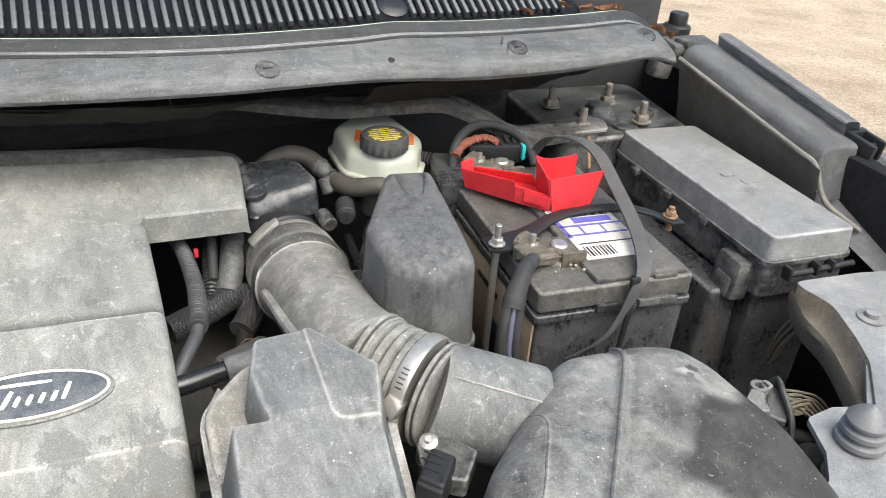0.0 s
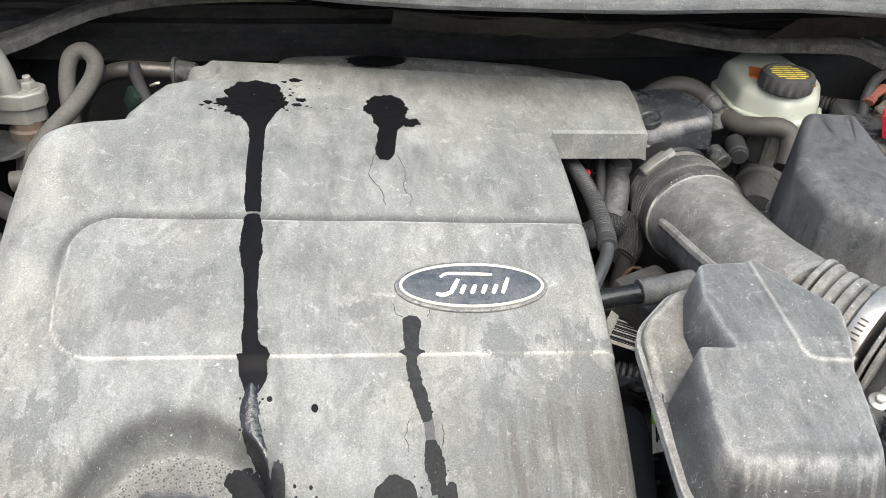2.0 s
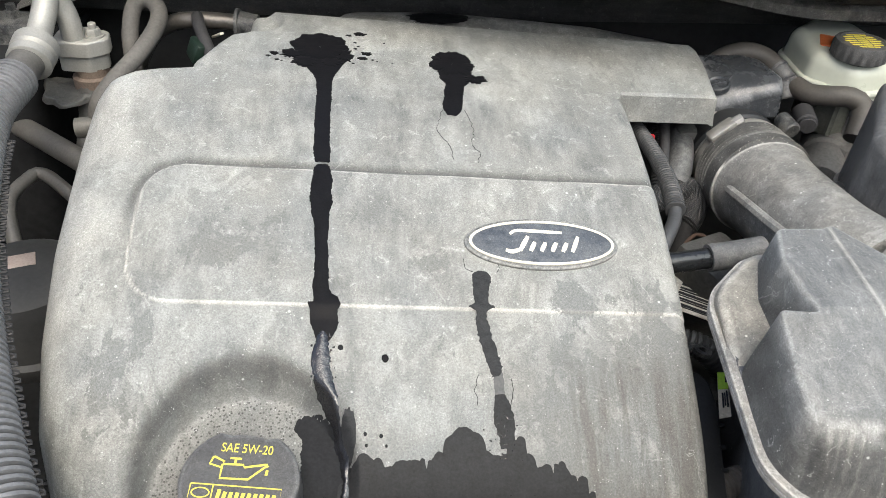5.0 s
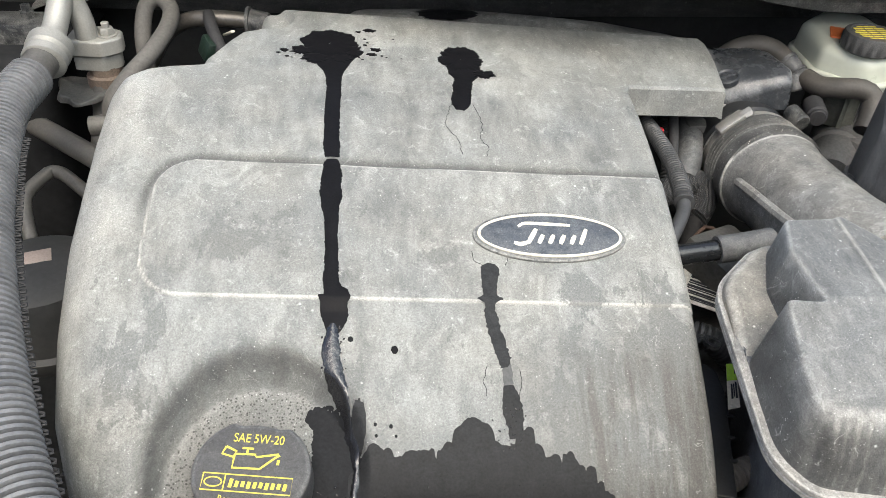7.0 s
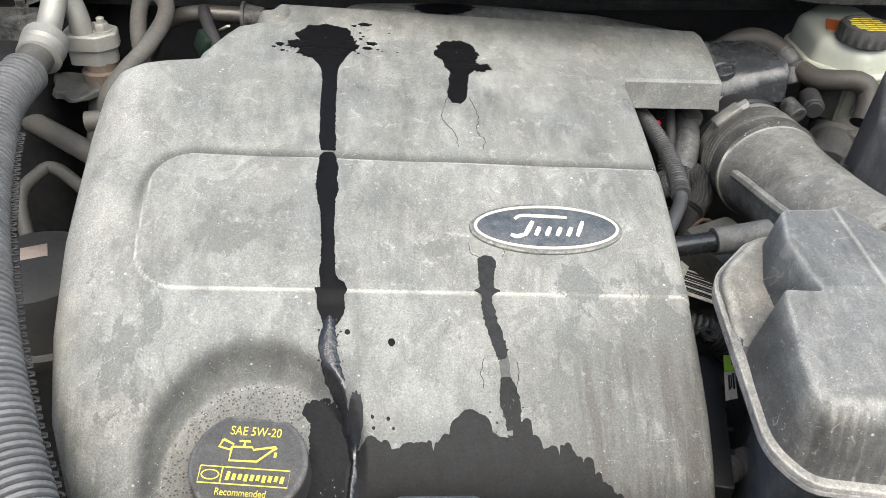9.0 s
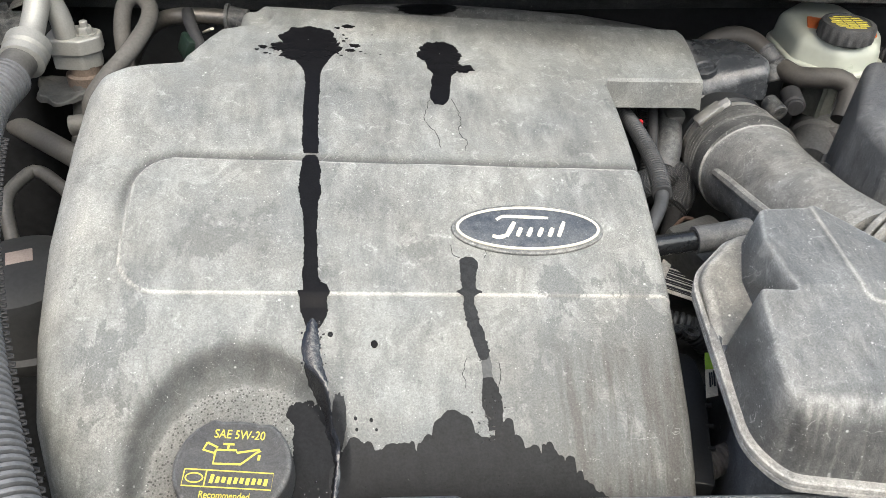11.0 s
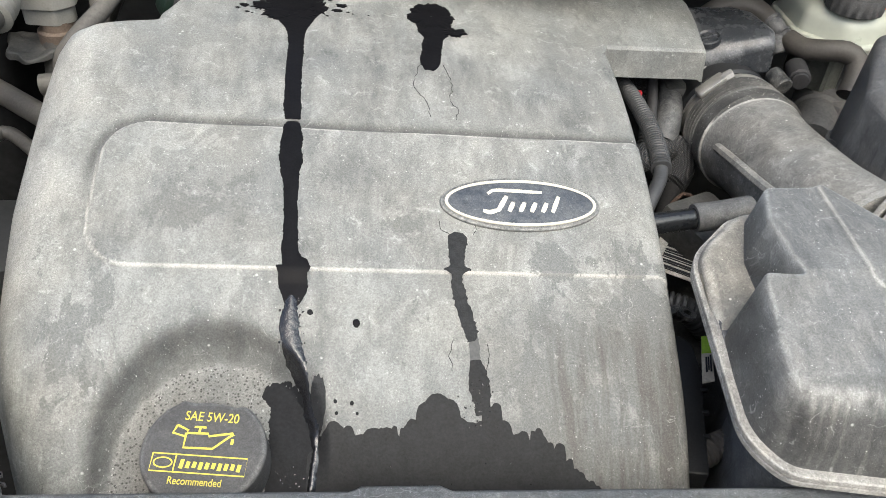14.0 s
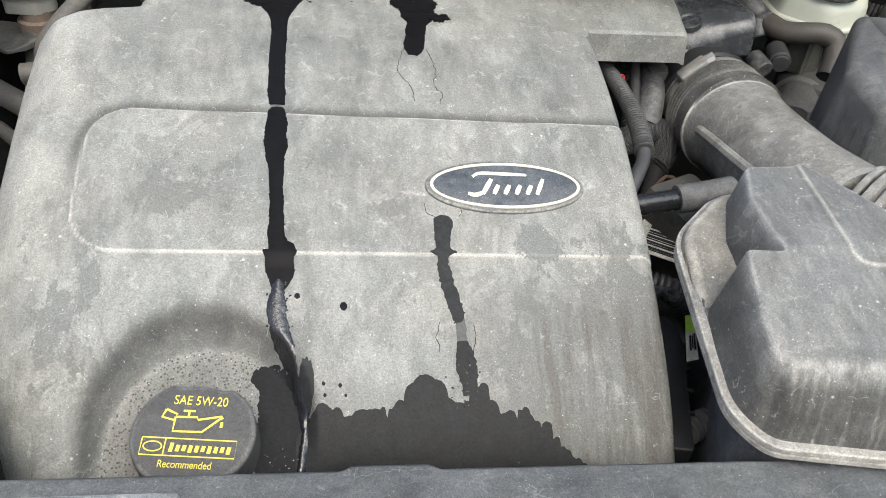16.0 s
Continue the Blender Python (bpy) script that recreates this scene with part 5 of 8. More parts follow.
def intake_tube():
    car = thing("intake_tube", (0.24, 0.6, 0.72), "dusty grey rubber intake tube with ribbed bellows", "intake hose")
    axis = [(0.208, 0.815, 0.802), (0.214, 0.76, 0.8), (0.2175, 0.685, 0.8078), (0.2187, 0.6268, 0.8167), (0.2199, 0.5592, 0.8296), (0.2258, 0.516, 0.8377), (0.2329, 0.4852, 0.8425)]
    bm = B()

    def r(t, s):
        if s < 0.062:
            return 0.052
        if s < 0.092:
            return 0.0580 - 0.0035 * (1 + math.cos((s - 0.062) / 0.0060 * 2 * math.pi))
        if s < 0.113:
            return 0.0580
        if s < 0.1145:
            return 0.0586
        return 0.0525 - 0.0045 * min(1, (s - 0.1145) / 0.15) + 0.0040 * math.exp(-(s - 0.1145) / 0.015)

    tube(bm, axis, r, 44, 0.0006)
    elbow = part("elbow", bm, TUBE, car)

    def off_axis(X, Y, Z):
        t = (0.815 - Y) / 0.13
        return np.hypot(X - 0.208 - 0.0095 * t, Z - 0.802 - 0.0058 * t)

    # shade painted into the rib grooves, and the collar's own darker tone
    mark(elbow, "grime_shade", lambda X, Y, Z: (0.95 * soft01((0.0570 - off_axis(X, Y, Z)) / 0.0040) * (Y > 0.7235) + 0.85 * (Y < 0.7235) * (Y > 0.703)) * (Y < 0.757))
    mark(elbow, "scuff_glint", lambda X, Y, Z: 0.8 * np.exp(-((Y - 0.7015) / 0.0014) ** 2))
    bm = B()
    tube(bm, [(0.1638, 0.6697, 0.8205), (0.1655, 0.628, 0.8297), (0.1678, 0.5638, 0.8436), (0.173, 0.5142, 0.855)], 0.0055, 8, 0.006)
    part("seam", bm, TUBE, car)

    def ring(p, d, r0, r1, half, mat, name, label="", n=44):
        d = Vector(d).normalized()
        bm = B()
        lathe(bm, [(r0, -half), (r1, -half), (r1 + 0.0008, -half * 0.6), (r1 + 0.0008, half * 0.6), (r1, half), (r0, half)], p, d, n)
        return part(name, bm, mat, car, label)

    c1 = ring((0.2150, 0.764, 0.800), (0.12, -1, 0), 0.046, 0.0545, 0.006, CLAMP, "hose_clamp", "bright metal worm clamp")
    bm = B()
    block(bm, (0.1800, 0.758, 0.844), (0.034, 0.016, 0.012), 0.003, (0, -38, 10))
    cyl(bm, (0.1900, 0.759, 0.852), (0.2005, 0.759, 0.860), 0.0065, 0.0065, 8, 0.001)
    part("clamp_screw", bm, CLAMP, c1)
    d = Vector((0.60, -0.80, -0.03))
    p0 = Vector((0.2329, 0.4852, 0.8425))
    ring(p0 - d * 0.004, d, 0.036, 0.0515, 0.0027, TUBE, "flange")
    ring(p0 + d * 0.003, d, 0.036, 0.0505, 0.0018, TUBE, "flange")
    bm = B()

    def rr(t, s):
        return 0.0492 - 0.0067 * max(0.0, math.cos(s / 0.0103 * 2 * math.pi)) ** 3

    tube(bm, [p0 + d * k for k in (0.0, 0.018, 0.036, 0.054)], rr, 44, 0.0009)
    part("bellows", bm, TUBE, car, "ribbed rubber bellows")
    c2 = ring(p0 + d * 0.049, d, 0.045, 0.0515, 0.0076, CLAMP, "hose_clamp", "wide bright metal band clamp")
    side = d.cross(Vector((0, 0, 1))).normalized()
    up = side.cross(d)
    q = p0 + d * 0.049 + side * 0.0465 + up * 0.011
    bm = B()
    block(bm, q, (0.022, 0.018, 0.018), 0.003, (20, 30, 40))
    cyl(bm, q, q + d * -0.003 + up * 0.02 - side * 0.012, 0.006, 0.006, 8, 0.001)
    part("clamp_screw", bm, CLAMP, c2)
    for k, wide in ((0.0655, 0.0508), (0.0715, 0.0495)):
        ring(p0 + d * k, d, 0.04, wide, 0.0018, TUBE, "flange")
    # sensor housing
    car2 = thing("airflow_sensor_housing", (0.37, 0.42, 0.72), "dusty dark plastic airflow sensor housing between tube and air box", "sensor housing")
    bm = B()
    b0, b1 = p0 + d * 0.060, Vector((0.356, 0.400, 0.812))
    axis_b = (b1 - b0).normalized()
    tube(bm, [b0, b0.lerp(b1, 0.5), b1], lambda t, s: 0.0498 + 0.0042 * t, 36, 0.01)
    part("barrel", bm, BOX, car2)
    way = up * 0.87 + side * 0.5
    bm = B()
    way = (way - axis_b * way.dot(axis_b)).normalized()
    tube(bm, [b0.lerp(b1, t) + way * (0.0501 + 0.0042 * t) for t in (0.06, 0.5, 0.97)], 0.0011, 6)
    part("parting_line", bm, LIPMAT, car2)
    for k in range(5):
        a = radians(36 + 5.0 * k)
        out = up * math.cos(a) + side * math.sin(a)
        run = d.cross(out)
        q = p0 + d * 0.049 + out * 0.0523
        bm = B()
        block(bm, (0, 0, 0), (0.0070, 0.0014, 0.0006), 0.0002)
        bmesh.ops.transform(bm, matrix=Matrix(((d.x, run.x, out.x, q.x), (d.y, run.y, out.y, q.y), (d.z, run.z, out.z, q.z), (0, 0, 0, 1))), verts=bm.verts[:])
        part("worm_slot", bm, BLOCK, c2)
    bm = B()
    slab(bm, rounded([(0.2292, 0.3555), (0.2599, 0.3341), (0.2841, 0.3639), (0.2608, 0.3964), (0.2367, 0.3917)], [0.004, 0.005, 0.005, 0.004, 0.006]), 0.812, 0.8315, 0.003, 0.0, 4)
    plate = part("sensor_plate", bm, DARK, car2, "dusty black sensor flange")
    bm = B()
    lathe(bm, [(0.0085, -0.004), (0.0085, 0.002), (0.007, 0.003)], (0.246, 0.3852, 0.8324), (-0.2, -0.2, 1), 18)
    lathe(bm, [(0.0042, 0.002), (0.0042, 0.006), (0.0036, 0.0066)], (0.246, 0.3852, 0.8324), (-0.2, -0.2, 1), 6)
    part("screw", bm, STEEL, plate)
    bm = B()
    slab(bm, rounded([(0.2171, 0.3387), (0.2329, 0.3211), (0.2571, 0.3508), (0.2404, 0.3685)], 0.0045), 0.8176, 0.8464, 0.004, 0.0, 4)
    slab(bm, rounded([(0.2143, 0.336), (0.2301, 0.3183), (0.2385, 0.3285), (0.2227, 0.3462)], 0.0035), 0.8157, 0.8431, 0.002, 0.0, 3)
    for k in range(3):
        block(bm, (0.2288 + 0.005 * k, 0.3439 + 0.0065 * k, 0.8466), (0.019, 0.0016, 0.0016), 0.0004, (0, 0, -48))
    part("sensor_plug", bm, BLACK, car2, "black wired plug")
    q2 = Vector((0.2227, 0.3666, 0.8436))
    for k, mt in enumerate((WIRE, RUBBER, WIRE, GREENISH_WIRE)):
        bm = B()
        s = q2 + Vector((-0.004 + 0.005 * k, -0.040 - 0.003 * k, -0.016))
        tube(bm, [s, s + Vector((0.0, -0.012, -0.006)), s + Vector((0.002 - 0.003 * k, -0.024, -0.02))], 0.0016, 6)
        part("wire", bm, mt, car2)
    bm = B()
    s = q2 + Vector((0.003, -0.06, -0.034))
    tube(bm, [s, s + Vector((0.01, -0.03, -0.02)), s + Vector((0.03, -0.06, -0.05))], lambda t, g: 0.0092 - 0.0016 * max(0.0, math.cos(g / 0.0034 * 6.28)) ** 4, 12, 0.0005)
    part("conduit", bm, RUBBER, car2)


intake_tube()


def airbox():
    car = thing("air_filter_box", (0.45, 0.29, 0.55), "large smudged black plastic air filter box with rounded edges", "air filter box")
    line = rounded([(0.262, 0.315), (0.29, 0.15), (0.572, 0.14), (0.585, 0.285), (0.568, 0.388), (0.535, 0.427), (0.395, 0.435)], [0.05, 0.05, 0.05, 0.06, 0.05, 0.05, 0.05], 10)
    rib = [(0.452, 0.42), (0.446, 0.392), (0.395, 0.322), (0.342, 0.252), (0.31, 0.21), (0.28, 0.17)]
    seam = [(0.322, 0.372), (0.334, 0.358), (0.333, 0.338), (0.31, 0.30), (0.29, 0.268), (0.25, 0.22)]

    def along(way, X, Y):
        best = np.full(X.shape, 1e9)
        for (ax, ay), (bx, by) in zip(way, way[1:]):
            t = np.clip(((X - ax) * (bx - ax) + (Y - ay) * (by - ay)) / ((bx - ax) ** 2 + (by - ay) ** 2), 0, 1)
            best = np.minimum(best, np.hypot(X - ax - t * (bx - ax), Y - ay - t * (by - ay)))
        return best

    rib, seam = [tuple(p[:2]) for p in spline([(*p, 0) for p in rib], 0.012)], [tuple(p[:2]) for p in spline([(*p, 0) for p in seam], 0.012)]

    def top(X, Y):
        z = 0.872 - 1.3 * np.maximum(0, X - 0.47) ** 1.6 - 0.5 * np.maximum(0, 0.30 - Y) ** 1.5
        g, s = along(rib, X, Y), along(seam, X, Y)
        z = z + 0.0022 * np.exp(-(g / 0.0036) ** 2) - 0.0015 * np.exp(-((g - 0.008) / 0.004) ** 2) + 0.0006 * np.exp(-(s / 0.0018) ** 2)
        return z - 0.002 * np.exp(-((X - 0.517) ** 2 + (Y - 0.352) ** 2) / 0.012 ** 2)

    bm = B()
    z_at = relief(bm, line, top, 7.0, 0.045, 0.62, 0.0015, 0.0)
    lid = part("lid", bm, AIRBOX, car)
    mark(lid, "scuff_glint", lambda X, Y, Z: 0.4 * np.exp(-(along(seam, X, Y) / 0.0018) ** 2) + 0.35 * np.exp(-((along(rib, X, Y) + 0.001) / 0.0022) ** 2) * soft01((0.34 - Y) / 0.05)
         + 0.7 * np.exp(-(np.hypot(X - 0.500, Y - 0.362) / 0.016) ** 2) * soft01(grain_at(X * 90, Y * 90, 0 * X) * 3 + 0.3))
    mark(lid, "grime_shade", lambda X, Y, Z: 1.1 * soft01((0.090 - np.hypot((X - 0.515) * 0.75, (Y - 0.262) * 1.15) + 0.03 * grain_at(X * 30, Y * 30, 0 * X + 1)) / 0.035)
         + 0.9 * soft01((0.008 - np.hypot(X - 0.506, (Y - 0.366) * 1.3) + 0.005 * grain_at(X * 180, Y * 180, 0 * X + 5)) / 0.002))

    for name, way, r, up in (("rib", rib, 0.0030, -0.0012), ("moulding_seam", seam, 0.0012, -0.0003)):
        bm = B()
        pts = [(x, y, z_at(x, y) + up) for x, y in way if z_at(x, y) > 0.80]
        tube(bm, pts, r, 8, 0.006)
        part(name, bm, AIRBOX, car)


airbox()


# ---- throttle end, reservoir, hoses ----
def throttle_cover():
    car = thing("throttle_body", (0.22, 0.84, 0.74), "black moulded throttle body cover behind the intake tube", "throttle body")
    line = rounded([(0.172, 0.792), (0.258, 0.786), (0.264, 0.81), (0.256, 0.86), (0.232, 0.885), (0.172, 0.892)], [0.015, 0.016, 0.015, 0.02, 0.02, 0.015], 6)
    bm = B()
    slab(bm, line, 0.848, lambda x, y: 0.884 - 0.3 * max(0, 0.81 - y) + 0.006 * step01((x - 0.21) / 0.03) - 0.02 * step01((0.205 - x) / 0.02) * step01((0.82 - y) / 0.03), 0.010, 0.003, 6)
    part("end_cover", bm, SATIN, car)
    bm = B()
    lathe(bm, [(0.0145, -0.004), (0.0145, 0.002), (0.0125, 0.003), (0.0105, 0.001)], (0.185, 0.812, 0.8755), (-0.3, -0.15, 1), 22)
    block(bm, (0.185, 0.812, 0.8775), (0.019, 0.003, 0.003), 0.0008, (-8, -17, 0))
    part("recessed_plug", bm, SATIN, car)
    bm = B()
    cyl(bm, (0.207, 0.84, 0.803), (0.213, 0.776, 0.8005), 0.0555, 0.0555, 40, 0.003)
    part("throttle_flange", bm, BLACK, car)
    bm = B()
    block(bm, (0.213, 0.80, 0.860), (0.022, 0.006, 0.007), 0.001)
    part("label", bm, PAPER, car, "small white label")
    bm = B()
    cyl(bm, (0.262, 0.79, 0.845), (0.266, 0.762, 0.843), 0.010, 0.010, 12, 0.002)
    part("screw_boss", bm, DARK, car)


throttle_cover()


def reservoir():
    car = thing("brake_fluid_reservoir", (0.365, 0.84, 0.80), "milky white brake fluid reservoir with a black screw cap", "fluid reservoir")
    line = rounded([(0.3121, 0.8601), (0.3533, 0.8117), (0.4089, 0.8282), (0.4357, 0.8776), (0.4172, 0.9652), (0.3605, 0.9785), (0.3141, 0.9394)], [0.025, 0.03, 0.03, 0.03, 0.03, 0.03, 0.03], 8)
    bm = B()
    slab(bm, line, 0.855, lambda x, y: 0.8993 + 0.05 * (y - 0.857), 0.016, 0.004, 7)
    part("tank", bm, WHITE, car)
    bm = B()
    # The foot's dark colour stands for the shade beneath the tank.
    slab(bm, inset(line, 0.034), 0.79, 0.8561, 0.003, 0.0, 2)
    part("foot", bm, SHADEDWHITE, car, "foot of the tank, coloured dark for the shade below it")
    bm = B()
    slab(bm, inset(line, -0.004), 0.8633, 0.8684, 0.003, 0, 3)
    part("seam_lip", bm, WHITE, car)
    bm = B()
    slab(bm, rounded([(0.3317, 0.8797), (0.4079, 0.8518), (0.4182, 0.8797), (0.344, 0.9106)], 0.003), 0.8988, lambda x, y: 0.9011 + 0.05 * (y - 0.857), 0.0004, 0, 2)
    part("warning_label", bm, ORANGE, car, "orange warning label")
    m = (0.3641, 0.8488, 0.8973)
    bm = B()
    lathe(bm, [(0.026, 0), (0.0275, 0.002)], m, (0, 0, 1), 36)
    n, rows = 72, []
    for r, h in ((0.030, 0.002), (0.0325, 0.004), (0.0325, 0.019), (0.0305, 0.0225), (0.0255, 0.0235), (0.0245, 0.0222), (0.001, 0.0222)):
        q = []
        for k in range(n):
            a = 2 * math.pi * k / n
            rr = r - (0.0011 if (k % 4) < 2 and 0.003 < h < 0.02 else 0)
            q.append((m[0] + rr * math.cos(a), m[1] + rr * math.sin(a), m[2] + h))
        rows.append(q + q[:1])
    sheet(bm, rows)
    cap = part("screw_cap", bm, CAPMAT, car, "ribbed black screw cap")
    for i in range(7):
        y = m[1] + 0.0185 - i * 0.0061
        w = math.sqrt(max(0, 0.0232 ** 2 - (y - m[1]) ** 2)) * (0.95 if i % 2 else 0.85)
        for s0, s1 in ((-1, -0.35), (-0.27, 0.3), (0.38, 1.0)):
            bm = B()
            block(bm, (m[0] + w * (s0 + s1) / 2, y, m[2] + 0.0224), (w * (s1 - s0), 0.0027, 0.0006), 0)
            part("print_bar", bm, YELLOW, cap, "yellow print line")


reservoir()


def master_cylinder():
    car = thing("brake_cylinder", (0.37, 0.86, 0.74), "dull grey cast brake cylinder below the fluid reservoir", "brake part")
    bm = B()
    a, b = Vector((0.345, 0.80, 0.752)), Vector((0.415, 0.93, 0.772))
    lathe(bm, [(0.004, -0.004), (0.024, 0), (0.029, 0.008), (0.029, 0.05), (0.033, 0.054), (0.033, 0.14)], a, b - a, 28)
    part("body", bm, CASTGREY, car)
    bm = B()
    block(bm, (0.395, 0.845, 0.775), (0.05, 0.03, 0.022), 0.006, (0, 0, 30))
    part("port_block", bm, CASTGREY, car)


CASTGREY = plain("dull_cast_grey", (0.12, 0.122, 0.12), 0.6, 0.1, 0.4, 40, 0.0006)
master_cylinder()


def hose(name, pts, r, mat, label, category="hose", step=0.006, n=14, ribs=0):
    bm = B()
    if ribs:
        tube(bm, pts, lambda t, s: r * (1.04 - 0.3 * max(0.0, math.cos(s / ribs * 2 * math.pi)) ** 1.8), n, ribs / 10)
    else:
        tube(bm, pts, r, n, step)
    return solid(name, bm, mat, label, category)


def breather():
    car = thing("breather_hose", (0.29, 0.83, 0.82), "brownish rubber breather hose with a grey plastic elbow", "hose")
    bm = B()
    tube(bm, [(0.205, 0.897, 0.860), (0.2245, 0.90, 0.8742), (0.2471, 0.895, 0.8831), (0.2683, 0.885, 0.8807), (0.281, 0.868, 0.8728)], 0.0122, 18)
    part("rear_hose", bm, BROWNHOSE, car)
    bm = B()
    tube(bm, [(0.279, 0.872, 0.8745), (0.285, 0.861, 0.870), (0.291, 0.852, 0.8655), (0.2985, 0.842, 0.8605)], lambda t, s: 0.0118 - 0.0022 * step01((t - 0.35) / 0.2), 16, 0.002)
    lathe(bm, [(0.010, -0.003), (0.0134, -0.002), (0.0134, 0.002), (0.010, 0.003)], (0.2815, 0.868, 0.8725), (0.45, -0.8, -0.3), 16)
    lathe(bm, [(0.008, -0.002), (0.0112, -0.0015), (0.0112, 0.0015), (0.008, 0.002)], (0.291, 0.852, 0.8655), (0.45, -0.8, -0.3), 16)
    part("elbow", bm, ELBOW, car, "grey plastic elbow joint")
    bm = B()
    lathe(bm, [(0.009, -0.012), (0.0105, -0.010), (0.0105, 0.008), (0.009, 0.010)], (0.286, 0.845, 0.855), (0.2, -0.5, -0.8), 16)
    part("lower_branch", bm, ELBOW, car)
    bm = B()
    tube(bm, [(0.2965, 0.845, 0.862), (0.3073, 0.825, 0.8606), (0.3249, 0.81, 0.8656), (0.3442, 0.80, 0.8690), (0.3565, 0.792, 0.8620), (0.3530, 0.778, 0.8470), (0.3440, 0.765, 0.8330)], 0.0124, 18)
    part("front_hose", bm, BROWNHOSE, car)
    bm = B()
    cyl(bm, (0.300, 0.815, 0.842), (0.292, 0.782, 0.842), 0.0125, 0.0125, 16, 0.002)
    cyl(bm, (0.292, 0.782, 0.842), (0.2905, 0.777, 0.842), 0.010, 0.010, 16, 0.001)
    part("grommet", bm, RUBBER, car)


breather()
hose("vacuum_hose", [(0.30, 0.80, 0.80), (0.297, 0.75, 0.795), (0.30, 0.72, 0.79), (0.32, 0.69, 0.78)], 0.006, GLOSS, "thin shiny black vacuum hose beside the intake tube")


def relay_housing():
    car = thing("pump_cover", (0.32, 0.617, 0.77), "dusty black rounded plastic cover beside the battery", "plastic cover")
    line = rounded([(0.26, 0.5497), (0.3089, 0.5196), (0.3625, 0.5347), (0.3681, 0.5986), (0.3832, 0.7227), (0.3183, 0.7302), (0.2581, 0.6221)], [0.028, 0.028, 0.023, 0.028, 0.017, 0.017, 0.028], 8)

    def top(x, y):
        return 0.9206 + 0.03 * (y - 0.56) - 0.35 * max(0, 0.57 - y) + 0.0034 * step01((y - 0.621 - 0.05 * step01((x - 0.344) / 0.019) * 0.3) / 0.006) - 0.12 * max(0, 0.304 - x)

    bm = B()
    slab(bm, line, 0.8059, top, 0.0132, 0.005, 8)
    part("shell", bm, PUMP, car)
    bm = B()
    slab(bm, inset(line, -0.004), 0.8012, 0.8097, 0.003, 0, 3)
    part("lip", bm, DARK, car)
    bm = B()
    slab(bm, inset(line, 0.008), 0.70, 0.8031, 0.003, 0, 3)
    part("base", bm, BLACK, car)
    bm = B()
    slab(bm, rounded([(0.2403, 0.5234), (0.276, 0.5093), (0.2807, 0.5516), (0.2459, 0.561)], 0.008), 0.72, 0.82, 0.012, 0.004)
    slab(bm, rounded([(0.2459, 0.561), (0.276, 0.561), (0.276, 0.5986), (0.2478, 0.5986)], 0.008), 0.72, 0.8294, 0.010, 0.004)
    part("bracket", bm, DARK, car)
    for x, y, z, s in ((0.26, 0.6437, 0.8435, 0.015), (0.2666, 0.608, 0.8435, 0.018)):
        bm = B()
        slab(bm, rounded([(x - s, y - 0.015), (x + s, y - 0.015), (x + s, y + 0.013), (x - s, y + 0.013)], 0.008), z - 0.05, z, 0.003, 0.001, 4)
        part("ear", bm, DARK, car)


relay_housing()


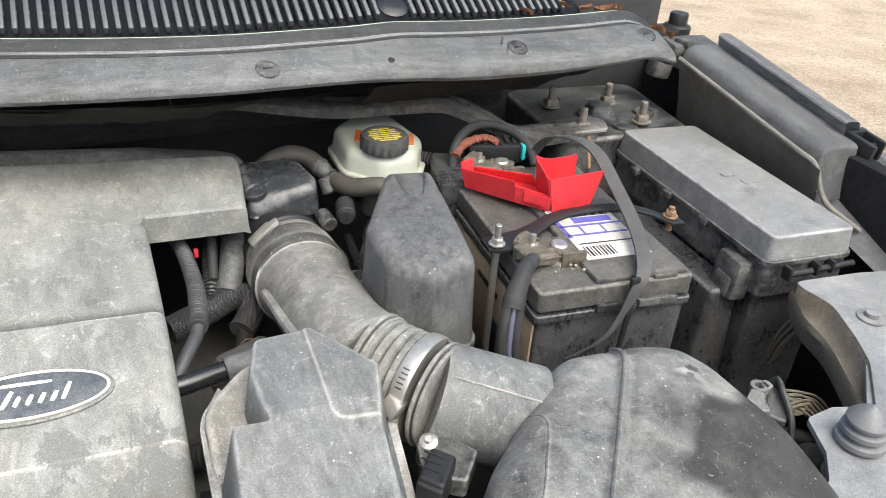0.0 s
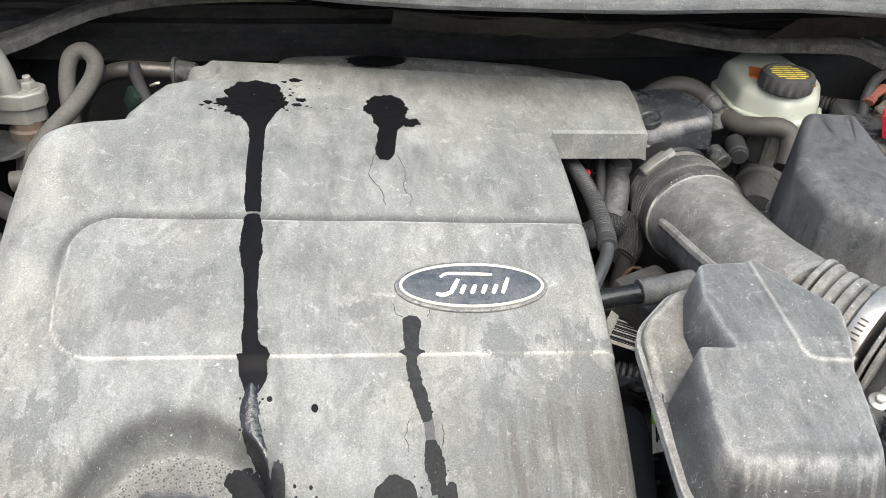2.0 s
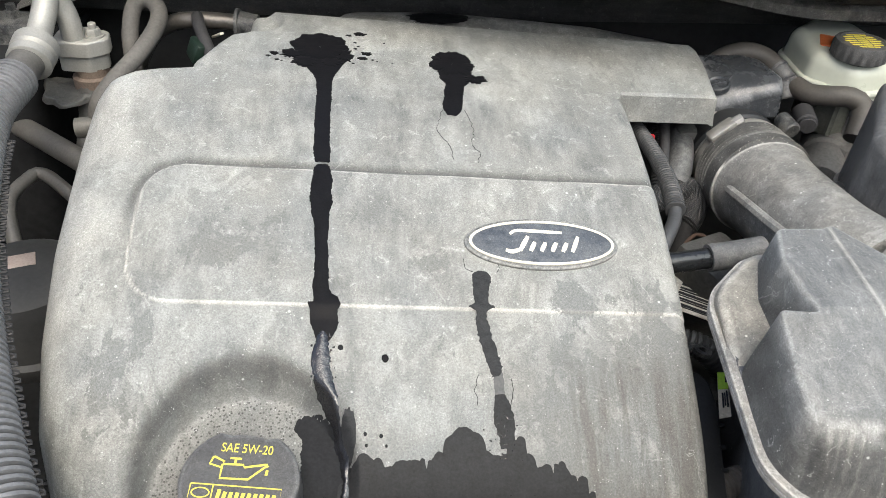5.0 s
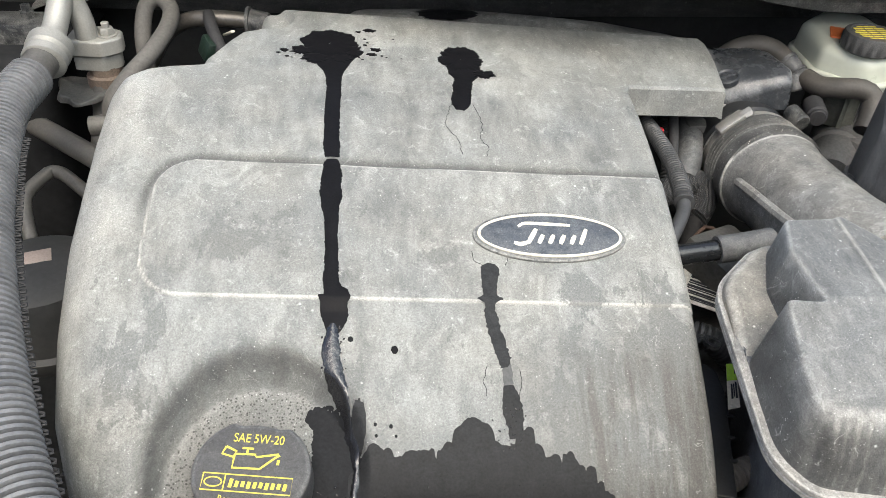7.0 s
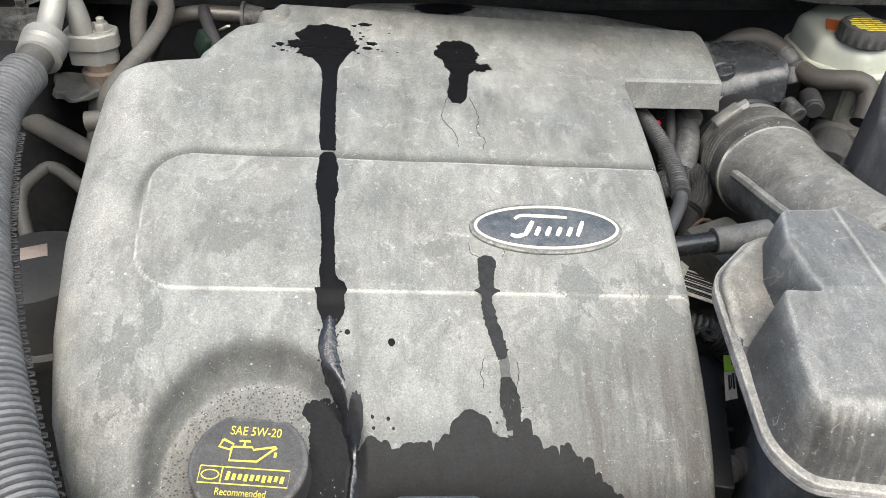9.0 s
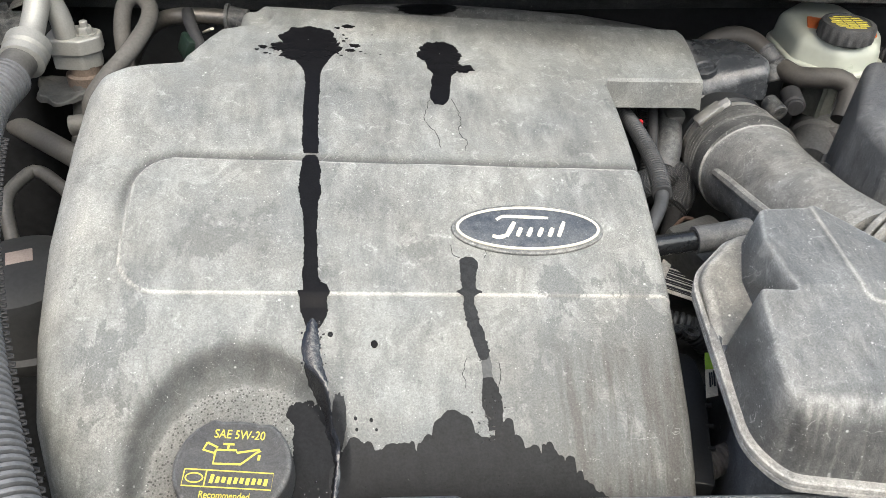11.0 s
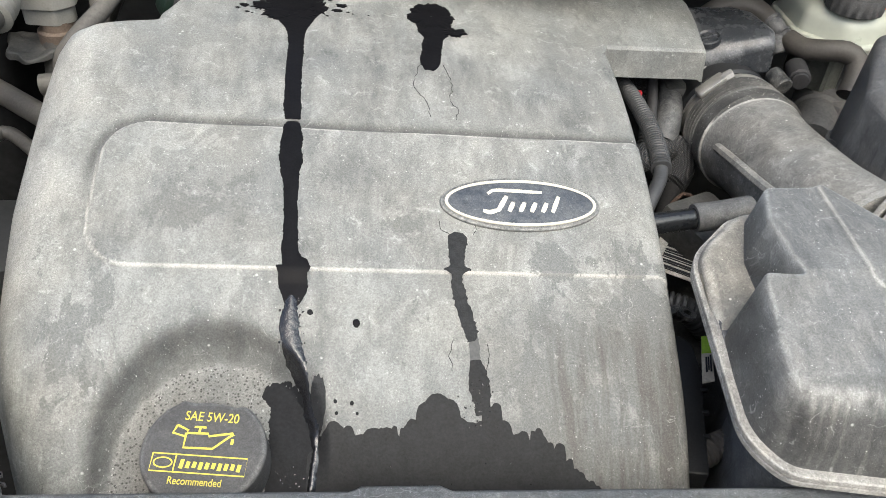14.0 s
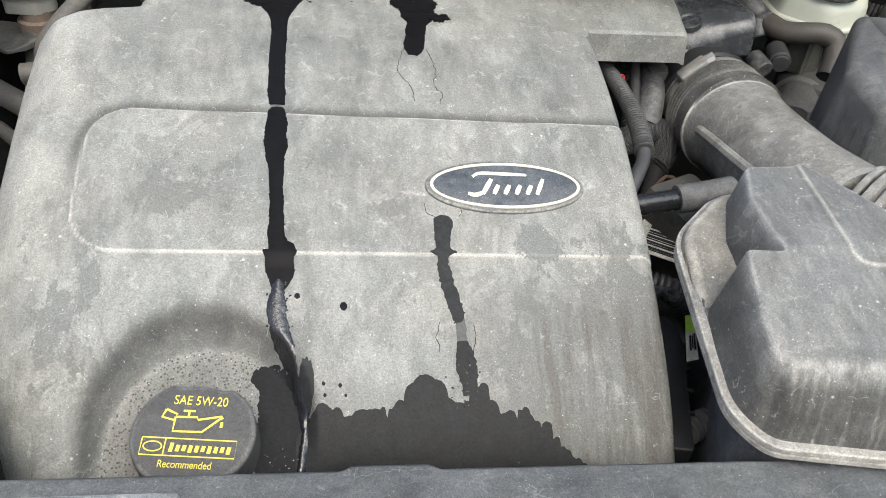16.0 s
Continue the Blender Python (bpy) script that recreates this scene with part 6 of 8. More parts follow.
# ---- battery ----
def battery():
    yaw = -4.0
    car = thing("car_battery", (0.511, 0.645, 0.69), "black car battery with a tan side label and corroded terminals", "battery")
    M = pose(0.522, 0.647, 0.69, 0, 0, yaw)

    def put(name, bm, mat, parent=None, label=""):
        bmesh.ops.transform(bm, matrix=M, verts=bm.verts[:])
        return part(name, bm, mat, parent or car, label)

    W, Dp, H = 0.195, 0.302, 0.190
    bm = B()
    slab(bm, rounded([(-W / 2 + 0.005, -Dp / 2 + 0.004), (W / 2 - 0.005, -Dp / 2 + 0.004), (W / 2 - 0.005, Dp / 2 - 0.004), (-W / 2 + 0.005, Dp / 2 - 0.004)], 0.006), 0.0, 0.155, 0.002)
    put("case", bm, CASE)
    bm = B()
    slab(bm, rounded([(-W / 2, -Dp / 2), (W / 2, -Dp / 2), (W / 2, Dp / 2), (-W / 2, Dp / 2)], 0.008), 0.150, 0.158, 0.002)
    put("rim", bm, CASE)
    bm = B()
    slab(bm, rounded([(-W / 2 + 0.006, -Dp / 2 + 0.006), (W / 2 - 0.006, -Dp / 2 + 0.006), (W / 2 - 0.006, Dp / 2 - 0.006), (-W / 2 + 0.006, Dp / 2 - 0.006)], 0.006), 0.155, 0.166, 0.001)
    put("neck", bm, BLACK)
    bm = B()
    slab(bm, rounded([(-W / 2 + 0.002, -Dp / 2 + 0.002), (W / 2 - 0.002, -Dp / 2 + 0.002), (W / 2 - 0.002, Dp / 2 - 0.002), (-W / 2 + 0.002, Dp / 2 - 0.002)], 0.008), 0.163, 0.187, 0.004)
    lid = put("lid", bm, LIDDUST, None, "dusty black battery lid with raised edges")
    bm = B()
    block(bm, (0.03, -0.02, 0.1895), (0.115, 0.25, 0.008), 0.003)
    block(bm, (0.058, -0.143, 0.1885), (0.03, 0.012, 0.006), 0.002)
    put("vent_cover", bm, LIDDUST, lid)
    for x0, x1 in ((-0.026, 0.022), (0.026, 0.075)):
        bm = B()
        block(bm, ((x0 + x1) / 2, -Dp / 2 + 0.001, 0.16), (x1 - x0, 0.010, 0.010), 0.002)
        put("grip_lug", bm, DARK, lid)
    bm = B()
    block(bm, (-W / 2 + 0.0035, -0.005, 0.078), (0.003, 0.275, 0.128), 0.001)
    side = put("side_label", bm, TAN, None, "tan printed side label")
    # marks on the label as plain bars
    for y, z, ly, lz, mt in ((0.115, 0.118, 0.036, 0.034, VIOLET), (0.117, 0.122, 0.018, 0.014, YELLOW), (-0.02, 0.118, 0.06, 0.006, BLACK), (-0.095, 0.122, 0.05, 0.006, BLACK), (-0.05, 0.06, 0.022, 0.052, BLACK), (-0.085, 0.06, 0.022, 0.052, BLACK), (-0.118, 0.05, 0.02, 0.04, BLACK)):
        bm = B()
        block(bm, (-W / 2 + 0.0012 if mt is not YELLOW else -W / 2 + 0.0006, y, z), (0.002, ly, lz), 0.0004)
        put("print_bar", bm, mt, side)
    # white and violet label on top
    bm = B()
    block(bm, (0.022, -0.05, 0.1942), (0.082, 0.115, 0.0012), 0.0004)
    lab = put("top_label", bm, PAPER, None, "white warning label with violet boxes")
    for x, y, lx, ly, mt in ((0.022, -0.034, 0.08, 0.003, VIOLET), (-0.016, -0.03, 0.005, 0.06, VIOLET), (0.022, -0.055, 0.08, 0.003, VIOLET), (0.006, -0.045, 0.002, 0.02, VIOLET), (0.034, -0.045, 0.002, 0.02, VIOLET), (0.03, -0.022, 0.05, 0.012, VIOLET),
                             (0.03, 0.003, 0.055, 0.001, BLACK), (0.03, -0.012, 0.055, 0.001, BLACK), (0.022, -0.075, 0.07, 0.0015, BLACK)):
        bm = B()
        block(bm, (x, y, 0.1951), (lx, ly, 0.0006), 0)
        put("print_bar", bm, mt, lab)
    for k in range(9):
        bm = B()
        block(bm, (-0.012 + 0.0042 * k, -0.092, 0.1951), (0.0011 + 0.0011 * (k % 2), 0.02, 0.0006), 0)
        put("print_bar", bm, BLACK, lab)
    for k in range(10):
        bm = B()
        lathe(bm, [(0.0032, 0), (0.0032, 0.0003), (0.0024, 0.0004)], (0.006 + (k % 5) * 0.011, -0.001 - (k // 5) * 0.008, 0.1949), (0, 0, 1), 12)
        put("print_dot", bm, BLACK, lab)

    def terminal(at, label):
        t = None
        bm = B()
        lathe(bm, [(0.021, 0), (0.020, 0.006), (0.0105, 0.007), (0.0098, 0.018), (0.008, 0.020)], at, (0, 0, 1), 22)
        t = put("terminal_post", bm, STEEL, None, label)
        bm = B()
        block(bm, (at[0] - 0.018, at[1] - 0.002, at[2] + 0.010), (0.066, 0.034, 0.014), 0.003, (0, 6, 14))
        block(bm, (at[0] - 0.034, at[1] + 0.016, at[2] + 0.014), (0.03, 0.022, 0.016), 0.004, (10, 0, 40))
        lathe(bm, [(0.017, 0.003), (0.017, 0.016), (0.015, 0.017)], at, (0, 0, 1), 20)
        bmesh.ops.subdivide_edges(bm, edges=bm.edges[:], cuts=3, use_grid_fill=True)
        for v in bm.verts:
            v.co += 0.0024 * noise.noise_vector(v.co * 140) + 0.0014 * noise.noise_vector(v.co * 420)
        put("clamp", bm, CRUST, t, "corroded terminal clamp")
        bm = B()
        q = (at[0] - 0.030, at[1] + 0.006, at[2] + 0.012)
        lathe(bm, [(0.007, 0), (0.007, 0.007), (0.0035, 0.008), (0.0035, 0.018)], q, (0, 0, 1), 6)
        put("clamp_bolt", bm, STEEL, t)
        bm = B()
        block(bm, (at[0] + 0.010, at[1] - 0.018, at[2] + 0.008), (0.03, 0.006, 0.018), 0.001)
        put("clamp_jaw", bm, CRUST, t)
        return t

    terminal((-0.045, -0.085, 0.187), "corroded negative battery post")
    terminal((-0.024, 0.134, 0.187), "corroded positive battery post")
    bm = B()
    for k in range(190):
        a, r = random.uniform(0, 6.28), random.uniform(0.008, 0.04)
        s = random.uniform(0.0005, 0.0024)
        cy = 0.134 if k < 100 else -0.085
        bmesh.ops.create_icosphere(bm, subdivisions=1, radius=s, matrix=pose(-0.045 + 1.3 * r * math.cos(a), cy + r * math.sin(a), 0.1885 + random.uniform(0, 0.004)))
    tagged(put("corrosion", bm, CRUMB, None, "pale crumbs of corrosion round the posts"), kind="stuff")


battery()


def battery_wiring():
    car = thing("positive_terminal_block", (0.47, 0.80, 0.88), "black terminal block with corroded copper cable and teal clips", "terminal block")
    bm = B()
    block(bm, (0.442, 0.802, 0.870), (0.042, 0.085, 0.036), 0.004, (0, 0, -14))
    block(bm, (0.430, 0.770, 0.858), (0.03, 0.03, 0.05), 0.004, (0, 0, -14))
    part("tray", bm, CASE, car)
    bm = B()
    block(bm, (0.517, 0.824, 0.893), (0.078, 0.034, 0.026), 0.003, (0, 0, -14))
    blk = part("block", bm, BLACK, car)
    for k in range(6):
        bm = B()
        block(bm, (0.492 + 0.010 * k, 0.8315 - 0.0025 * k, 0.907), (0.005, 0.026, 0.004), 0.001, (0, 0, -14))
        part("contact_rib", bm, BLACK, blk)
    bm = B()
    tube(bm, [(0.446, 0.800, 0.902), (0.460, 0.812, 0.9085), (0.482, 0.822, 0.912), (0.504, 0.823, 0.9125), (0.516, 0.812, 0.908)], lambda t, s: 0.0068 + 0.0022 * noise.noise(Vector((s * 420, 0, 0))), 14, 0.001, flat=0.55)
    for v in bm.verts:
        v.co += 0.0012 * noise.noise_vector(v.co * 400)
    part("copper_strap", bm, COPPER, car, "corroded reddish copper braid")
    for x, y, z, s in ((0.557, 0.824, 0.906, 0.014), (0.548, 0.800, 0.898, 0.020)):
        bm = B()
        block(bm, (x, y, z), (0.005, 0.016, s), 0.001, (0, 0, -14))
        part("teal_clip", bm, TEAL, car)
    hose("battery_cable", [(0.444, 0.800, 0.885), (0.452, 0.814, 0.908), (0.482, 0.845, 0.916), (0.516, 0.858, 0.917), (0.543, 0.835, 0.915), (0.556, 0.800, 0.905), (0.558, 0.78, 0.885)], 0.0062, RUBBER, "dusty grey braided cable arching over the battery", "cable")
    hose("battery_cable", [(0.40, 0.91, 0.86), (0.42, 0.88, 0.868), (0.44, 0.86, 0.87), (0.46, 0.85, 0.87)], 0.010, RUBBER, "black corrugated cable behind the battery", "cable", ribs=0.005)
    # earth cable: dropping from the front post
    car = thing("earth_cable", (0.41, 0.50, 0.78), "pair of grey and blue-striped earth cables from the battery post", "cable")
    for k, dx in enumerate((-0.006, 0.003, 0.010)):
        bm = B()
        tube(bm, [(0.420 + dx * 0.4, 0.540, 0.893), (0.400 + dx * 0.6, 0.522, 0.889), (0.385 + dx * 0.8, 0.504, 0.875), (0.377 + dx, 0.494, 0.852), (0.375 + dx, 0.489, 0.823), (0.380 + dx, 0.487, 0.797), (0.386 + dx, 0.485, 0.70)], (0.0056, 0.0034, 0.0056)[k], 10)
        part("strand", bm, (RUBBER, VIOLET_GREY, RUBBER)[k], car)
    bm = B()
    tube(bm, [(0.430, 0.548, 0.893), (0.412, 0.534, 0.892), (0.398, 0.518, 0.887), (0.388, 0.508, 0.878), (0.383, 0.502, 0.868)], lambda t, s: 0.0075 + 0.0045 * t + 0.0003 * math.sin(s * 500), 16, 0.002)
    part("sleeve", bm, RUBBER, car, "black heat-shrunk sleeve")


VIOLET_GREY = plain("blue_grey_cable", (0.10, 0.105, 0.15), 0.5)
battery_wiring()


def red_cover():
    car = thing("terminal_cover", (0.50, 0.70, 0.885), "bright red plastic battery terminal cover lying loose", "terminal cover")

    def plate(pts, th, name="wall"):
        bm = B()
        f = bm.faces.new([bm.verts.new(p) for p in pts])
        f.normal_update()
        nrm = f.normal.copy()
        g = bmesh.ops.extrude_face_region(bm, geom=[f])
        bmesh.ops.translate(bm, vec=nrm * th, verts=[v for v in g["geom"] if isinstance(v, bmesh.types.BMVert)])
        bmesh.ops.bevel(bm, geom=bm.edges[:], offset=0.0007, segments=2, affect="EDGES")
        part(name, bm, RED, car)

    # skirt walls round an open tray, with a taller box at one end
    plate([(0.440, 0.742, 0.890), (0.482, 0.682, 0.890), (0.515, 0.662, 0.888), (0.570, 0.660, 0.889), (0.584, 0.70, 0.891), (0.522, 0.705, 0.892), (0.455, 0.760, 0.892)], 0.002, "floor_plate")
    plate([(0.436, 0.740, 0.886), (0.474, 0.680, 0.890), (0.470, 0.676, 0.921), (0.429, 0.745, 0.912)], 0.002)
    plate([(0.474, 0.680, 0.890), (0.512, 0.655, 0.884), (0.505, 0.655, 0.908), (0.470, 0.676, 0.915)], 0.002)
    plate([(0.512, 0.653, 0.882), (0.568, 0.655, 0.888), (0.578, 0.652, 0.934), (0.500, 0.650, 0.931)], 0.002, "front_wall")
    plate([(0.512, 0.655, 0.886), (0.502, 0.653, 0.931), (0.510, 0.700, 0.938), (0.520, 0.705, 0.893)], 0.002, "side_wall")
    plate([(0.520, 0.706, 0.893), (0.510, 0.702, 0.939), (0.519, 0.702, 0.934), (0.534, 0.704, 0.930), (0.572, 0.704, 0.932), (0.574, 0.704, 0.892)], 0.002, "back_wall")
    plate([(0.436, 0.741, 0.888), (0.429, 0.745, 0.919), (0.449, 0.750, 0.920), (0.453, 0.752, 0.890)], 0.002)
    plate([(0.455, 0.762, 0.892), (0.449, 0.758, 0.905), (0.508, 0.702, 0.912), (0.521, 0.706, 0.893)], 0.002, "back_wall")
    plate([(0.480, 0.669, 0.896), (0.506, 0.648, 0.893), (0.506, 0.648, 0.907), (0.480, 0.669, 0.910)], 0.002, "tab")


red_cover()


def hold_down():
    car = thing("battery_clamp", (0.50, 0.62, 0.70), "black battery hold-down bar with threaded rods and a strap", "battery clamp")
    bm = B()
    rows = []
    for x, y, z, w in ((0.393, 0.594, 0.890, 0.014), (0.402, 0.594, 0.890, 0.020), (0.42, 0.595, 0.8895, 0.022), (0.445, 0.602, 0.889, 0.019), (0.470, 0.616, 0.889, 0.014), (0.495, 0.631, 0.889, 0.012), (0.521, 0.639, 0.8895, 0.010), (0.564, 0.640, 0.890, 0.009), (0.607, 0.636, 0.889, 0.010), (0.632, 0.620, 0.886, 0.014), (0.65, 0.606, 0.881, 0.018), (0.667, 0.602, 0.880, 0.016)):
        w = w * 0.62
        rows.append([(x, y - w * 1.3, z - 0.003), (x, y - w * 1.3, z), (x, y - w, z + 0.0012), (x, y + w, z + 0.0012), (x, y + w * 1.3, z), (x, y + w * 1.3, z - 0.003), (x, y - w * 1.3, z - 0.003)])
    sheet(bm, rows)
    part("bar", bm, BLACK, car)
    for x, y, z in ((0.405, 0.588, 0.893), (0.655, 0.605, 0.884)):
        bm = bolt("rod", (x, y, z), (0, 0, 1), 0.0038, 0.024 if x < 0.5 else 0.013)
        cyl(bm, (x, y, z), (x + 0.002, y, 0.70 if x < 0.5 else z - 0.02), 0.0042, 0.0042, 10)
        part("rod", bm, STEEL if x < 0.5 else RUST, car, "threaded rod with nut")
    # strap looping over
    bm = B()
    pts = [(0.56, 0.80, 0.885), (0.57, 0.775, 0.925), (0.588, 0.74, 0.938), (0.598, 0.70, 0.934), (0.592, 0.64, 0.914), (0.574, 0.570, 0.900), (0.548, 0.515, 0.896), (0.530, 0.488, 0.886), (0.516, 0.483, 0.862), (0.507, 0.483, 0.841), (0.497, 0.483, 0.824), (0.482, 0.483, 0.813), (0.465, 0.483, 0.808), (0.453, 0.484, 0.802)]
    line = spline(pts, 0.006)
    rows = []
    for i, q in enumerate(line):
        w = 0.0052 + 0.0043 * min(1.0, max(0.0, (q[2] - 0.845) / 0.035))
        rows.append([(q[0] - w, q[1], q[2] - 0.001), (q[0] - w, q[1] - 0.0008, q[2] + 0.0012), (q[0], q[1] - 0.001, q[2] + 0.002), (q[0] + w, q[1] - 0.0008, q[2] + 0.0012), (q[0] + w, q[1], q[2] - 0.001)])
    sheet(bm, rows)
    bmesh.ops.solidify(bm, geom=bm.faces[:], thickness=0.0012)
    part("strap", bm, STRAP, car, "flat grey rubber strap")
    bm = B()
    block(bm, (0.5225, 0.4885, 0.834), (0.007, 0.003, 0.094), 0.001, (0, 4, 0))
    block(bm, (0.521, 0.487, 0.884), (0.012, 0.005, 0.012), 0.002)
    part("strap_tail", bm, BLACK, car, "narrow black tail of the strap")


hold_down()
hose("thin_rod", [(0.655, 0.79, 0.865), (0.657, 0.80, 0.885), (0.660, 0.81, 0.905)], 0.0028, RUST, "thin rusty rod standing behind the battery", "rod")


# ---- fuse box ----
def fuse_box():
    car = thing("fuse_box", (0.815, 0.69, 0.62), "black plastic fuse box with a dusty flat lid", "fuse box")
    line = rounded([(0.744, 0.518), (0.876, 0.510), (0.893, 0.858), (0.756, 0.868)], 0.013, 5)
    bm = B()
    slab(bm, line, 0.853, 0.885, 0.0035, 0.003, 5)
    lid = part("lid", bm, FUSE, car, "dusty black lid with a moulded mark")
    bm = B()
    slab(bm, inset(line, -0.003), 0.846, 0.853, 0.002, 0, 3)
    slab(bm, inset(line, 0.001), 0.800, 0.847, 0.001, 0, 2)
    part("body", bm, DARK, car)
    bm = B()
    slab(bm, rounded([(0.755, 0.53), (0.868, 0.522), (0.872, 0.845), (0.762, 0.85)], 0.008), 0.60, 0.80, 0.002)
    slab(bm, rounded([(0.695, 0.545), (0.76, 0.54), (0.765, 0.78), (0.70, 0.79)], 0.02), 0.60, 0.795, 0.006, 0.01)
    part("lower_tray", bm, CASE, car)
    for y in (0.56, 0.64, 0.72, 0.80):
        bm = B()
        block(bm, (0.748, y, 0.846), (0.012, 0.016, 0.010), 0.002)
        part("side_clip", bm, DARK, car)
    bm = B()
    block(bm, (0.738, 0.56, 0.812), (0.026, 0.046, 0.055), 0.005, (0, 4, -4))
    block(bm, (0.728, 0.56, 0.80), (0.014, 0.030, 0.03), 0.004, (0, 4, -4))
    part("latch", bm, DARK, car)
    for x in (0.79, 0.835, 0.86):
        bm = B()
        cyl(bm, (x - 0.02, 0.506, 0.838), (x + 0.018, 0.504, 0.838), 0.0045, 0.0045, 10, 0.001)
        block(bm, (x - 0.021, 0.506, 0.840), (0.006, 0.014, 0.018), 0.002)
        part("hinge", bm, BLACK, car)
    for x, y, sx, sy in ((0.812, 0.685, 0.018, 0.010), (0.83, 0.66, 0.024, 0.012)):
        bm = B()
        block(bm, (x, y, 0.8855), (sx, sy, 0.0012), 0.0005)
        part("moulded_mark", bm, FUSE, lid)


fuse_box()


# ---- strut tower, brace, wing ----
def strut_tower():
    car = thing("strut_tower", (0.78, 0.95, 0.66), "dark dusty strut tower plate with studs", "strut tower")
    line = rounded([(0.66, 0.875), (0.90, 0.865), (0.93, 1.09), (0.67, 1.10)], 0.03)
    bm = B()
    slab(bm, line, 0.66, lambda x, y: 0.872 + 0.004 * noise.noise(Vector((x * 20, y * 20, 0))), 0.008, 0.0)
    part("plate", bm, DARK, car)
    bm = B()
    lathe(bm, [(0.034, -0.004), (0.034, 0.004), (0.026, 0.006), (0.023, 0.014), (0.018, 0.020), (0.006, 0.0225)], (0.768, 0.948, 0.875), (0, 0, 1), 30)
    part("dome_cap", bm, DARK, car, "dusty black domed cap")
    for x, y in ((0.709, 0.999), (0.706, 0.897), (0.813, 0.991), (0.822, 0.903)):
        bm = bolt("stud", (x, y, 0.878), (-0.02, 0, 1), 0.0062, 0.034)
        part("stud", bm, RUST_ZINC, car, "rusty threaded stud with nut")
    for x, y, r in ((0.79, 0.90, 0.02), (0.73, 1.03, 0.016), (0.86, 0.95, 0.018)):
        bm = B()
        lathe(bm, [(r, -0.003), (r, 0.001), (r * 0.85, 0.002), (r * 0.8, 0.0), (r * 0.3, 0.0)], (x, y, 0.874), (0, 0, 1), 24)
        part("plate_dimple", bm, DARK, car)


RUST_ZINC = plain("rusty_zinc", (0.25, 0.225, 0.19), 0.6, 0.4, 0.45, 130)
strut_tower()


def brace():
    bm = B()
    pts = [(-0.66, 1.0, 0.885), (-0.61, 1.0, 0.903), (-0.564, 1.0, 0.919), (-0.519, 0.998, 0.938), (-0.42, 0.985, 0.970), (-0.2, 0.96, 0.988), (0.1, 0.94, 0.972), (0.30, 0.917, 0.947), (0.40, 0.915, 0.945), (0.47, 0.905, 0.945), (0.515, 0.885, 0.93), (0.56, 0.872, 0.907), (0.60, 0.878, 0.893), (0.66, 0.888, 0.890), (0.715, 0.898, 0.886)]
    line = spline(pts, 0.012)
    rows = []
    for i, q in enumerate(line):
        t = line[min(i + 1, len(line) - 1)] - line[max(i - 1, 0)]
        t = t / np.linalg.norm(t)
        s = np.array((-t[1], t[0], 0)) / math.hypot(t[0], t[1])
        w, h = 0.026 + 0.010 * step01((-0.35 - q[0]) / 0.15), 0.016
        rows.append([tuple(q + s * a + np.array((0, 0, b))) for a, b in ((-w, -h), (-w, -0.004), (-w * 0.8, 0), (-w * 0.35, 0.001), (-w * 0.15, -0.005), (w * 0.15, -0.005), (w * 0.35, 0.001), (w * 0.8, 0), (w, -0.004), (w, -h))])
    sheet(bm, rows)
    bmesh.ops.solidify(bm, geom=bm.faces[:], thickness=0.003)
    car = thing("strut_brace", (0.1, 0.95, 0.87), "dusty black pressed steel brace bolted to the strut tower", "strut brace")
    part("bar", bm, BRACE, car)
    bm = B()
    slab(bm, rounded([(0.63, 0.865), (0.735, 0.868), (0.748, 0.90), (0.735, 0.925), (0.64, 0.915)], 0.014), 0.8825, 0.8875, 0.0015, 0, 3)
    part("end_plate", bm, BRACE, car)


brace()


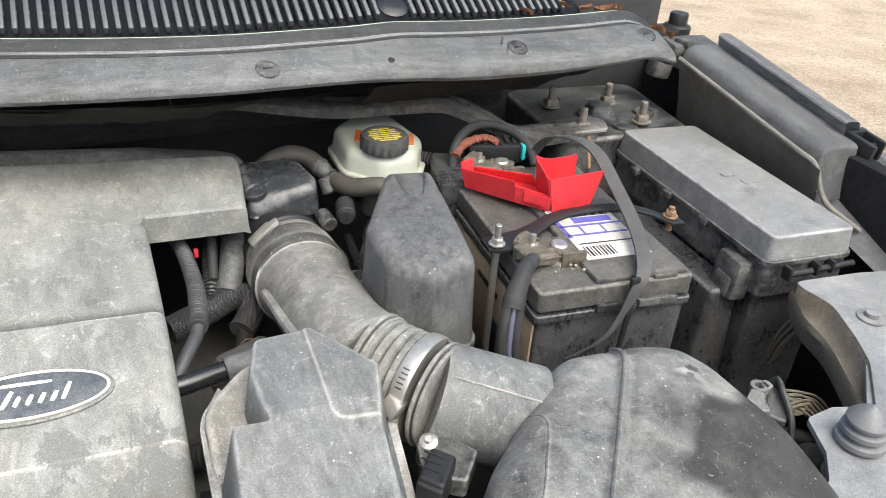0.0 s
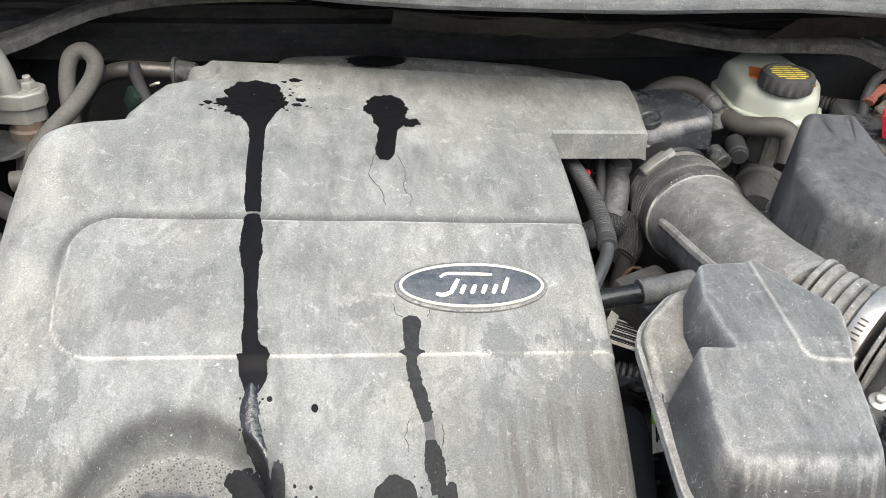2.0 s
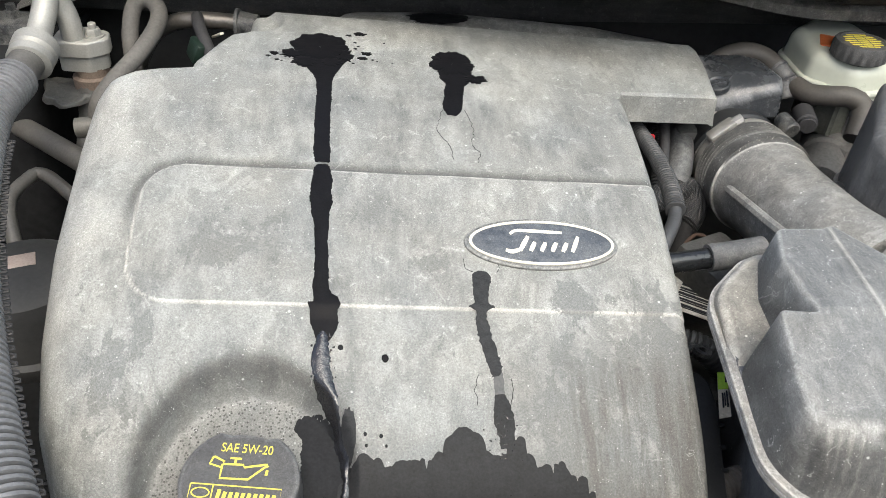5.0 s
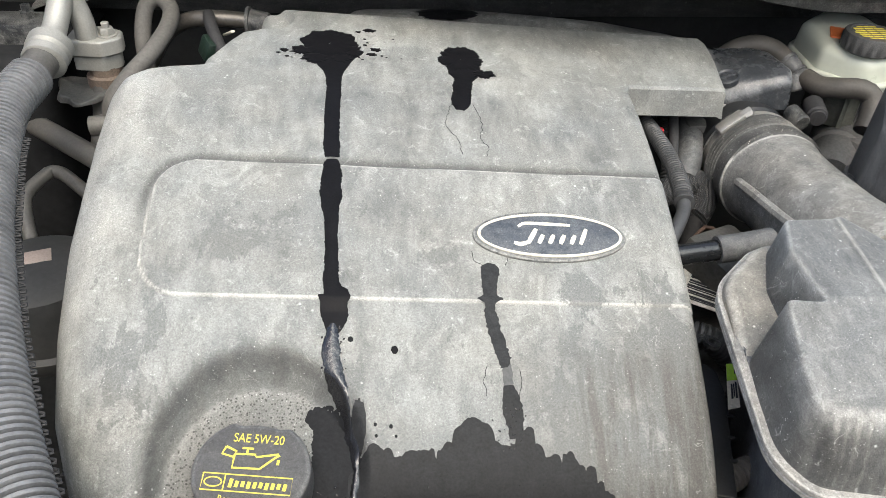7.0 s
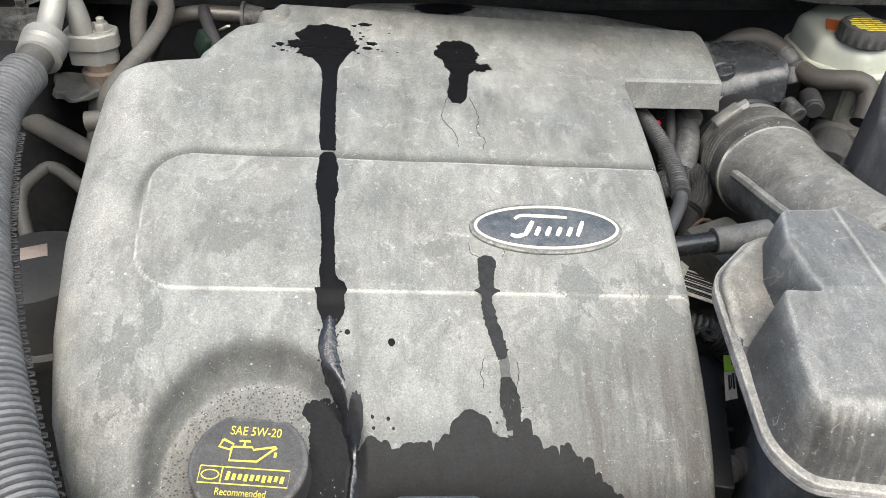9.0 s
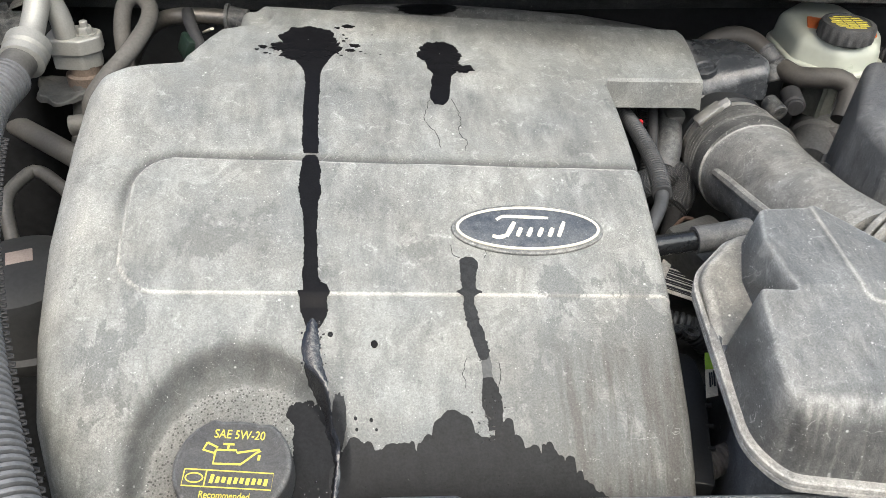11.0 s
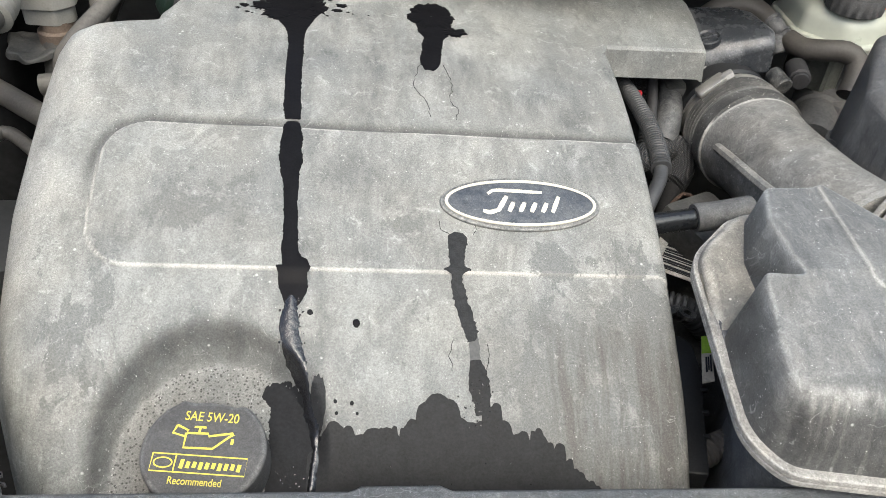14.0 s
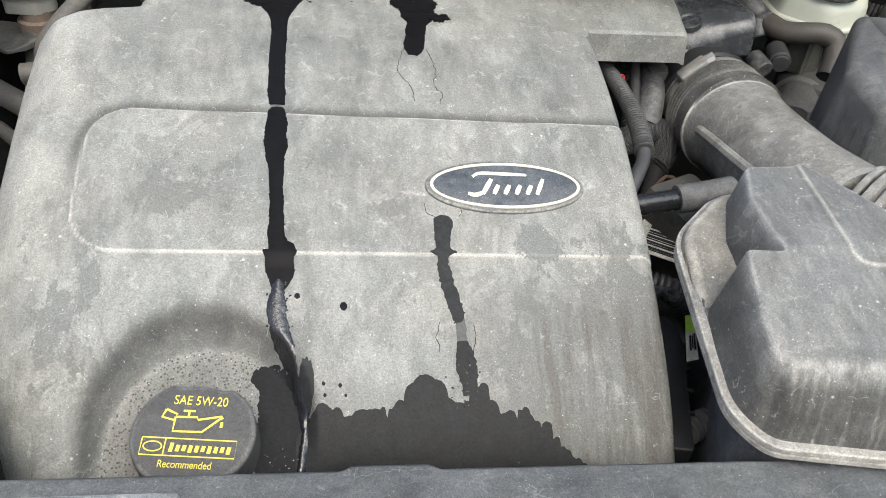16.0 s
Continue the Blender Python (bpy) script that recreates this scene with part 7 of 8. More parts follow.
def wing_edge():
    car = thing("wing_trim", (0.93, 0.72, 0.80), "long grey plastic trim along the edge of the wing", "wing trim")

    def strip(ys, prof, name, mat, label=""):
        bm = B()
        sheet(bm, [[(x + dx(y), y, z + dz(y)) for x, z in prof] for y in ys])
        bmesh.ops.solidify(bm, geom=bm.faces[:], thickness=0.003)
        part(name, bm, mat, car, label)

    dx = lambda y: 0.0
    dz = lambda y: 0.15 * (y - 0.9)
    ys = list(np.arange(0.638, 0.951, 0.012))
    strip(ys, [(0.916, 0.9560), (0.9175, 0.9625), (0.9205, 0.9690), (0.9255, 0.9735), (0.933, 0.9755), (0.955, 0.9762), (0.975, 0.9755), (0.981, 0.9742), (0.9835, 0.9748)], "trim_panel", APRON)
    strip(list(np.arange(0.660, 0.951, 0.012)), [(0.9838, 0.9735), (0.9815, 0.985), (0.9795, 0.9905), (0.9815, 0.9935), (0.986, 0.9945), (1.002, 0.9935), (1.007, 0.990), (1.0105, 0.980), (1.012, 0.955)], "outer_rail", APRON, "raised rail along the wing")
    rail = [c for c in car.children if c.name.startswith("outer_rail")][0]
    # Paints the lit inner face of the rail paler.
    mark(rail, "edge", lambda X, Y, Z: 0.75 * np.exp(-((X - 0.981) / 0.0025) ** 2))
    strip(list(np.arange(0.618, 0.951, 0.012)), [(0.925, 0.855), (0.920, 0.89), (0.912, 0.925), (0.9070, 0.950), (0.9065, 0.9545)], "inner_face", INNER, "brown dusty inner face")
    # rolled bead along the inner edge, turning down at the front
    bm = B()
    tube(bm, [(0.9095, y, 0.9555 + dz(y)) for y in (0.948, 0.90, 0.85, 0.80, 0.75, 0.70, 0.66)] + [(0.9110, 0.637, 0.9155), (0.9150, 0.627, 0.902), (0.9200, 0.620, 0.882), (0.9260, 0.606, 0.864), (0.9370, 0.586, 0.853), (0.950, 0.56, 0.842)], 0.0042, 10)
    part("bead", bm, INNER, car, "dusty rolled edge")
    # end of the raised part, with a rounded top edge
    bm = B()
    xs = [0.916, 0.9175, 0.9205, 0.9255, 0.933, 0.955, 0.975, 0.983]
    zs = [0.9560, 0.9625, 0.9690, 0.9735, 0.9755, 0.9762, 0.9755, 0.9745]
    rows = [[(x, 0.638 - 0.006 * math.sin(q), z + dz(0.638) - 0.006 * (1 - math.cos(q))) for x, z in zip(xs, zs)] for q in np.linspace(0, math.pi / 2, 5)]
    rows += [[(x + 0.004 * t, 0.632 - 0.010 * t * t, (z + dz(0.638) - 0.006) * (1 - t) + 0.858 * t) for x, z in zip(xs, zs)] for t in (0.35, 0.7, 0.9, 1.0)]
    sheet(bm, rows)
    bmesh.ops.solidify(bm, geom=bm.faces[:], thickness=0.003)
    part("end_face", bm, APRON, car)
    # lower front part
    bm = B()
    ysf = list(np.arange(0.30, 0.665, 0.02))
    sheet(bm, [[(x + 0.15 * max(0, 0.62 - y) * (k < 2), y, z + 0.35 * (min(y, 0.64) - 0.64)) for k, (x, z) in enumerate(((0.925, 0.852), (0.935, 0.860), (0.965, 0.862), (1.0, 0.862), (1.03, 0.858)))] for y in ysf])
    bmesh.ops.solidify(bm, geom=bm.faces[:], thickness=0.003)
    part("front_trim", bm, APRON, car)
    bm = B()
    sheet(bm, [[(x, y, z + 0.15 * (y - 0.64)) for x, z in ((1.030, 0.83), (1.032, 0.872), (1.036, 0.878), (1.060, 0.882), (1.085, 0.880), (1.09, 0.886), (1.11, 0.884), (1.115, 0.86))] for y in np.arange(0.30, 0.70, 0.02)])
    bmesh.ops.solidify(bm, geom=bm.faces[:], thickness=0.003)
    part("front_rail", bm, APRON, car)
    # catch with an open jaw
    bm = B()
    block(bm, (0.990, 0.638, 0.925), (0.010, 0.050, 0.036), 0.003, (8, 0, 6))
    block(bm, (1.028, 0.650, 0.925), (0.008, 0.045, 0.030), 0.003, (8, 0, 6))
    block(bm, (1.008, 0.665, 0.934), (0.046, 0.012, 0.018), 0.003, (8, 0, 6))
    block(bm, (1.010, 0.640, 0.905), (0.040, 0.040, 0.010), 0.003, (8, 0, 6))
    cyl(bm, (0.992, 0.632, 0.928), (1.026, 0.640, 0.928), 0.004, 0.004, 10)
    part("catch", bm, BLACK, car, "black plastic catch")
    bm = B()
    block(bm, (0.893, 0.972, 0.948), (0.035, 0.030, 0.046), 0.006, (0, 12, 0))
    block(bm, (0.945, 0.975, 0.975), (0.09, 0.045, 0.020), 0.006, (8, 0, 0))
    block(bm, (0.925, 0.962, 0.985), (0.02, 0.03, 0.012), 0.003, (0, 0, 20))
    part("rear_end_piece", bm, DARK, car)


wing_edge()


def hinge_and_leaves():
    bm = B()
    lathe(bm, [(0.024, -0.05), (0.024, 0.0), (0.021, 0.003), (0.016, 0.004), (0.016, 0.02), (0.014, 0.023)], (0.95, 1.02, 0.995), (0, 0, 1), 22)
    block(bm, (0.915, 1.02, 0.985), (0.05, 0.05, 0.02), 0.005)
    solid("hood_hinge", bm, BLACK, "black hood hinge beside the cowl", "hinge")
    for k, (x, y, z, s) in enumerate(((0.855, 0.955, 1.005, 0.02), (0.875, 0.94, 1.0, 0.018), (0.84, 0.97, 1.01, 0.015), (0.73, 0.925, 1.055, 0.016), (0.70, 0.93, 1.055, 0.014), (0.76, 0.93, 1.05, 0.015), (0.585, 0.905, 1.058, 0.011), (0.66, 0.925, 1.06, 0.010))):
        bm = B()
        rows = []
        for i in range(7):
            t = i / 6
            w = s * 0.45 * math.sin(math.pi * (0.06 + 0.9 * t))
            rows.append([(s * (t - 0.5) * 2, w * j, 0.25 * s * math.sin(3 * t + k) + 0.35 * s * j * j) for j in (-1, -0.5, 0, 0.5, 1)])
        sheet(bm, rows)
        bmesh.ops.solidify(bm, geom=bm.faces[:], thickness=0.0006)
        bmesh.ops.transform(bm, matrix=pose(x, y, z, 15 * (k % 3 - 1), 12, 50 * k), verts=bm.verts[:])
        solid("dry_leaf", bm, LEAF, "curled dry brown leaf on the cowl", "leaf", "leaves on the cowl")


hinge_and_leaves()


# ---- front support and corner ----
def front_support():
    car = thing("radiator_support", (-0.1, 0.24, 0.70), "dusty grey plastic panel along the front of the bay", "front panel")

    def rim(x):
        return 0.290 - 0.0045 * (x + 0.2) * 3 + 0.004 * step01((x + 0.203) / 0.008) * step01((-0.136 - x) / 0.008)

    bm = B()
    xs = list(np.arange(-0.86, 0.30, 0.004))
    rows = []
    for x in xs:
        y = rim(x)
        z = 0.794
        rows.append([(x, y + 0.002, z - 0.05), (x, y + 0.001, z - 0.012), (x, y, z - 0.003), (x, y - 0.003, z), (x, y - 0.012, z + 0.001), (x, y - 0.06, z - 0.004), (x, y - 0.12, z - 0.012), (x, y - 0.2, z - 0.03), (x, y - 0.24, z - 0.10)])
    sheet(bm, rows)
    bmesh.ops.solidify(bm, geom=bm.faces[:], thickness=0.003)
    part("panel", bm, SUPPORT, car)
    bm = B()
    slab(bm, rounded([(-0.86, 0.17), (-0.305, 0.17), (-0.303, 0.276), (-0.86, 0.278)], 0.004), 0.78, lambda x, y: 0.7965 - 0.06 * max(0, 0.27 - y), 0.0012, 0, 3)
    part("overlap_panel", bm, SUPPORT, car)


front_support()


def corner():
    car = thing("headlamp_support", (0.72, 0.36, 0.66), "silver grey painted metal headlamp support with a cut-out", "metal bracket")
    bm = B()
    outer = [(0.765, 0.488), (0.86, 0.482), (0.93, 0.47), (0.93, 0.12), (0.50, 0.12), (0.47, 0.225), (0.53, 0.225), (0.565, 0.235), (0.588, 0.262), (0.604, 0.302), (0.640, 0.306), (0.676, 0.296), (0.729, 0.346), (0.747, 0.381), (0.768, 0.436), (0.764, 0.456)]
    line = rounded(outer[::-1], 0.008, 3)
    line = line if sum((a[0] * b[1] - b[0] * a[1]) for a, b in zip(line, line[1:] + line[:1])) > 0 else line[::-1]
    f = bm.faces.new([bm.verts.new((x, y, 0.83 + 0.05 * (y - 0.3))) for x, y in line])
    g = bmesh.ops.extrude_face_region(bm, geom=[f])
    bmesh.ops.translate(bm, vec=(0, 0, -0.006), verts=[v for v in g["geom"] if isinstance(v, bmesh.types.BMVert)])
    bmesh.ops.triangulate(bm, faces=[q for q in bm.faces if len(q.verts) > 4])
    part("plate", bm, PAINT, car)
    bm = B()
    rim = spline([(0.754, 0.480, 0.836), (0.727, 0.432, 0.834), (0.715, 0.382, 0.832), (0.682, 0.314, 0.829), (0.672, 0.291, 0.829)], 0.01)
    inner = [np.array((lerp(q[1], [0.29, 0.346, 0.381, 0.436, 0.456, 0.48], [0.676, 0.729, 0.747, 0.768, 0.764, 0.756]), q[1] - 0.004, 0.834 + 0.05 * (q[1] - 0.3))) for q in rim]
    sheet(bm, [[tuple(a * (1 - t) + b * t - np.array((0, 0, 0.020 * math.sin(math.pi * t) ** 0.7))) for t in np.linspace(0, 1, 7)] for a, b in zip(rim, inner)])
    sheet(bm, [[tuple(a), tuple(a + np.array((-0.003, 0, -0.006 + 0.003 * noise.noise(Vector(a) * 60)))), tuple(a + np.array((0.002, 0, -0.03)))] for a in rim])
    bmesh.ops.solidify(bm, geom=bm.faces[:], thickness=0.002)
    part("flange", bm, SOIL, car, "brown dusty folded flange")
    bm = B()
    lathe(bm, [(0.016, 0), (0.016, 0.002), (0.013, 0.003), (0.008, 0.003), (0.008, 0.008), (0.006, 0.009)], (0.80, 0.405, 0.8355), (0, 0, 1), 20)
    part("bolt", bm, PAINT, car)
    car = thing("rubber_buffer", (0.628, 0.262, 0.828), "grey stepped rubber hood buffer on the front corner", "rubber buffer")
    bm = B()
    lathe(bm, [(0.025, 0), (0.027, 0.003), (0.0265, 0.008), (0.020, 0.011), (0.0195, 0.013), (0.0245, 0.016), (0.024, 0.021), (0.018, 0.024), (0.0175, 0.026), (0.0225, 0.029), (0.0225, 0.032), (0.017, 0.039), (0.008, 0.047), (0.003, 0.050), (0.001, 0.0505)], (0.628, 0.262, 0.829), (0, 0, 1), 30)
    bmesh.ops.scale(bm, vec=(0.86, 0.86, 0.86), space=Matrix.Translation((-0.628, -0.262, -0.829)), verts=bm.verts[:])
    part("body", bm, BUFFER, car)


BUFFER = plain("grey_rubber", (0.14, 0.147, 0.152), 0.5, 0, 0.25, 40)
corner()


def plug_by_airbox():
    car = thing("wiring_connector", (0.655, 0.37, 0.68), "dusty grey multi-way wiring connector with tan wires", "connector")
    bm = B()
    slab(bm, rounded([(0.612, 0.358), (0.6270, 0.336), (0.662, 0.367), (0.655, 0.388), (0.638, 0.391)], 0.004), 0.752, 0.788, 0.003)
    for k in range(2):
        cyl(bm, (0.612 + 0.004 * k, 0.350 - 0.007 * k, 0.787 - 0.006 * k), (0.644 + 0.004 * k, 0.377 - 0.007 * k, 0.788 - 0.006 * k), 0.0035, 0.0035, 8)
    part("shell", bm, CONNGREY, car)
    # latch plate with an eye
    bm = B()
    slab(bm, rounded([(0.602, 0.372), (0.6035, 0.350), (0.611, 0.346), (0.619, 0.364), (0.626, 0.372), (0.618, 0.383)], 0.004), 0.790, 0.7985, 0.002)
    slab(bm, rounded([(0.632, 0.374), (0.645, 0.378), (0.6435, 0.390), (0.634, 0.388)], 0.004), 0.790, 0.7985, 0.002)
    lathe(bm, [(0.0052, 0.0), (0.0095, 0.0), (0.0100, 0.004), (0.0095, 0.0085), (0.0052, 0.0085), (0.0052, 0.0)], (0.6290, 0.3830, 0.790), (0, 0, 1), 24)
    part("latch", bm, LATCHGREY, car, "pale grey latch with an eye")
    bm = B()
    tube(bm, [(0.660, 0.392, 0.780), (0.661, 0.386, 0.792), (0.650, 0.367, 0.793), (0.640, 0.348, 0.791), (0.634, 0.336, 0.786), (0.633, 0.330, 0.770)], 0.0075, 10, 0.006, flat=0.45)
    part("locking_band", bm, CONNGREY, car)
    for k in range(18):
        bm = B()
        u, v = k / 17, (k * 7 % 18) / 17
        p = Vector((0.6640 - 0.018 * u, 0.3790 - 0.026 * u, 0.786 - 0.012 * v))
        q = Vector((0.705 - 0.030 * v, 0.362 - 0.012 * v, 0.775 - 0.008 * u))
        tube(bm, [p, p.lerp(q, 0.5) + Vector((0, 0, 0.004 * math.sin(k * 2.1) + 0.003)), q, q + Vector((0.020, -0.022, -0.028))], 0.0015, 6)
        part("wire", bm, WIRE, car)
    for k in range(7):
        bm = B()
        o = Vector((0.024 + 0.004 * (k % 3), 0.004 * (k // 3), 0.003 * k))
        tube(bm, [Vector((0.80, 0.50, 0.80)) + o, Vector((0.785, 0.49, 0.77)) + o, Vector((0.765, 0.495, 0.735)) + o, Vector((0.76, 0.50, 0.70)) + o], 0.0017, 6)
        part("wire", bm, WIRE, car)
    hose("wiring_loom", [(0.60, 0.29, 0.70), (0.62, 0.30, 0.735), (0.65, 0.32, 0.745), (0.68, 0.33, 0.73), (0.72, 0.34, 0.70)], 0.013, RUBBER, "black taped wiring loom below the connector", "cable")
    hose("wiring_loom", [(0.645, 0.375, 0.725), (0.667, 0.362, 0.735), (0.683, 0.350, 0.735), (0.70, 0.338, 0.72)], 0.009, RUBBER, "black cable sleeve under the connector", "cable")
    bm = B()
    slab(bm, rounded([(0.612, 0.292), (0.634, 0.281), (0.664, 0.312), (0.652, 0.326)], 0.004), 0.70, 0.738, 0.003)
    slab(bm, rounded([(0.640, 0.285), (0.662, 0.281), (0.682, 0.300), (0.668, 0.312)], 0.004), 0.70, 0.744, 0.003)
    solid("wiring_plug", bm, CONNGREY, "dusty grey wiring plug beside the air filter box", "connector")


CONNGREY = dusty("dusty_grey_connector", (0.04, 0.041, 0.042), (0.135, 0.134, 0.127), 0.45, 0.5, 40.0, 0.5, 0.0002)
LATCHGREY = dusty("pale_grey_latch", (0.10, 0.101, 0.10), (0.22, 0.219, 0.21), 0.5, 0.5, 40.0, 0.4, 0.0002)
plug_by_airbox()


# ---- between cover and resonator ----
BRAID = braid_material()


RUSTDARK = plain("dark_rust", (0.07, 0.042, 0.03), 0.85, 0.1, 0.5, 120)


def gap_things():
    bm = B()
    tube(bm, [(0.074, 0.83, 0.832), (0.0795, 0.805, 0.835), (0.0852, 0.7814, 0.836), (0.0902, 0.7367, 0.836), (0.0915, 0.6808, 0.836), (0.088, 0.6355, 0.836), (0.0838, 0.6071, 0.834)],
         lambda t, s: (0.0078 + 0.0020 * t) * (1.04 - (0.10 + 0.16 * step01((t - 0.45) / 0.2)) * max(0.0, math.cos(s / 0.0044 * 2 * math.pi)) ** 1.6), 18, 0.00055)
    solid("wiring_conduit", bm, GREYHOSE, "grey corrugated wiring conduit beside the cover", "conduit")
    hose("wiring_conduit", [(0.0846, 0.612, 0.8345), (0.080, 0.596, 0.832), (0.0683, 0.5744, 0.828), (0.050, 0.5465, 0.815)], 0.0068, GREYHOSE, "smooth grey cable out of the conduit", "cable")
    hose("braided_hose", [(0.06, 0.70, 0.77), (0.1059, 0.719, 0.775), (0.131, 0.731, 0.78), (0.1475, 0.736, 0.778), (0.1555, 0.729, 0.768), (0.1530, 0.717, 0.758), (0.1400, 0.700, 0.752)], 0.0160, BRAID, "grey braided sleeve curving below the intake tube", "hose")
    hose("small_cable", [(0.147, 0.707, 0.756), (0.143, 0.70, 0.73), (0.138, 0.69, 0.70)], 0.011, RUBBER, "black cable out of the braided sleeve", "cable")
    hose("black_pipe_joint", [(0.03, 0.535, 0.82), (0.07, 0.54, 0.822), (0.105, 0.548, 0.822)], 0.0100, GLOSS, "shiny black plastic pipe joint", "pipe")
    hose("pipe_connector", [(0.10, 0.547, 0.822), (0.125, 0.55, 0.824), (0.155, 0.556, 0.826)], 0.0132, PUMP, "dusty black pipe connector", "connector")
    bm = B()
    block(bm, (0.135, 0.60, 0.765), (0.07, 0.06, 0.05), 0.008, (10, 5, 30))
    solid("sensor_housing", bm, BLOCK, "grimy cast metal sensor housing", "engine part")
    bm = B()
    block(bm, (0.165, 0.80, 0.80), (0.05, 0.04, 0.06), 0.01)
    solid("thermostat_housing", bm, BLOCK, "grimy cast thermostat housing", "engine part")
    hose("coolant_pipe", [(0.160, 0.862, 0.826), (0.157, 0.838, 0.818), (0.149, 0.79, 0.812), (0.141, 0.757, 0.800), (0.132, 0.735, 0.785)], 0.0150, ELBOW, "grey dusty smooth coolant hose", "pipe")
    hose("wiring_conduit", [(0.130, 0.86, 0.82), (0.127, 0.82, 0.812), (0.121, 0.785, 0.806), (0.116, 0.75, 0.795), (0.112, 0.73, 0.78)], 0.009, SLEEVE, "dark ribbed wiring conduit behind the grey one", "conduit", ribs=0.0042)
    hose("small_cable", [(0.125, 0.80, 0.84), (0.122, 0.77, 0.82), (0.118, 0.745, 0.80)], 0.006, RUBBER, "black cable beside the throttle", "cable")
    bm = B()
    block(bm, (0.1035, 0.765, 0.828), (0.005, 0.007, 0.010), 0.001)
    solid("red_clip", bm, RED, "small red locking clip", "clip")
    bm = B()
    tube(bm, [(0.128, 0.66, 0.755), (0.14, 0.665, 0.765), (0.15, 0.655, 0.765), (0.145, 0.645, 0.75), (0.13, 0.65, 0.75)], 0.0022, 8)
    solid("spring_clip", bm, RUSTDARK, "rusty spring hose clip", "clip")
    car = thing("barcode_label", (0.105, 0.565, 0.752), "white barcode label on a dark part", "label")
    m = pose(0.113, 0.575, 0.760, 8, 0, -32)
    bm = B()
    block(bm, (0, 0, 0), (0.05, 0.07, 0.001), 0.0003)
    bmesh.ops.transform(bm, matrix=m, verts=bm.verts[:])
    part("paper", bm, PAPER, car)
    y = -0.030
    k = 0
    while y < 0.03:
        w = (0.0012, 0.0024, 0.0016, 0.003)[(k * 7) % 4]
        bm = B()
        block(bm, (0.003, y, 0.0007), (0.036, w, 0.0006), 0)
        bmesh.ops.transform(bm, matrix=m, verts=bm.verts[:])
        part("print_bar", bm, BLACK, car)
        y += w + (0.0016, 0.0022, 0.0012)[k % 3]
        k += 1
    car = thing("paper_tag", (0.095, 0.437, 0.755), "white and green printed paper tag", "label")
    c0, c1, c2, c3 = [Vector((x, y, z)) for x, y, z in ((0.0983, 0.4635, 0.755), (0.107, 0.4634, 0.755), (0.0940, 0.4130, 0.7545), (0.0827, 0.4106, 0.7545))]

    def tag_piece(name, u0, u1, v0, v1, up, mat):
        bm = B()
        at = lambda u, v, h: c0.lerp(c1, u).lerp(c3.lerp(c2, u), v) + Vector((0, 0, h))
        top = [bm.verts.new(at(u, v, up)) for u, v in ((u0, v0), (u0, v1), (u1, v1), (u1, v0))]
        low = [bm.verts.new(at(u, v, up - 0.0008)) for u, v in ((u0, v0), (u0, v1), (u1, v1), (u1, v0))]
        bm.faces.new(top)
        bm.faces.new(low[::-1])
        for k in range(4):
            bm.faces.new((top[k], low[k], low[(k + 1) % 4], top[(k + 1) % 4]))
        part(name, bm, mat, car)

    tag_piece("paper", 0, 1, 0, 1, 0.0, PAPER_DIRTY)
    tag_piece("green_band", 0, 1, 0, 0.38, 0.0008, GREEN)
    for u0, u1, v0, v1 in ((0.72, 0.9, 0.1, 0.24), (0.3, 0.45, 0.48, 0.80), (0.52, 0.62, 0.48, 0.76), (0.70, 0.84, 0.44, 0.80)):
        tag_piece("print_bar", u0, u1, v0, v1, 0.0014, BLACK)
    hose("corrugated_tube", [(0.03, 0.56, 0.70), (0.075, 0.545, 0.72), (0.11, 0.53, 0.725), (0.14, 0.52, 0.70)], 0.0125, GREYHOSE, "grey corrugated tube below the cover", "conduit", ribs=0.005)
    hose("corrugated_tube", [(0.04, 0.352, 0.72), (0.0679, 0.3608, 0.72), (0.0974, 0.3746, 0.72), (0.12, 0.385, 0.71)], 0.0115, HOSE, "brown dusty corrugated tube by the resonator", "conduit", ribs=0.0048)
    # flat plate with small teeth along one edge
    car = thing("cable_guide", (0.08, 0.42, 0.70), "black plastic cable guide plate with small teeth", "bracket")
    bm = B()
    slab(bm, rounded([(0.045, 0.34), (0.0700, 0.335), (0.0873, 0.405), (0.0975, 0.442), (0.0985, 0.474), (0.0915, 0.485), (0.06, 0.485)], [0.002, 0.004, 0.02, 0.02, 0.008, 0.01, 0.002], 5), 0.715, 0.735, 0.002)
    part("plate", bm, BLACK, car)
    for y in (0.372, 0.396, 0.420, 0.444):
        bm = B()
        x = lerp(y, [0.3495, 0.405, 0.442, 0.474], [0.0725, 0.0873, 0.0975, 0.0985])
        block(bm, (x + 0.001, y, 0.734), (0.006, 0.0035, 0.004), 0.001)
        part("tooth", bm, BLACK, car)
    bm = B()
    lathe(bm, [(0.004, 0.0), (0.009, 0.0), (0.009, 0.004), (0.004, 0.004), (0.004, 0.0)], (0.098, 0.500, 0.745), (0.2, 0.1, 1), 18)
    block(bm, (0.088, 0.508, 0.743), (0.018, 0.010, 0.006), 0.002, (0, 0, 20))
    solid("clip_eye", bm, DARK, "dusty black plastic clip with an eye", "clip")


PAPER_DIRTY = plain("dirty_paper", (0.5, 0.48, 0.40), 0.7, 0, 0.3, 90)
gap_things()


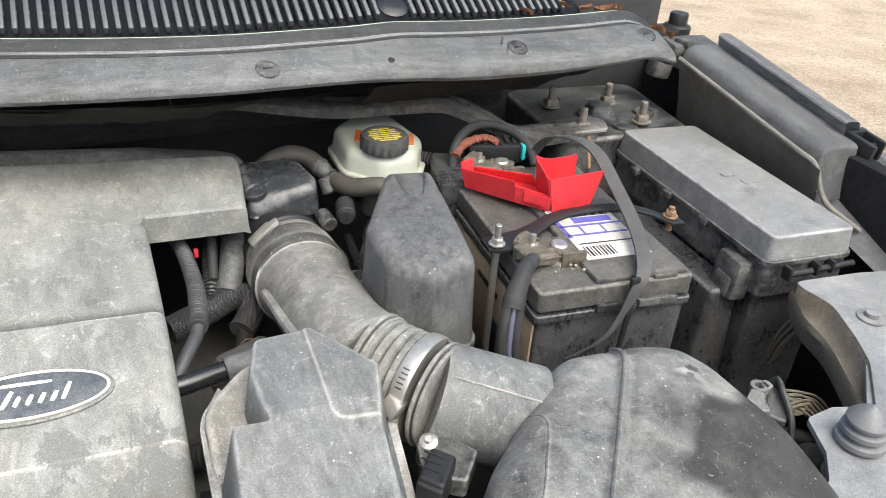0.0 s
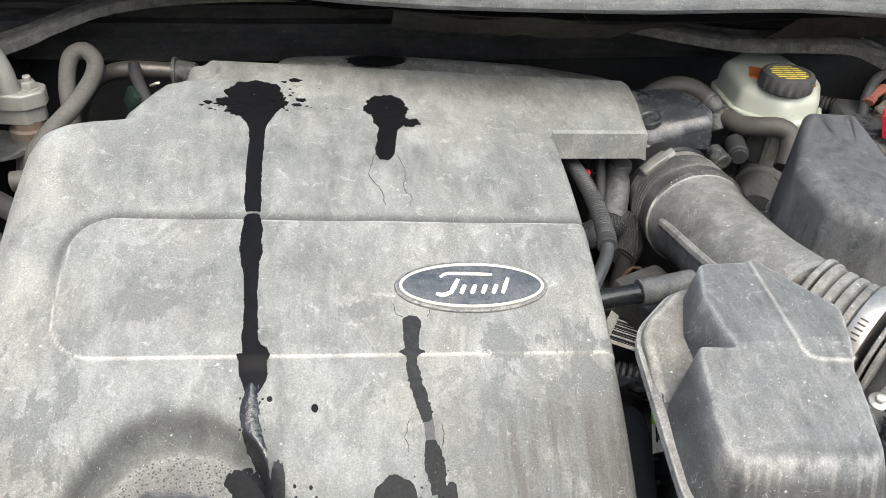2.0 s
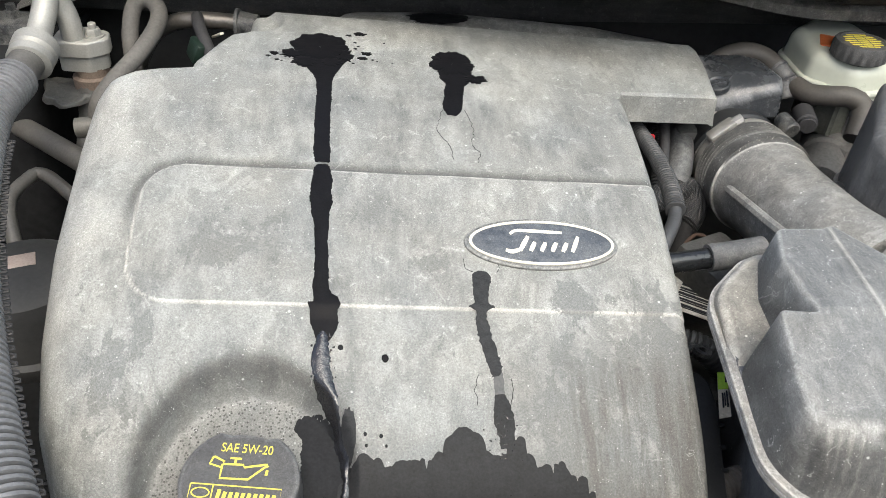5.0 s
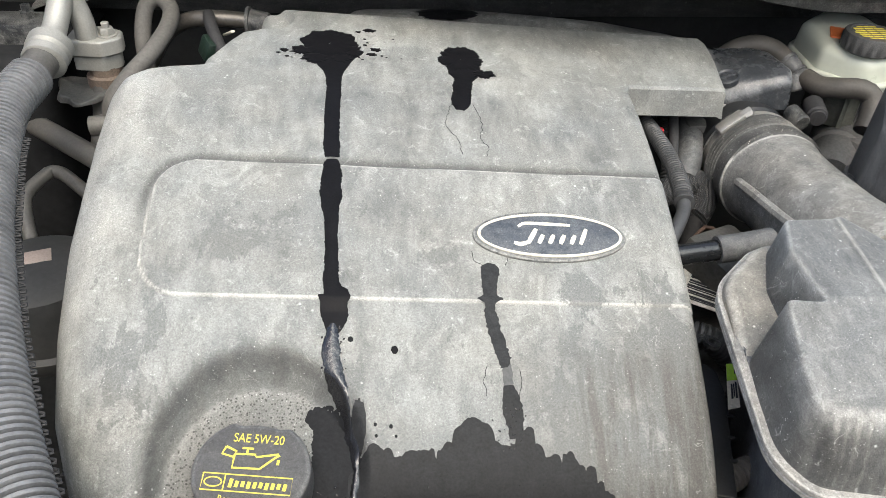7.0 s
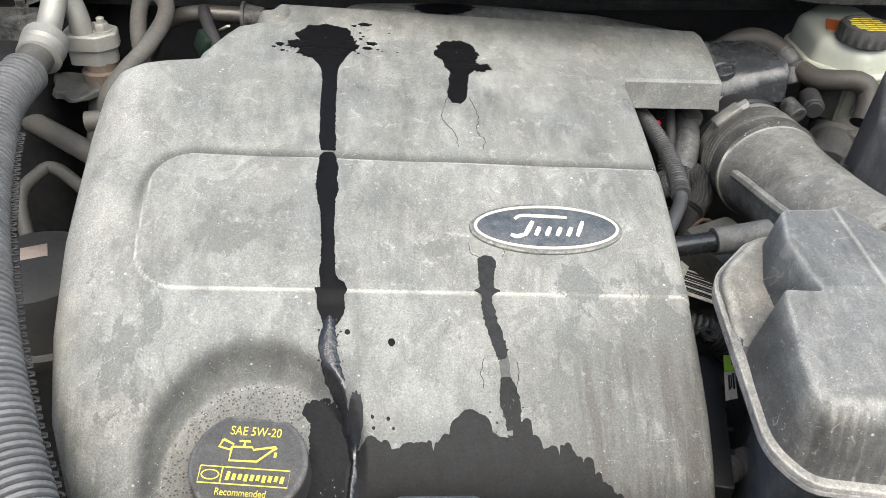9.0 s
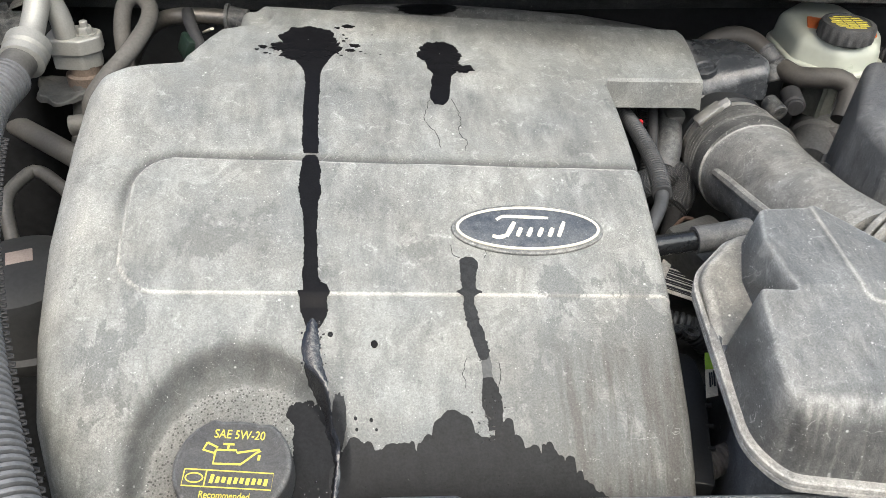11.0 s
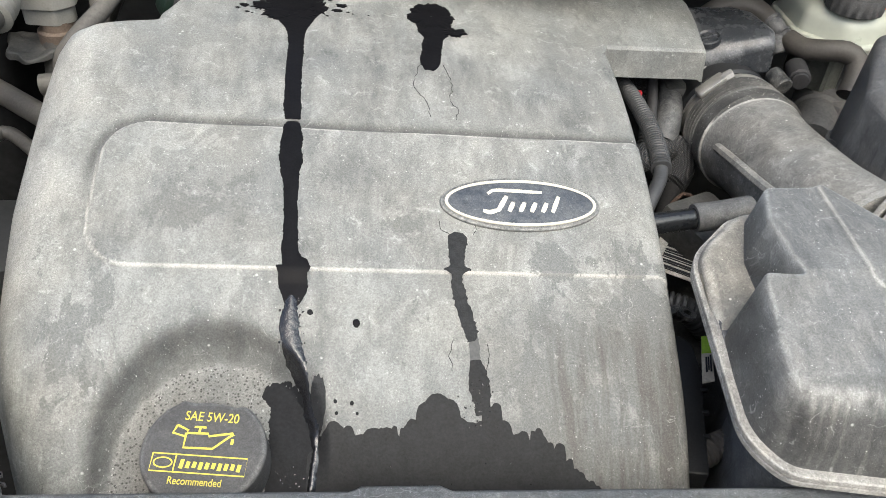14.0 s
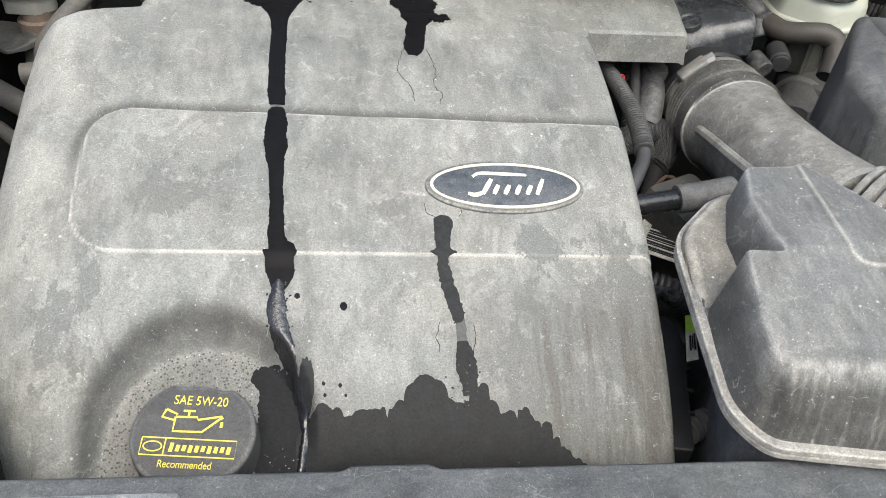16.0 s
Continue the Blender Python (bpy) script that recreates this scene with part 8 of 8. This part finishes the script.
# ---- other side of the bay ----
def left_side():
    car = thing("air_conditioning_line", (-0.57, 0.80, 0.80), "pale aluminium air conditioning line with a ribbed grey sleeve", "pipe")
    bm = B()

    tube(bm, [(-0.590, 0.768, 0.882), (-0.592, 0.70, 0.878), (-0.575, 0.62, 0.868), (-0.546, 0.52, 0.856), (-0.508, 0.42, 0.838), (-0.472, 0.34, 0.82), (-0.435, 0.27, 0.80)], lambda t, s: 0.0236 - 0.0085 * max(0.0, math.cos(s / 0.0062 * 2 * math.pi)) ** 1.5, 24, 0.0005)
    part("ribbed_sleeve", bm, RIBSLEEVE, car, "grey ribbed plastic sleeve")
    bm = B()
    tube(bm, [(-0.591, 0.75, 0.880), (-0.588, 0.79, 0.886), (-0.586, 0.815, 0.890)], 0.0185, 18)
    part("hose_end", bm, PIPE, car)
    bm = B()
    lathe(bm, [(0.020, -0.022), (0.0235, -0.020), (0.0235, -0.010), (0.021, -0.008), (0.0245, -0.004), (0.0245, 0.010), (0.021, 0.013), (0.016, 0.018)], (-0.586, 0.818, 0.891), (0.0, 1, 0.3), 24)
    part("crimp_ferrule", bm, ALU, car)
    bm = B()
    tube(bm, [(-0.586, 0.825, 0.893), (-0.586, 0.85, 0.906), (-0.583, 0.87, 0.925), (-0.578, 0.885, 0.95)], 0.0135, 16)
    part("bent_pipe", bm, ALU, car)
    bm = B()
    tube(bm, [(-0.581, 0.878, 0.94), (-0.574, 0.885, 0.922), (-0.568, 0.885, 0.90), (-0.567, 0.884, 0.872)], 0.0125, 16)
    part("branch_pipe", bm, ALU, car)
    bm = B()
    slab(bm, rounded([(-0.592, 0.872), (-0.548, 0.868), (-0.528, 0.885), (-0.532, 0.908), (-0.56, 0.922), (-0.592, 0.915)], 0.012), 0.862, 0.880, 0.003)
    part("flange_block", bm, ALU, car)
    bm = B()
    slab(bm, rounded([(-0.588, 0.876), (-0.55, 0.872), (-0.533, 0.888), (-0.536, 0.905), (-0.56, 0.917), (-0.588, 0.911)], 0.01), 0.842, 0.861, 0.003)
    part("lower_flange", bm, ALU, car)
    bm = bolt("flange_bolt", (-0.546, 0.892, 0.88), (0, 0, 1), 0.0048, 0.016)
    part("flange_bolt", bm, ALU, car)
    bm = B()
    lathe(bm, [(0.024, -0.03), (0.024, -0.012), (0.019, -0.010), (0.019, 0.0)], (-0.556, 0.892, 0.843), (0, 0, 1), 20)
    part("port", bm, RUSTY_ALU, car, "rust-marked port below the flange")
    bm = B()
    slab(bm, rounded([(-0.605, 0.85), (-0.575, 0.838), (-0.54, 0.865), (-0.55, 0.91), (-0.62, 0.91)], 0.012), 0.812, 0.818, 0.002)
    bmesh.ops.subdivide_edges(bm, edges=bm.edges[:], cuts=2, use_grid_fill=True)
    for v in bm.verts:
        v.co += 0.005 * noise.noise_vector(v.co * 60)
    solid("steel_bracket", bm, BLOCK, "dirty steel bracket below the pipe flange", "bracket")
    bm = B()
    block(bm, (-0.66, 0.93, 0.86), (0.07, 0.05, 0.05), 0.006)
    lathe(bm, [(0.009, 0), (0.009, 0.008), (0.006, 0.009), (0.006, 0.016)], (-0.65, 0.93, 0.885), (0, 0, 1), 6)
    solid("mounting_block", bm, DARK, "dusty black mounting block with a bolt", "bracket")
    hose("heater_hose", [(-0.530, 0.805, 0.815), (-0.524, 0.808, 0.838), (-0.508, 0.825, 0.857), (-0.4860, 0.855, 0.8755), (-0.4750, 0.90, 0.8894), (-0.4761, 0.927, 0.9000), (-0.4903, 0.94, 0.9085), (-0.5070, 0.937, 0.9010), (-0.5124, 0.92, 0.8737), (-0.510, 0.905, 0.845), (-0.508, 0.90, 0.80)], 0.0100, HOSE, "dusty grey rubber heater hose bent in a loop", "hose")
    hose("pipe_stub", [(-0.552, 0.798, 0.808), (-0.53, 0.80, 0.81), (-0.50, 0.805, 0.81)], 0.012, PIPE, "dirty grey pipe stub", "pipe")
    hose("metal_pipe", [(-0.70, 0.91, 0.775), (-0.655, 0.875, 0.77), (-0.597, 0.827, 0.77), (-0.543, 0.781, 0.77), (-0.49, 0.735, 0.765)], 0.0135, PIPE, "dirty metal pipe crossing beside the engine", "pipe")
    hose("thin_pipe", [(-0.605, 0.69, 0.70), (-0.632, 0.756, 0.73), (-0.625, 0.80, 0.737), (-0.61, 0.812, 0.737), (-0.565, 0.77, 0.735), (-0.50, 0.71, 0.72)], 0.008, PIPE, "thin bent metal pipe", "pipe")
    hose("engine_pipe", [(-0.558, 0.885, 0.82), (-0.56, 0.87, 0.78), (-0.563, 0.84, 0.74), (-0.565, 0.80, 0.66)], 0.017, PIPE, "dirty vertical metal pipe", "pipe")
    bm = B()
    tube(bm, [(-0.382, 0.931, 0.884), (-0.36, 0.929, 0.882)], lambda t, s: 0.0165 - 0.002 * t, 20, 0.004)
    lathe(bm, [(0.013, -0.003), (0.019, -0.002), (0.019, 0.002), (0.013, 0.003)], (-0.384, 0.931, 0.884), (1, -0.05, 0), 22)
    solid("pipe_collar", bm, DARK, "dusty black collar on the pipe behind the cover", "pipe joint")
    hose("metal_hose", [(-0.530, 0.965, 0.80), (-0.500, 0.955, 0.852), (-0.470, 0.943, 0.877), (-0.440, 0.934, 0.887), (-0.40, 0.932, 0.887), (-0.37, 0.929, 0.885)], 0.010, BRONZE, "bronze coloured metal pipe behind the cover", "pipe")
    bm = B()
    block(bm, (-0.425, 0.885, 0.868), (0.020, 0.03, 0.026), 0.005, (10, 20, 30))
    solid("sensor_plug", bm, GREENISH, "dark green sensor plug behind the cover", "connector")
    hose("sensor_cable", [(-0.432, 0.93, 0.893), (-0.425, 0.905, 0.888), (-0.408, 0.872, 0.868), (-0.395, 0.85, 0.85)], 0.0075, RUBBER, "black sensor cable behind the cover", "cable")
    bm = B()
    block(bm, (-0.403, 0.895, 0.884), (0.005, 0.05, 0.003), 0.001, (-25, 0, 25))
    solid("tan_strap", bm, CREAM, "pale tan cable strap", "cable tie")
    car = thing("power_steering_tank", (-0.56, 0.63, 0.62), "dusty black round tank beside the engine", "fluid reservoir")
    bm = B()
    lathe(bm, [(0.070, 0.0), (0.074, 0.01), (0.074, 0.018), (0.068, 0.022), (0.067, 0.07), (0.062, 0.086), (0.05, 0.094), (0.01, 0.098)], (-0.572, 0.628, 0.645), (0, 0, 1), 44)
    part("tank", bm, TANK, car)
    bm = B()
    block(bm, (-0.572, 0.636, 0.7425), (0.026, 0.022, 0.0015), 0.0004, (0, 0, 20))
    part("sticker", bm, SOIL_PINK, car, "faded pale sticker")
    hose("corrugated_tube", [(-0.50, 0.56, 0.66), (-0.475, 0.50, 0.70), (-0.468, 0.45, 0.70), (-0.475, 0.40, 0.68)], 0.012, GREYHOSE, "grey corrugated tube beside the cover", "conduit", ribs=0.0055)
    bm = B()
    slab(bm, rounded([(-0.86, 0.86), (-0.62, 0.86), (-0.61, 1.10), (-0.86, 1.10)], 0.04), 0.6, 0.86, 0.02)
    tower = thing("strut_tower", (-0.74, 0.98, 0.6), "dark strut tower of the engine bay", "strut tower")
    part("shell", bm, BAYPAINT, tower)
    bm = B()
    tube(bm, [(-0.80, 0.862, 0.842), (-0.70, 0.861, 0.842), (-0.64, 0.863, 0.842), (-0.621, 0.88, 0.842), (-0.616, 0.95, 0.842), (-0.612, 1.06, 0.842)], 0.006, 8)
    part("rolled_rim", bm, BAYPAINT, tower)
    # looped edge clip of the sleeve
    bm = B()
    pts = []
    for k in range(220):
        t = k / 219
        y = 0.66 - 0.37 * t
        x = 0.0262 + lerp(y, [0.27, 0.34, 0.42, 0.52, 0.62, 0.70], [-0.435, -0.472, -0.508, -0.546, -0.575, -0.592])
        z = lerp(y, [0.27, 0.34, 0.42, 0.52, 0.62, 0.70], [0.798, 0.818, 0.836, 0.854, 0.866, 0.874])
        pts.append((x + 0.0034 * (1 if (k // 2) % 2 else -1), y, z))
    tube(bm, pts, 0.0011, 5, smooth=False)
    solid("edge_clip", bm, RUBBER, "black looped edging along the ribbed sleeve", "edging")


RUSTY_ALU = plain("rust_marked_metal", (0.15, 0.115, 0.09), 0.7, 0.2, 0.5, 60)
GREENISH = plain("dark_green_plastic", (0.007, 0.018, 0.012), 0.5, 0, 0.6, 80)
TANK = plain("dull_dusty_tank", (0.04, 0.04, 0.038), 0.6, 0, 0.3, 25)
SOIL_PINK = plain("faded_sticker", (0.36, 0.29, 0.25), 0.7)
left_side()
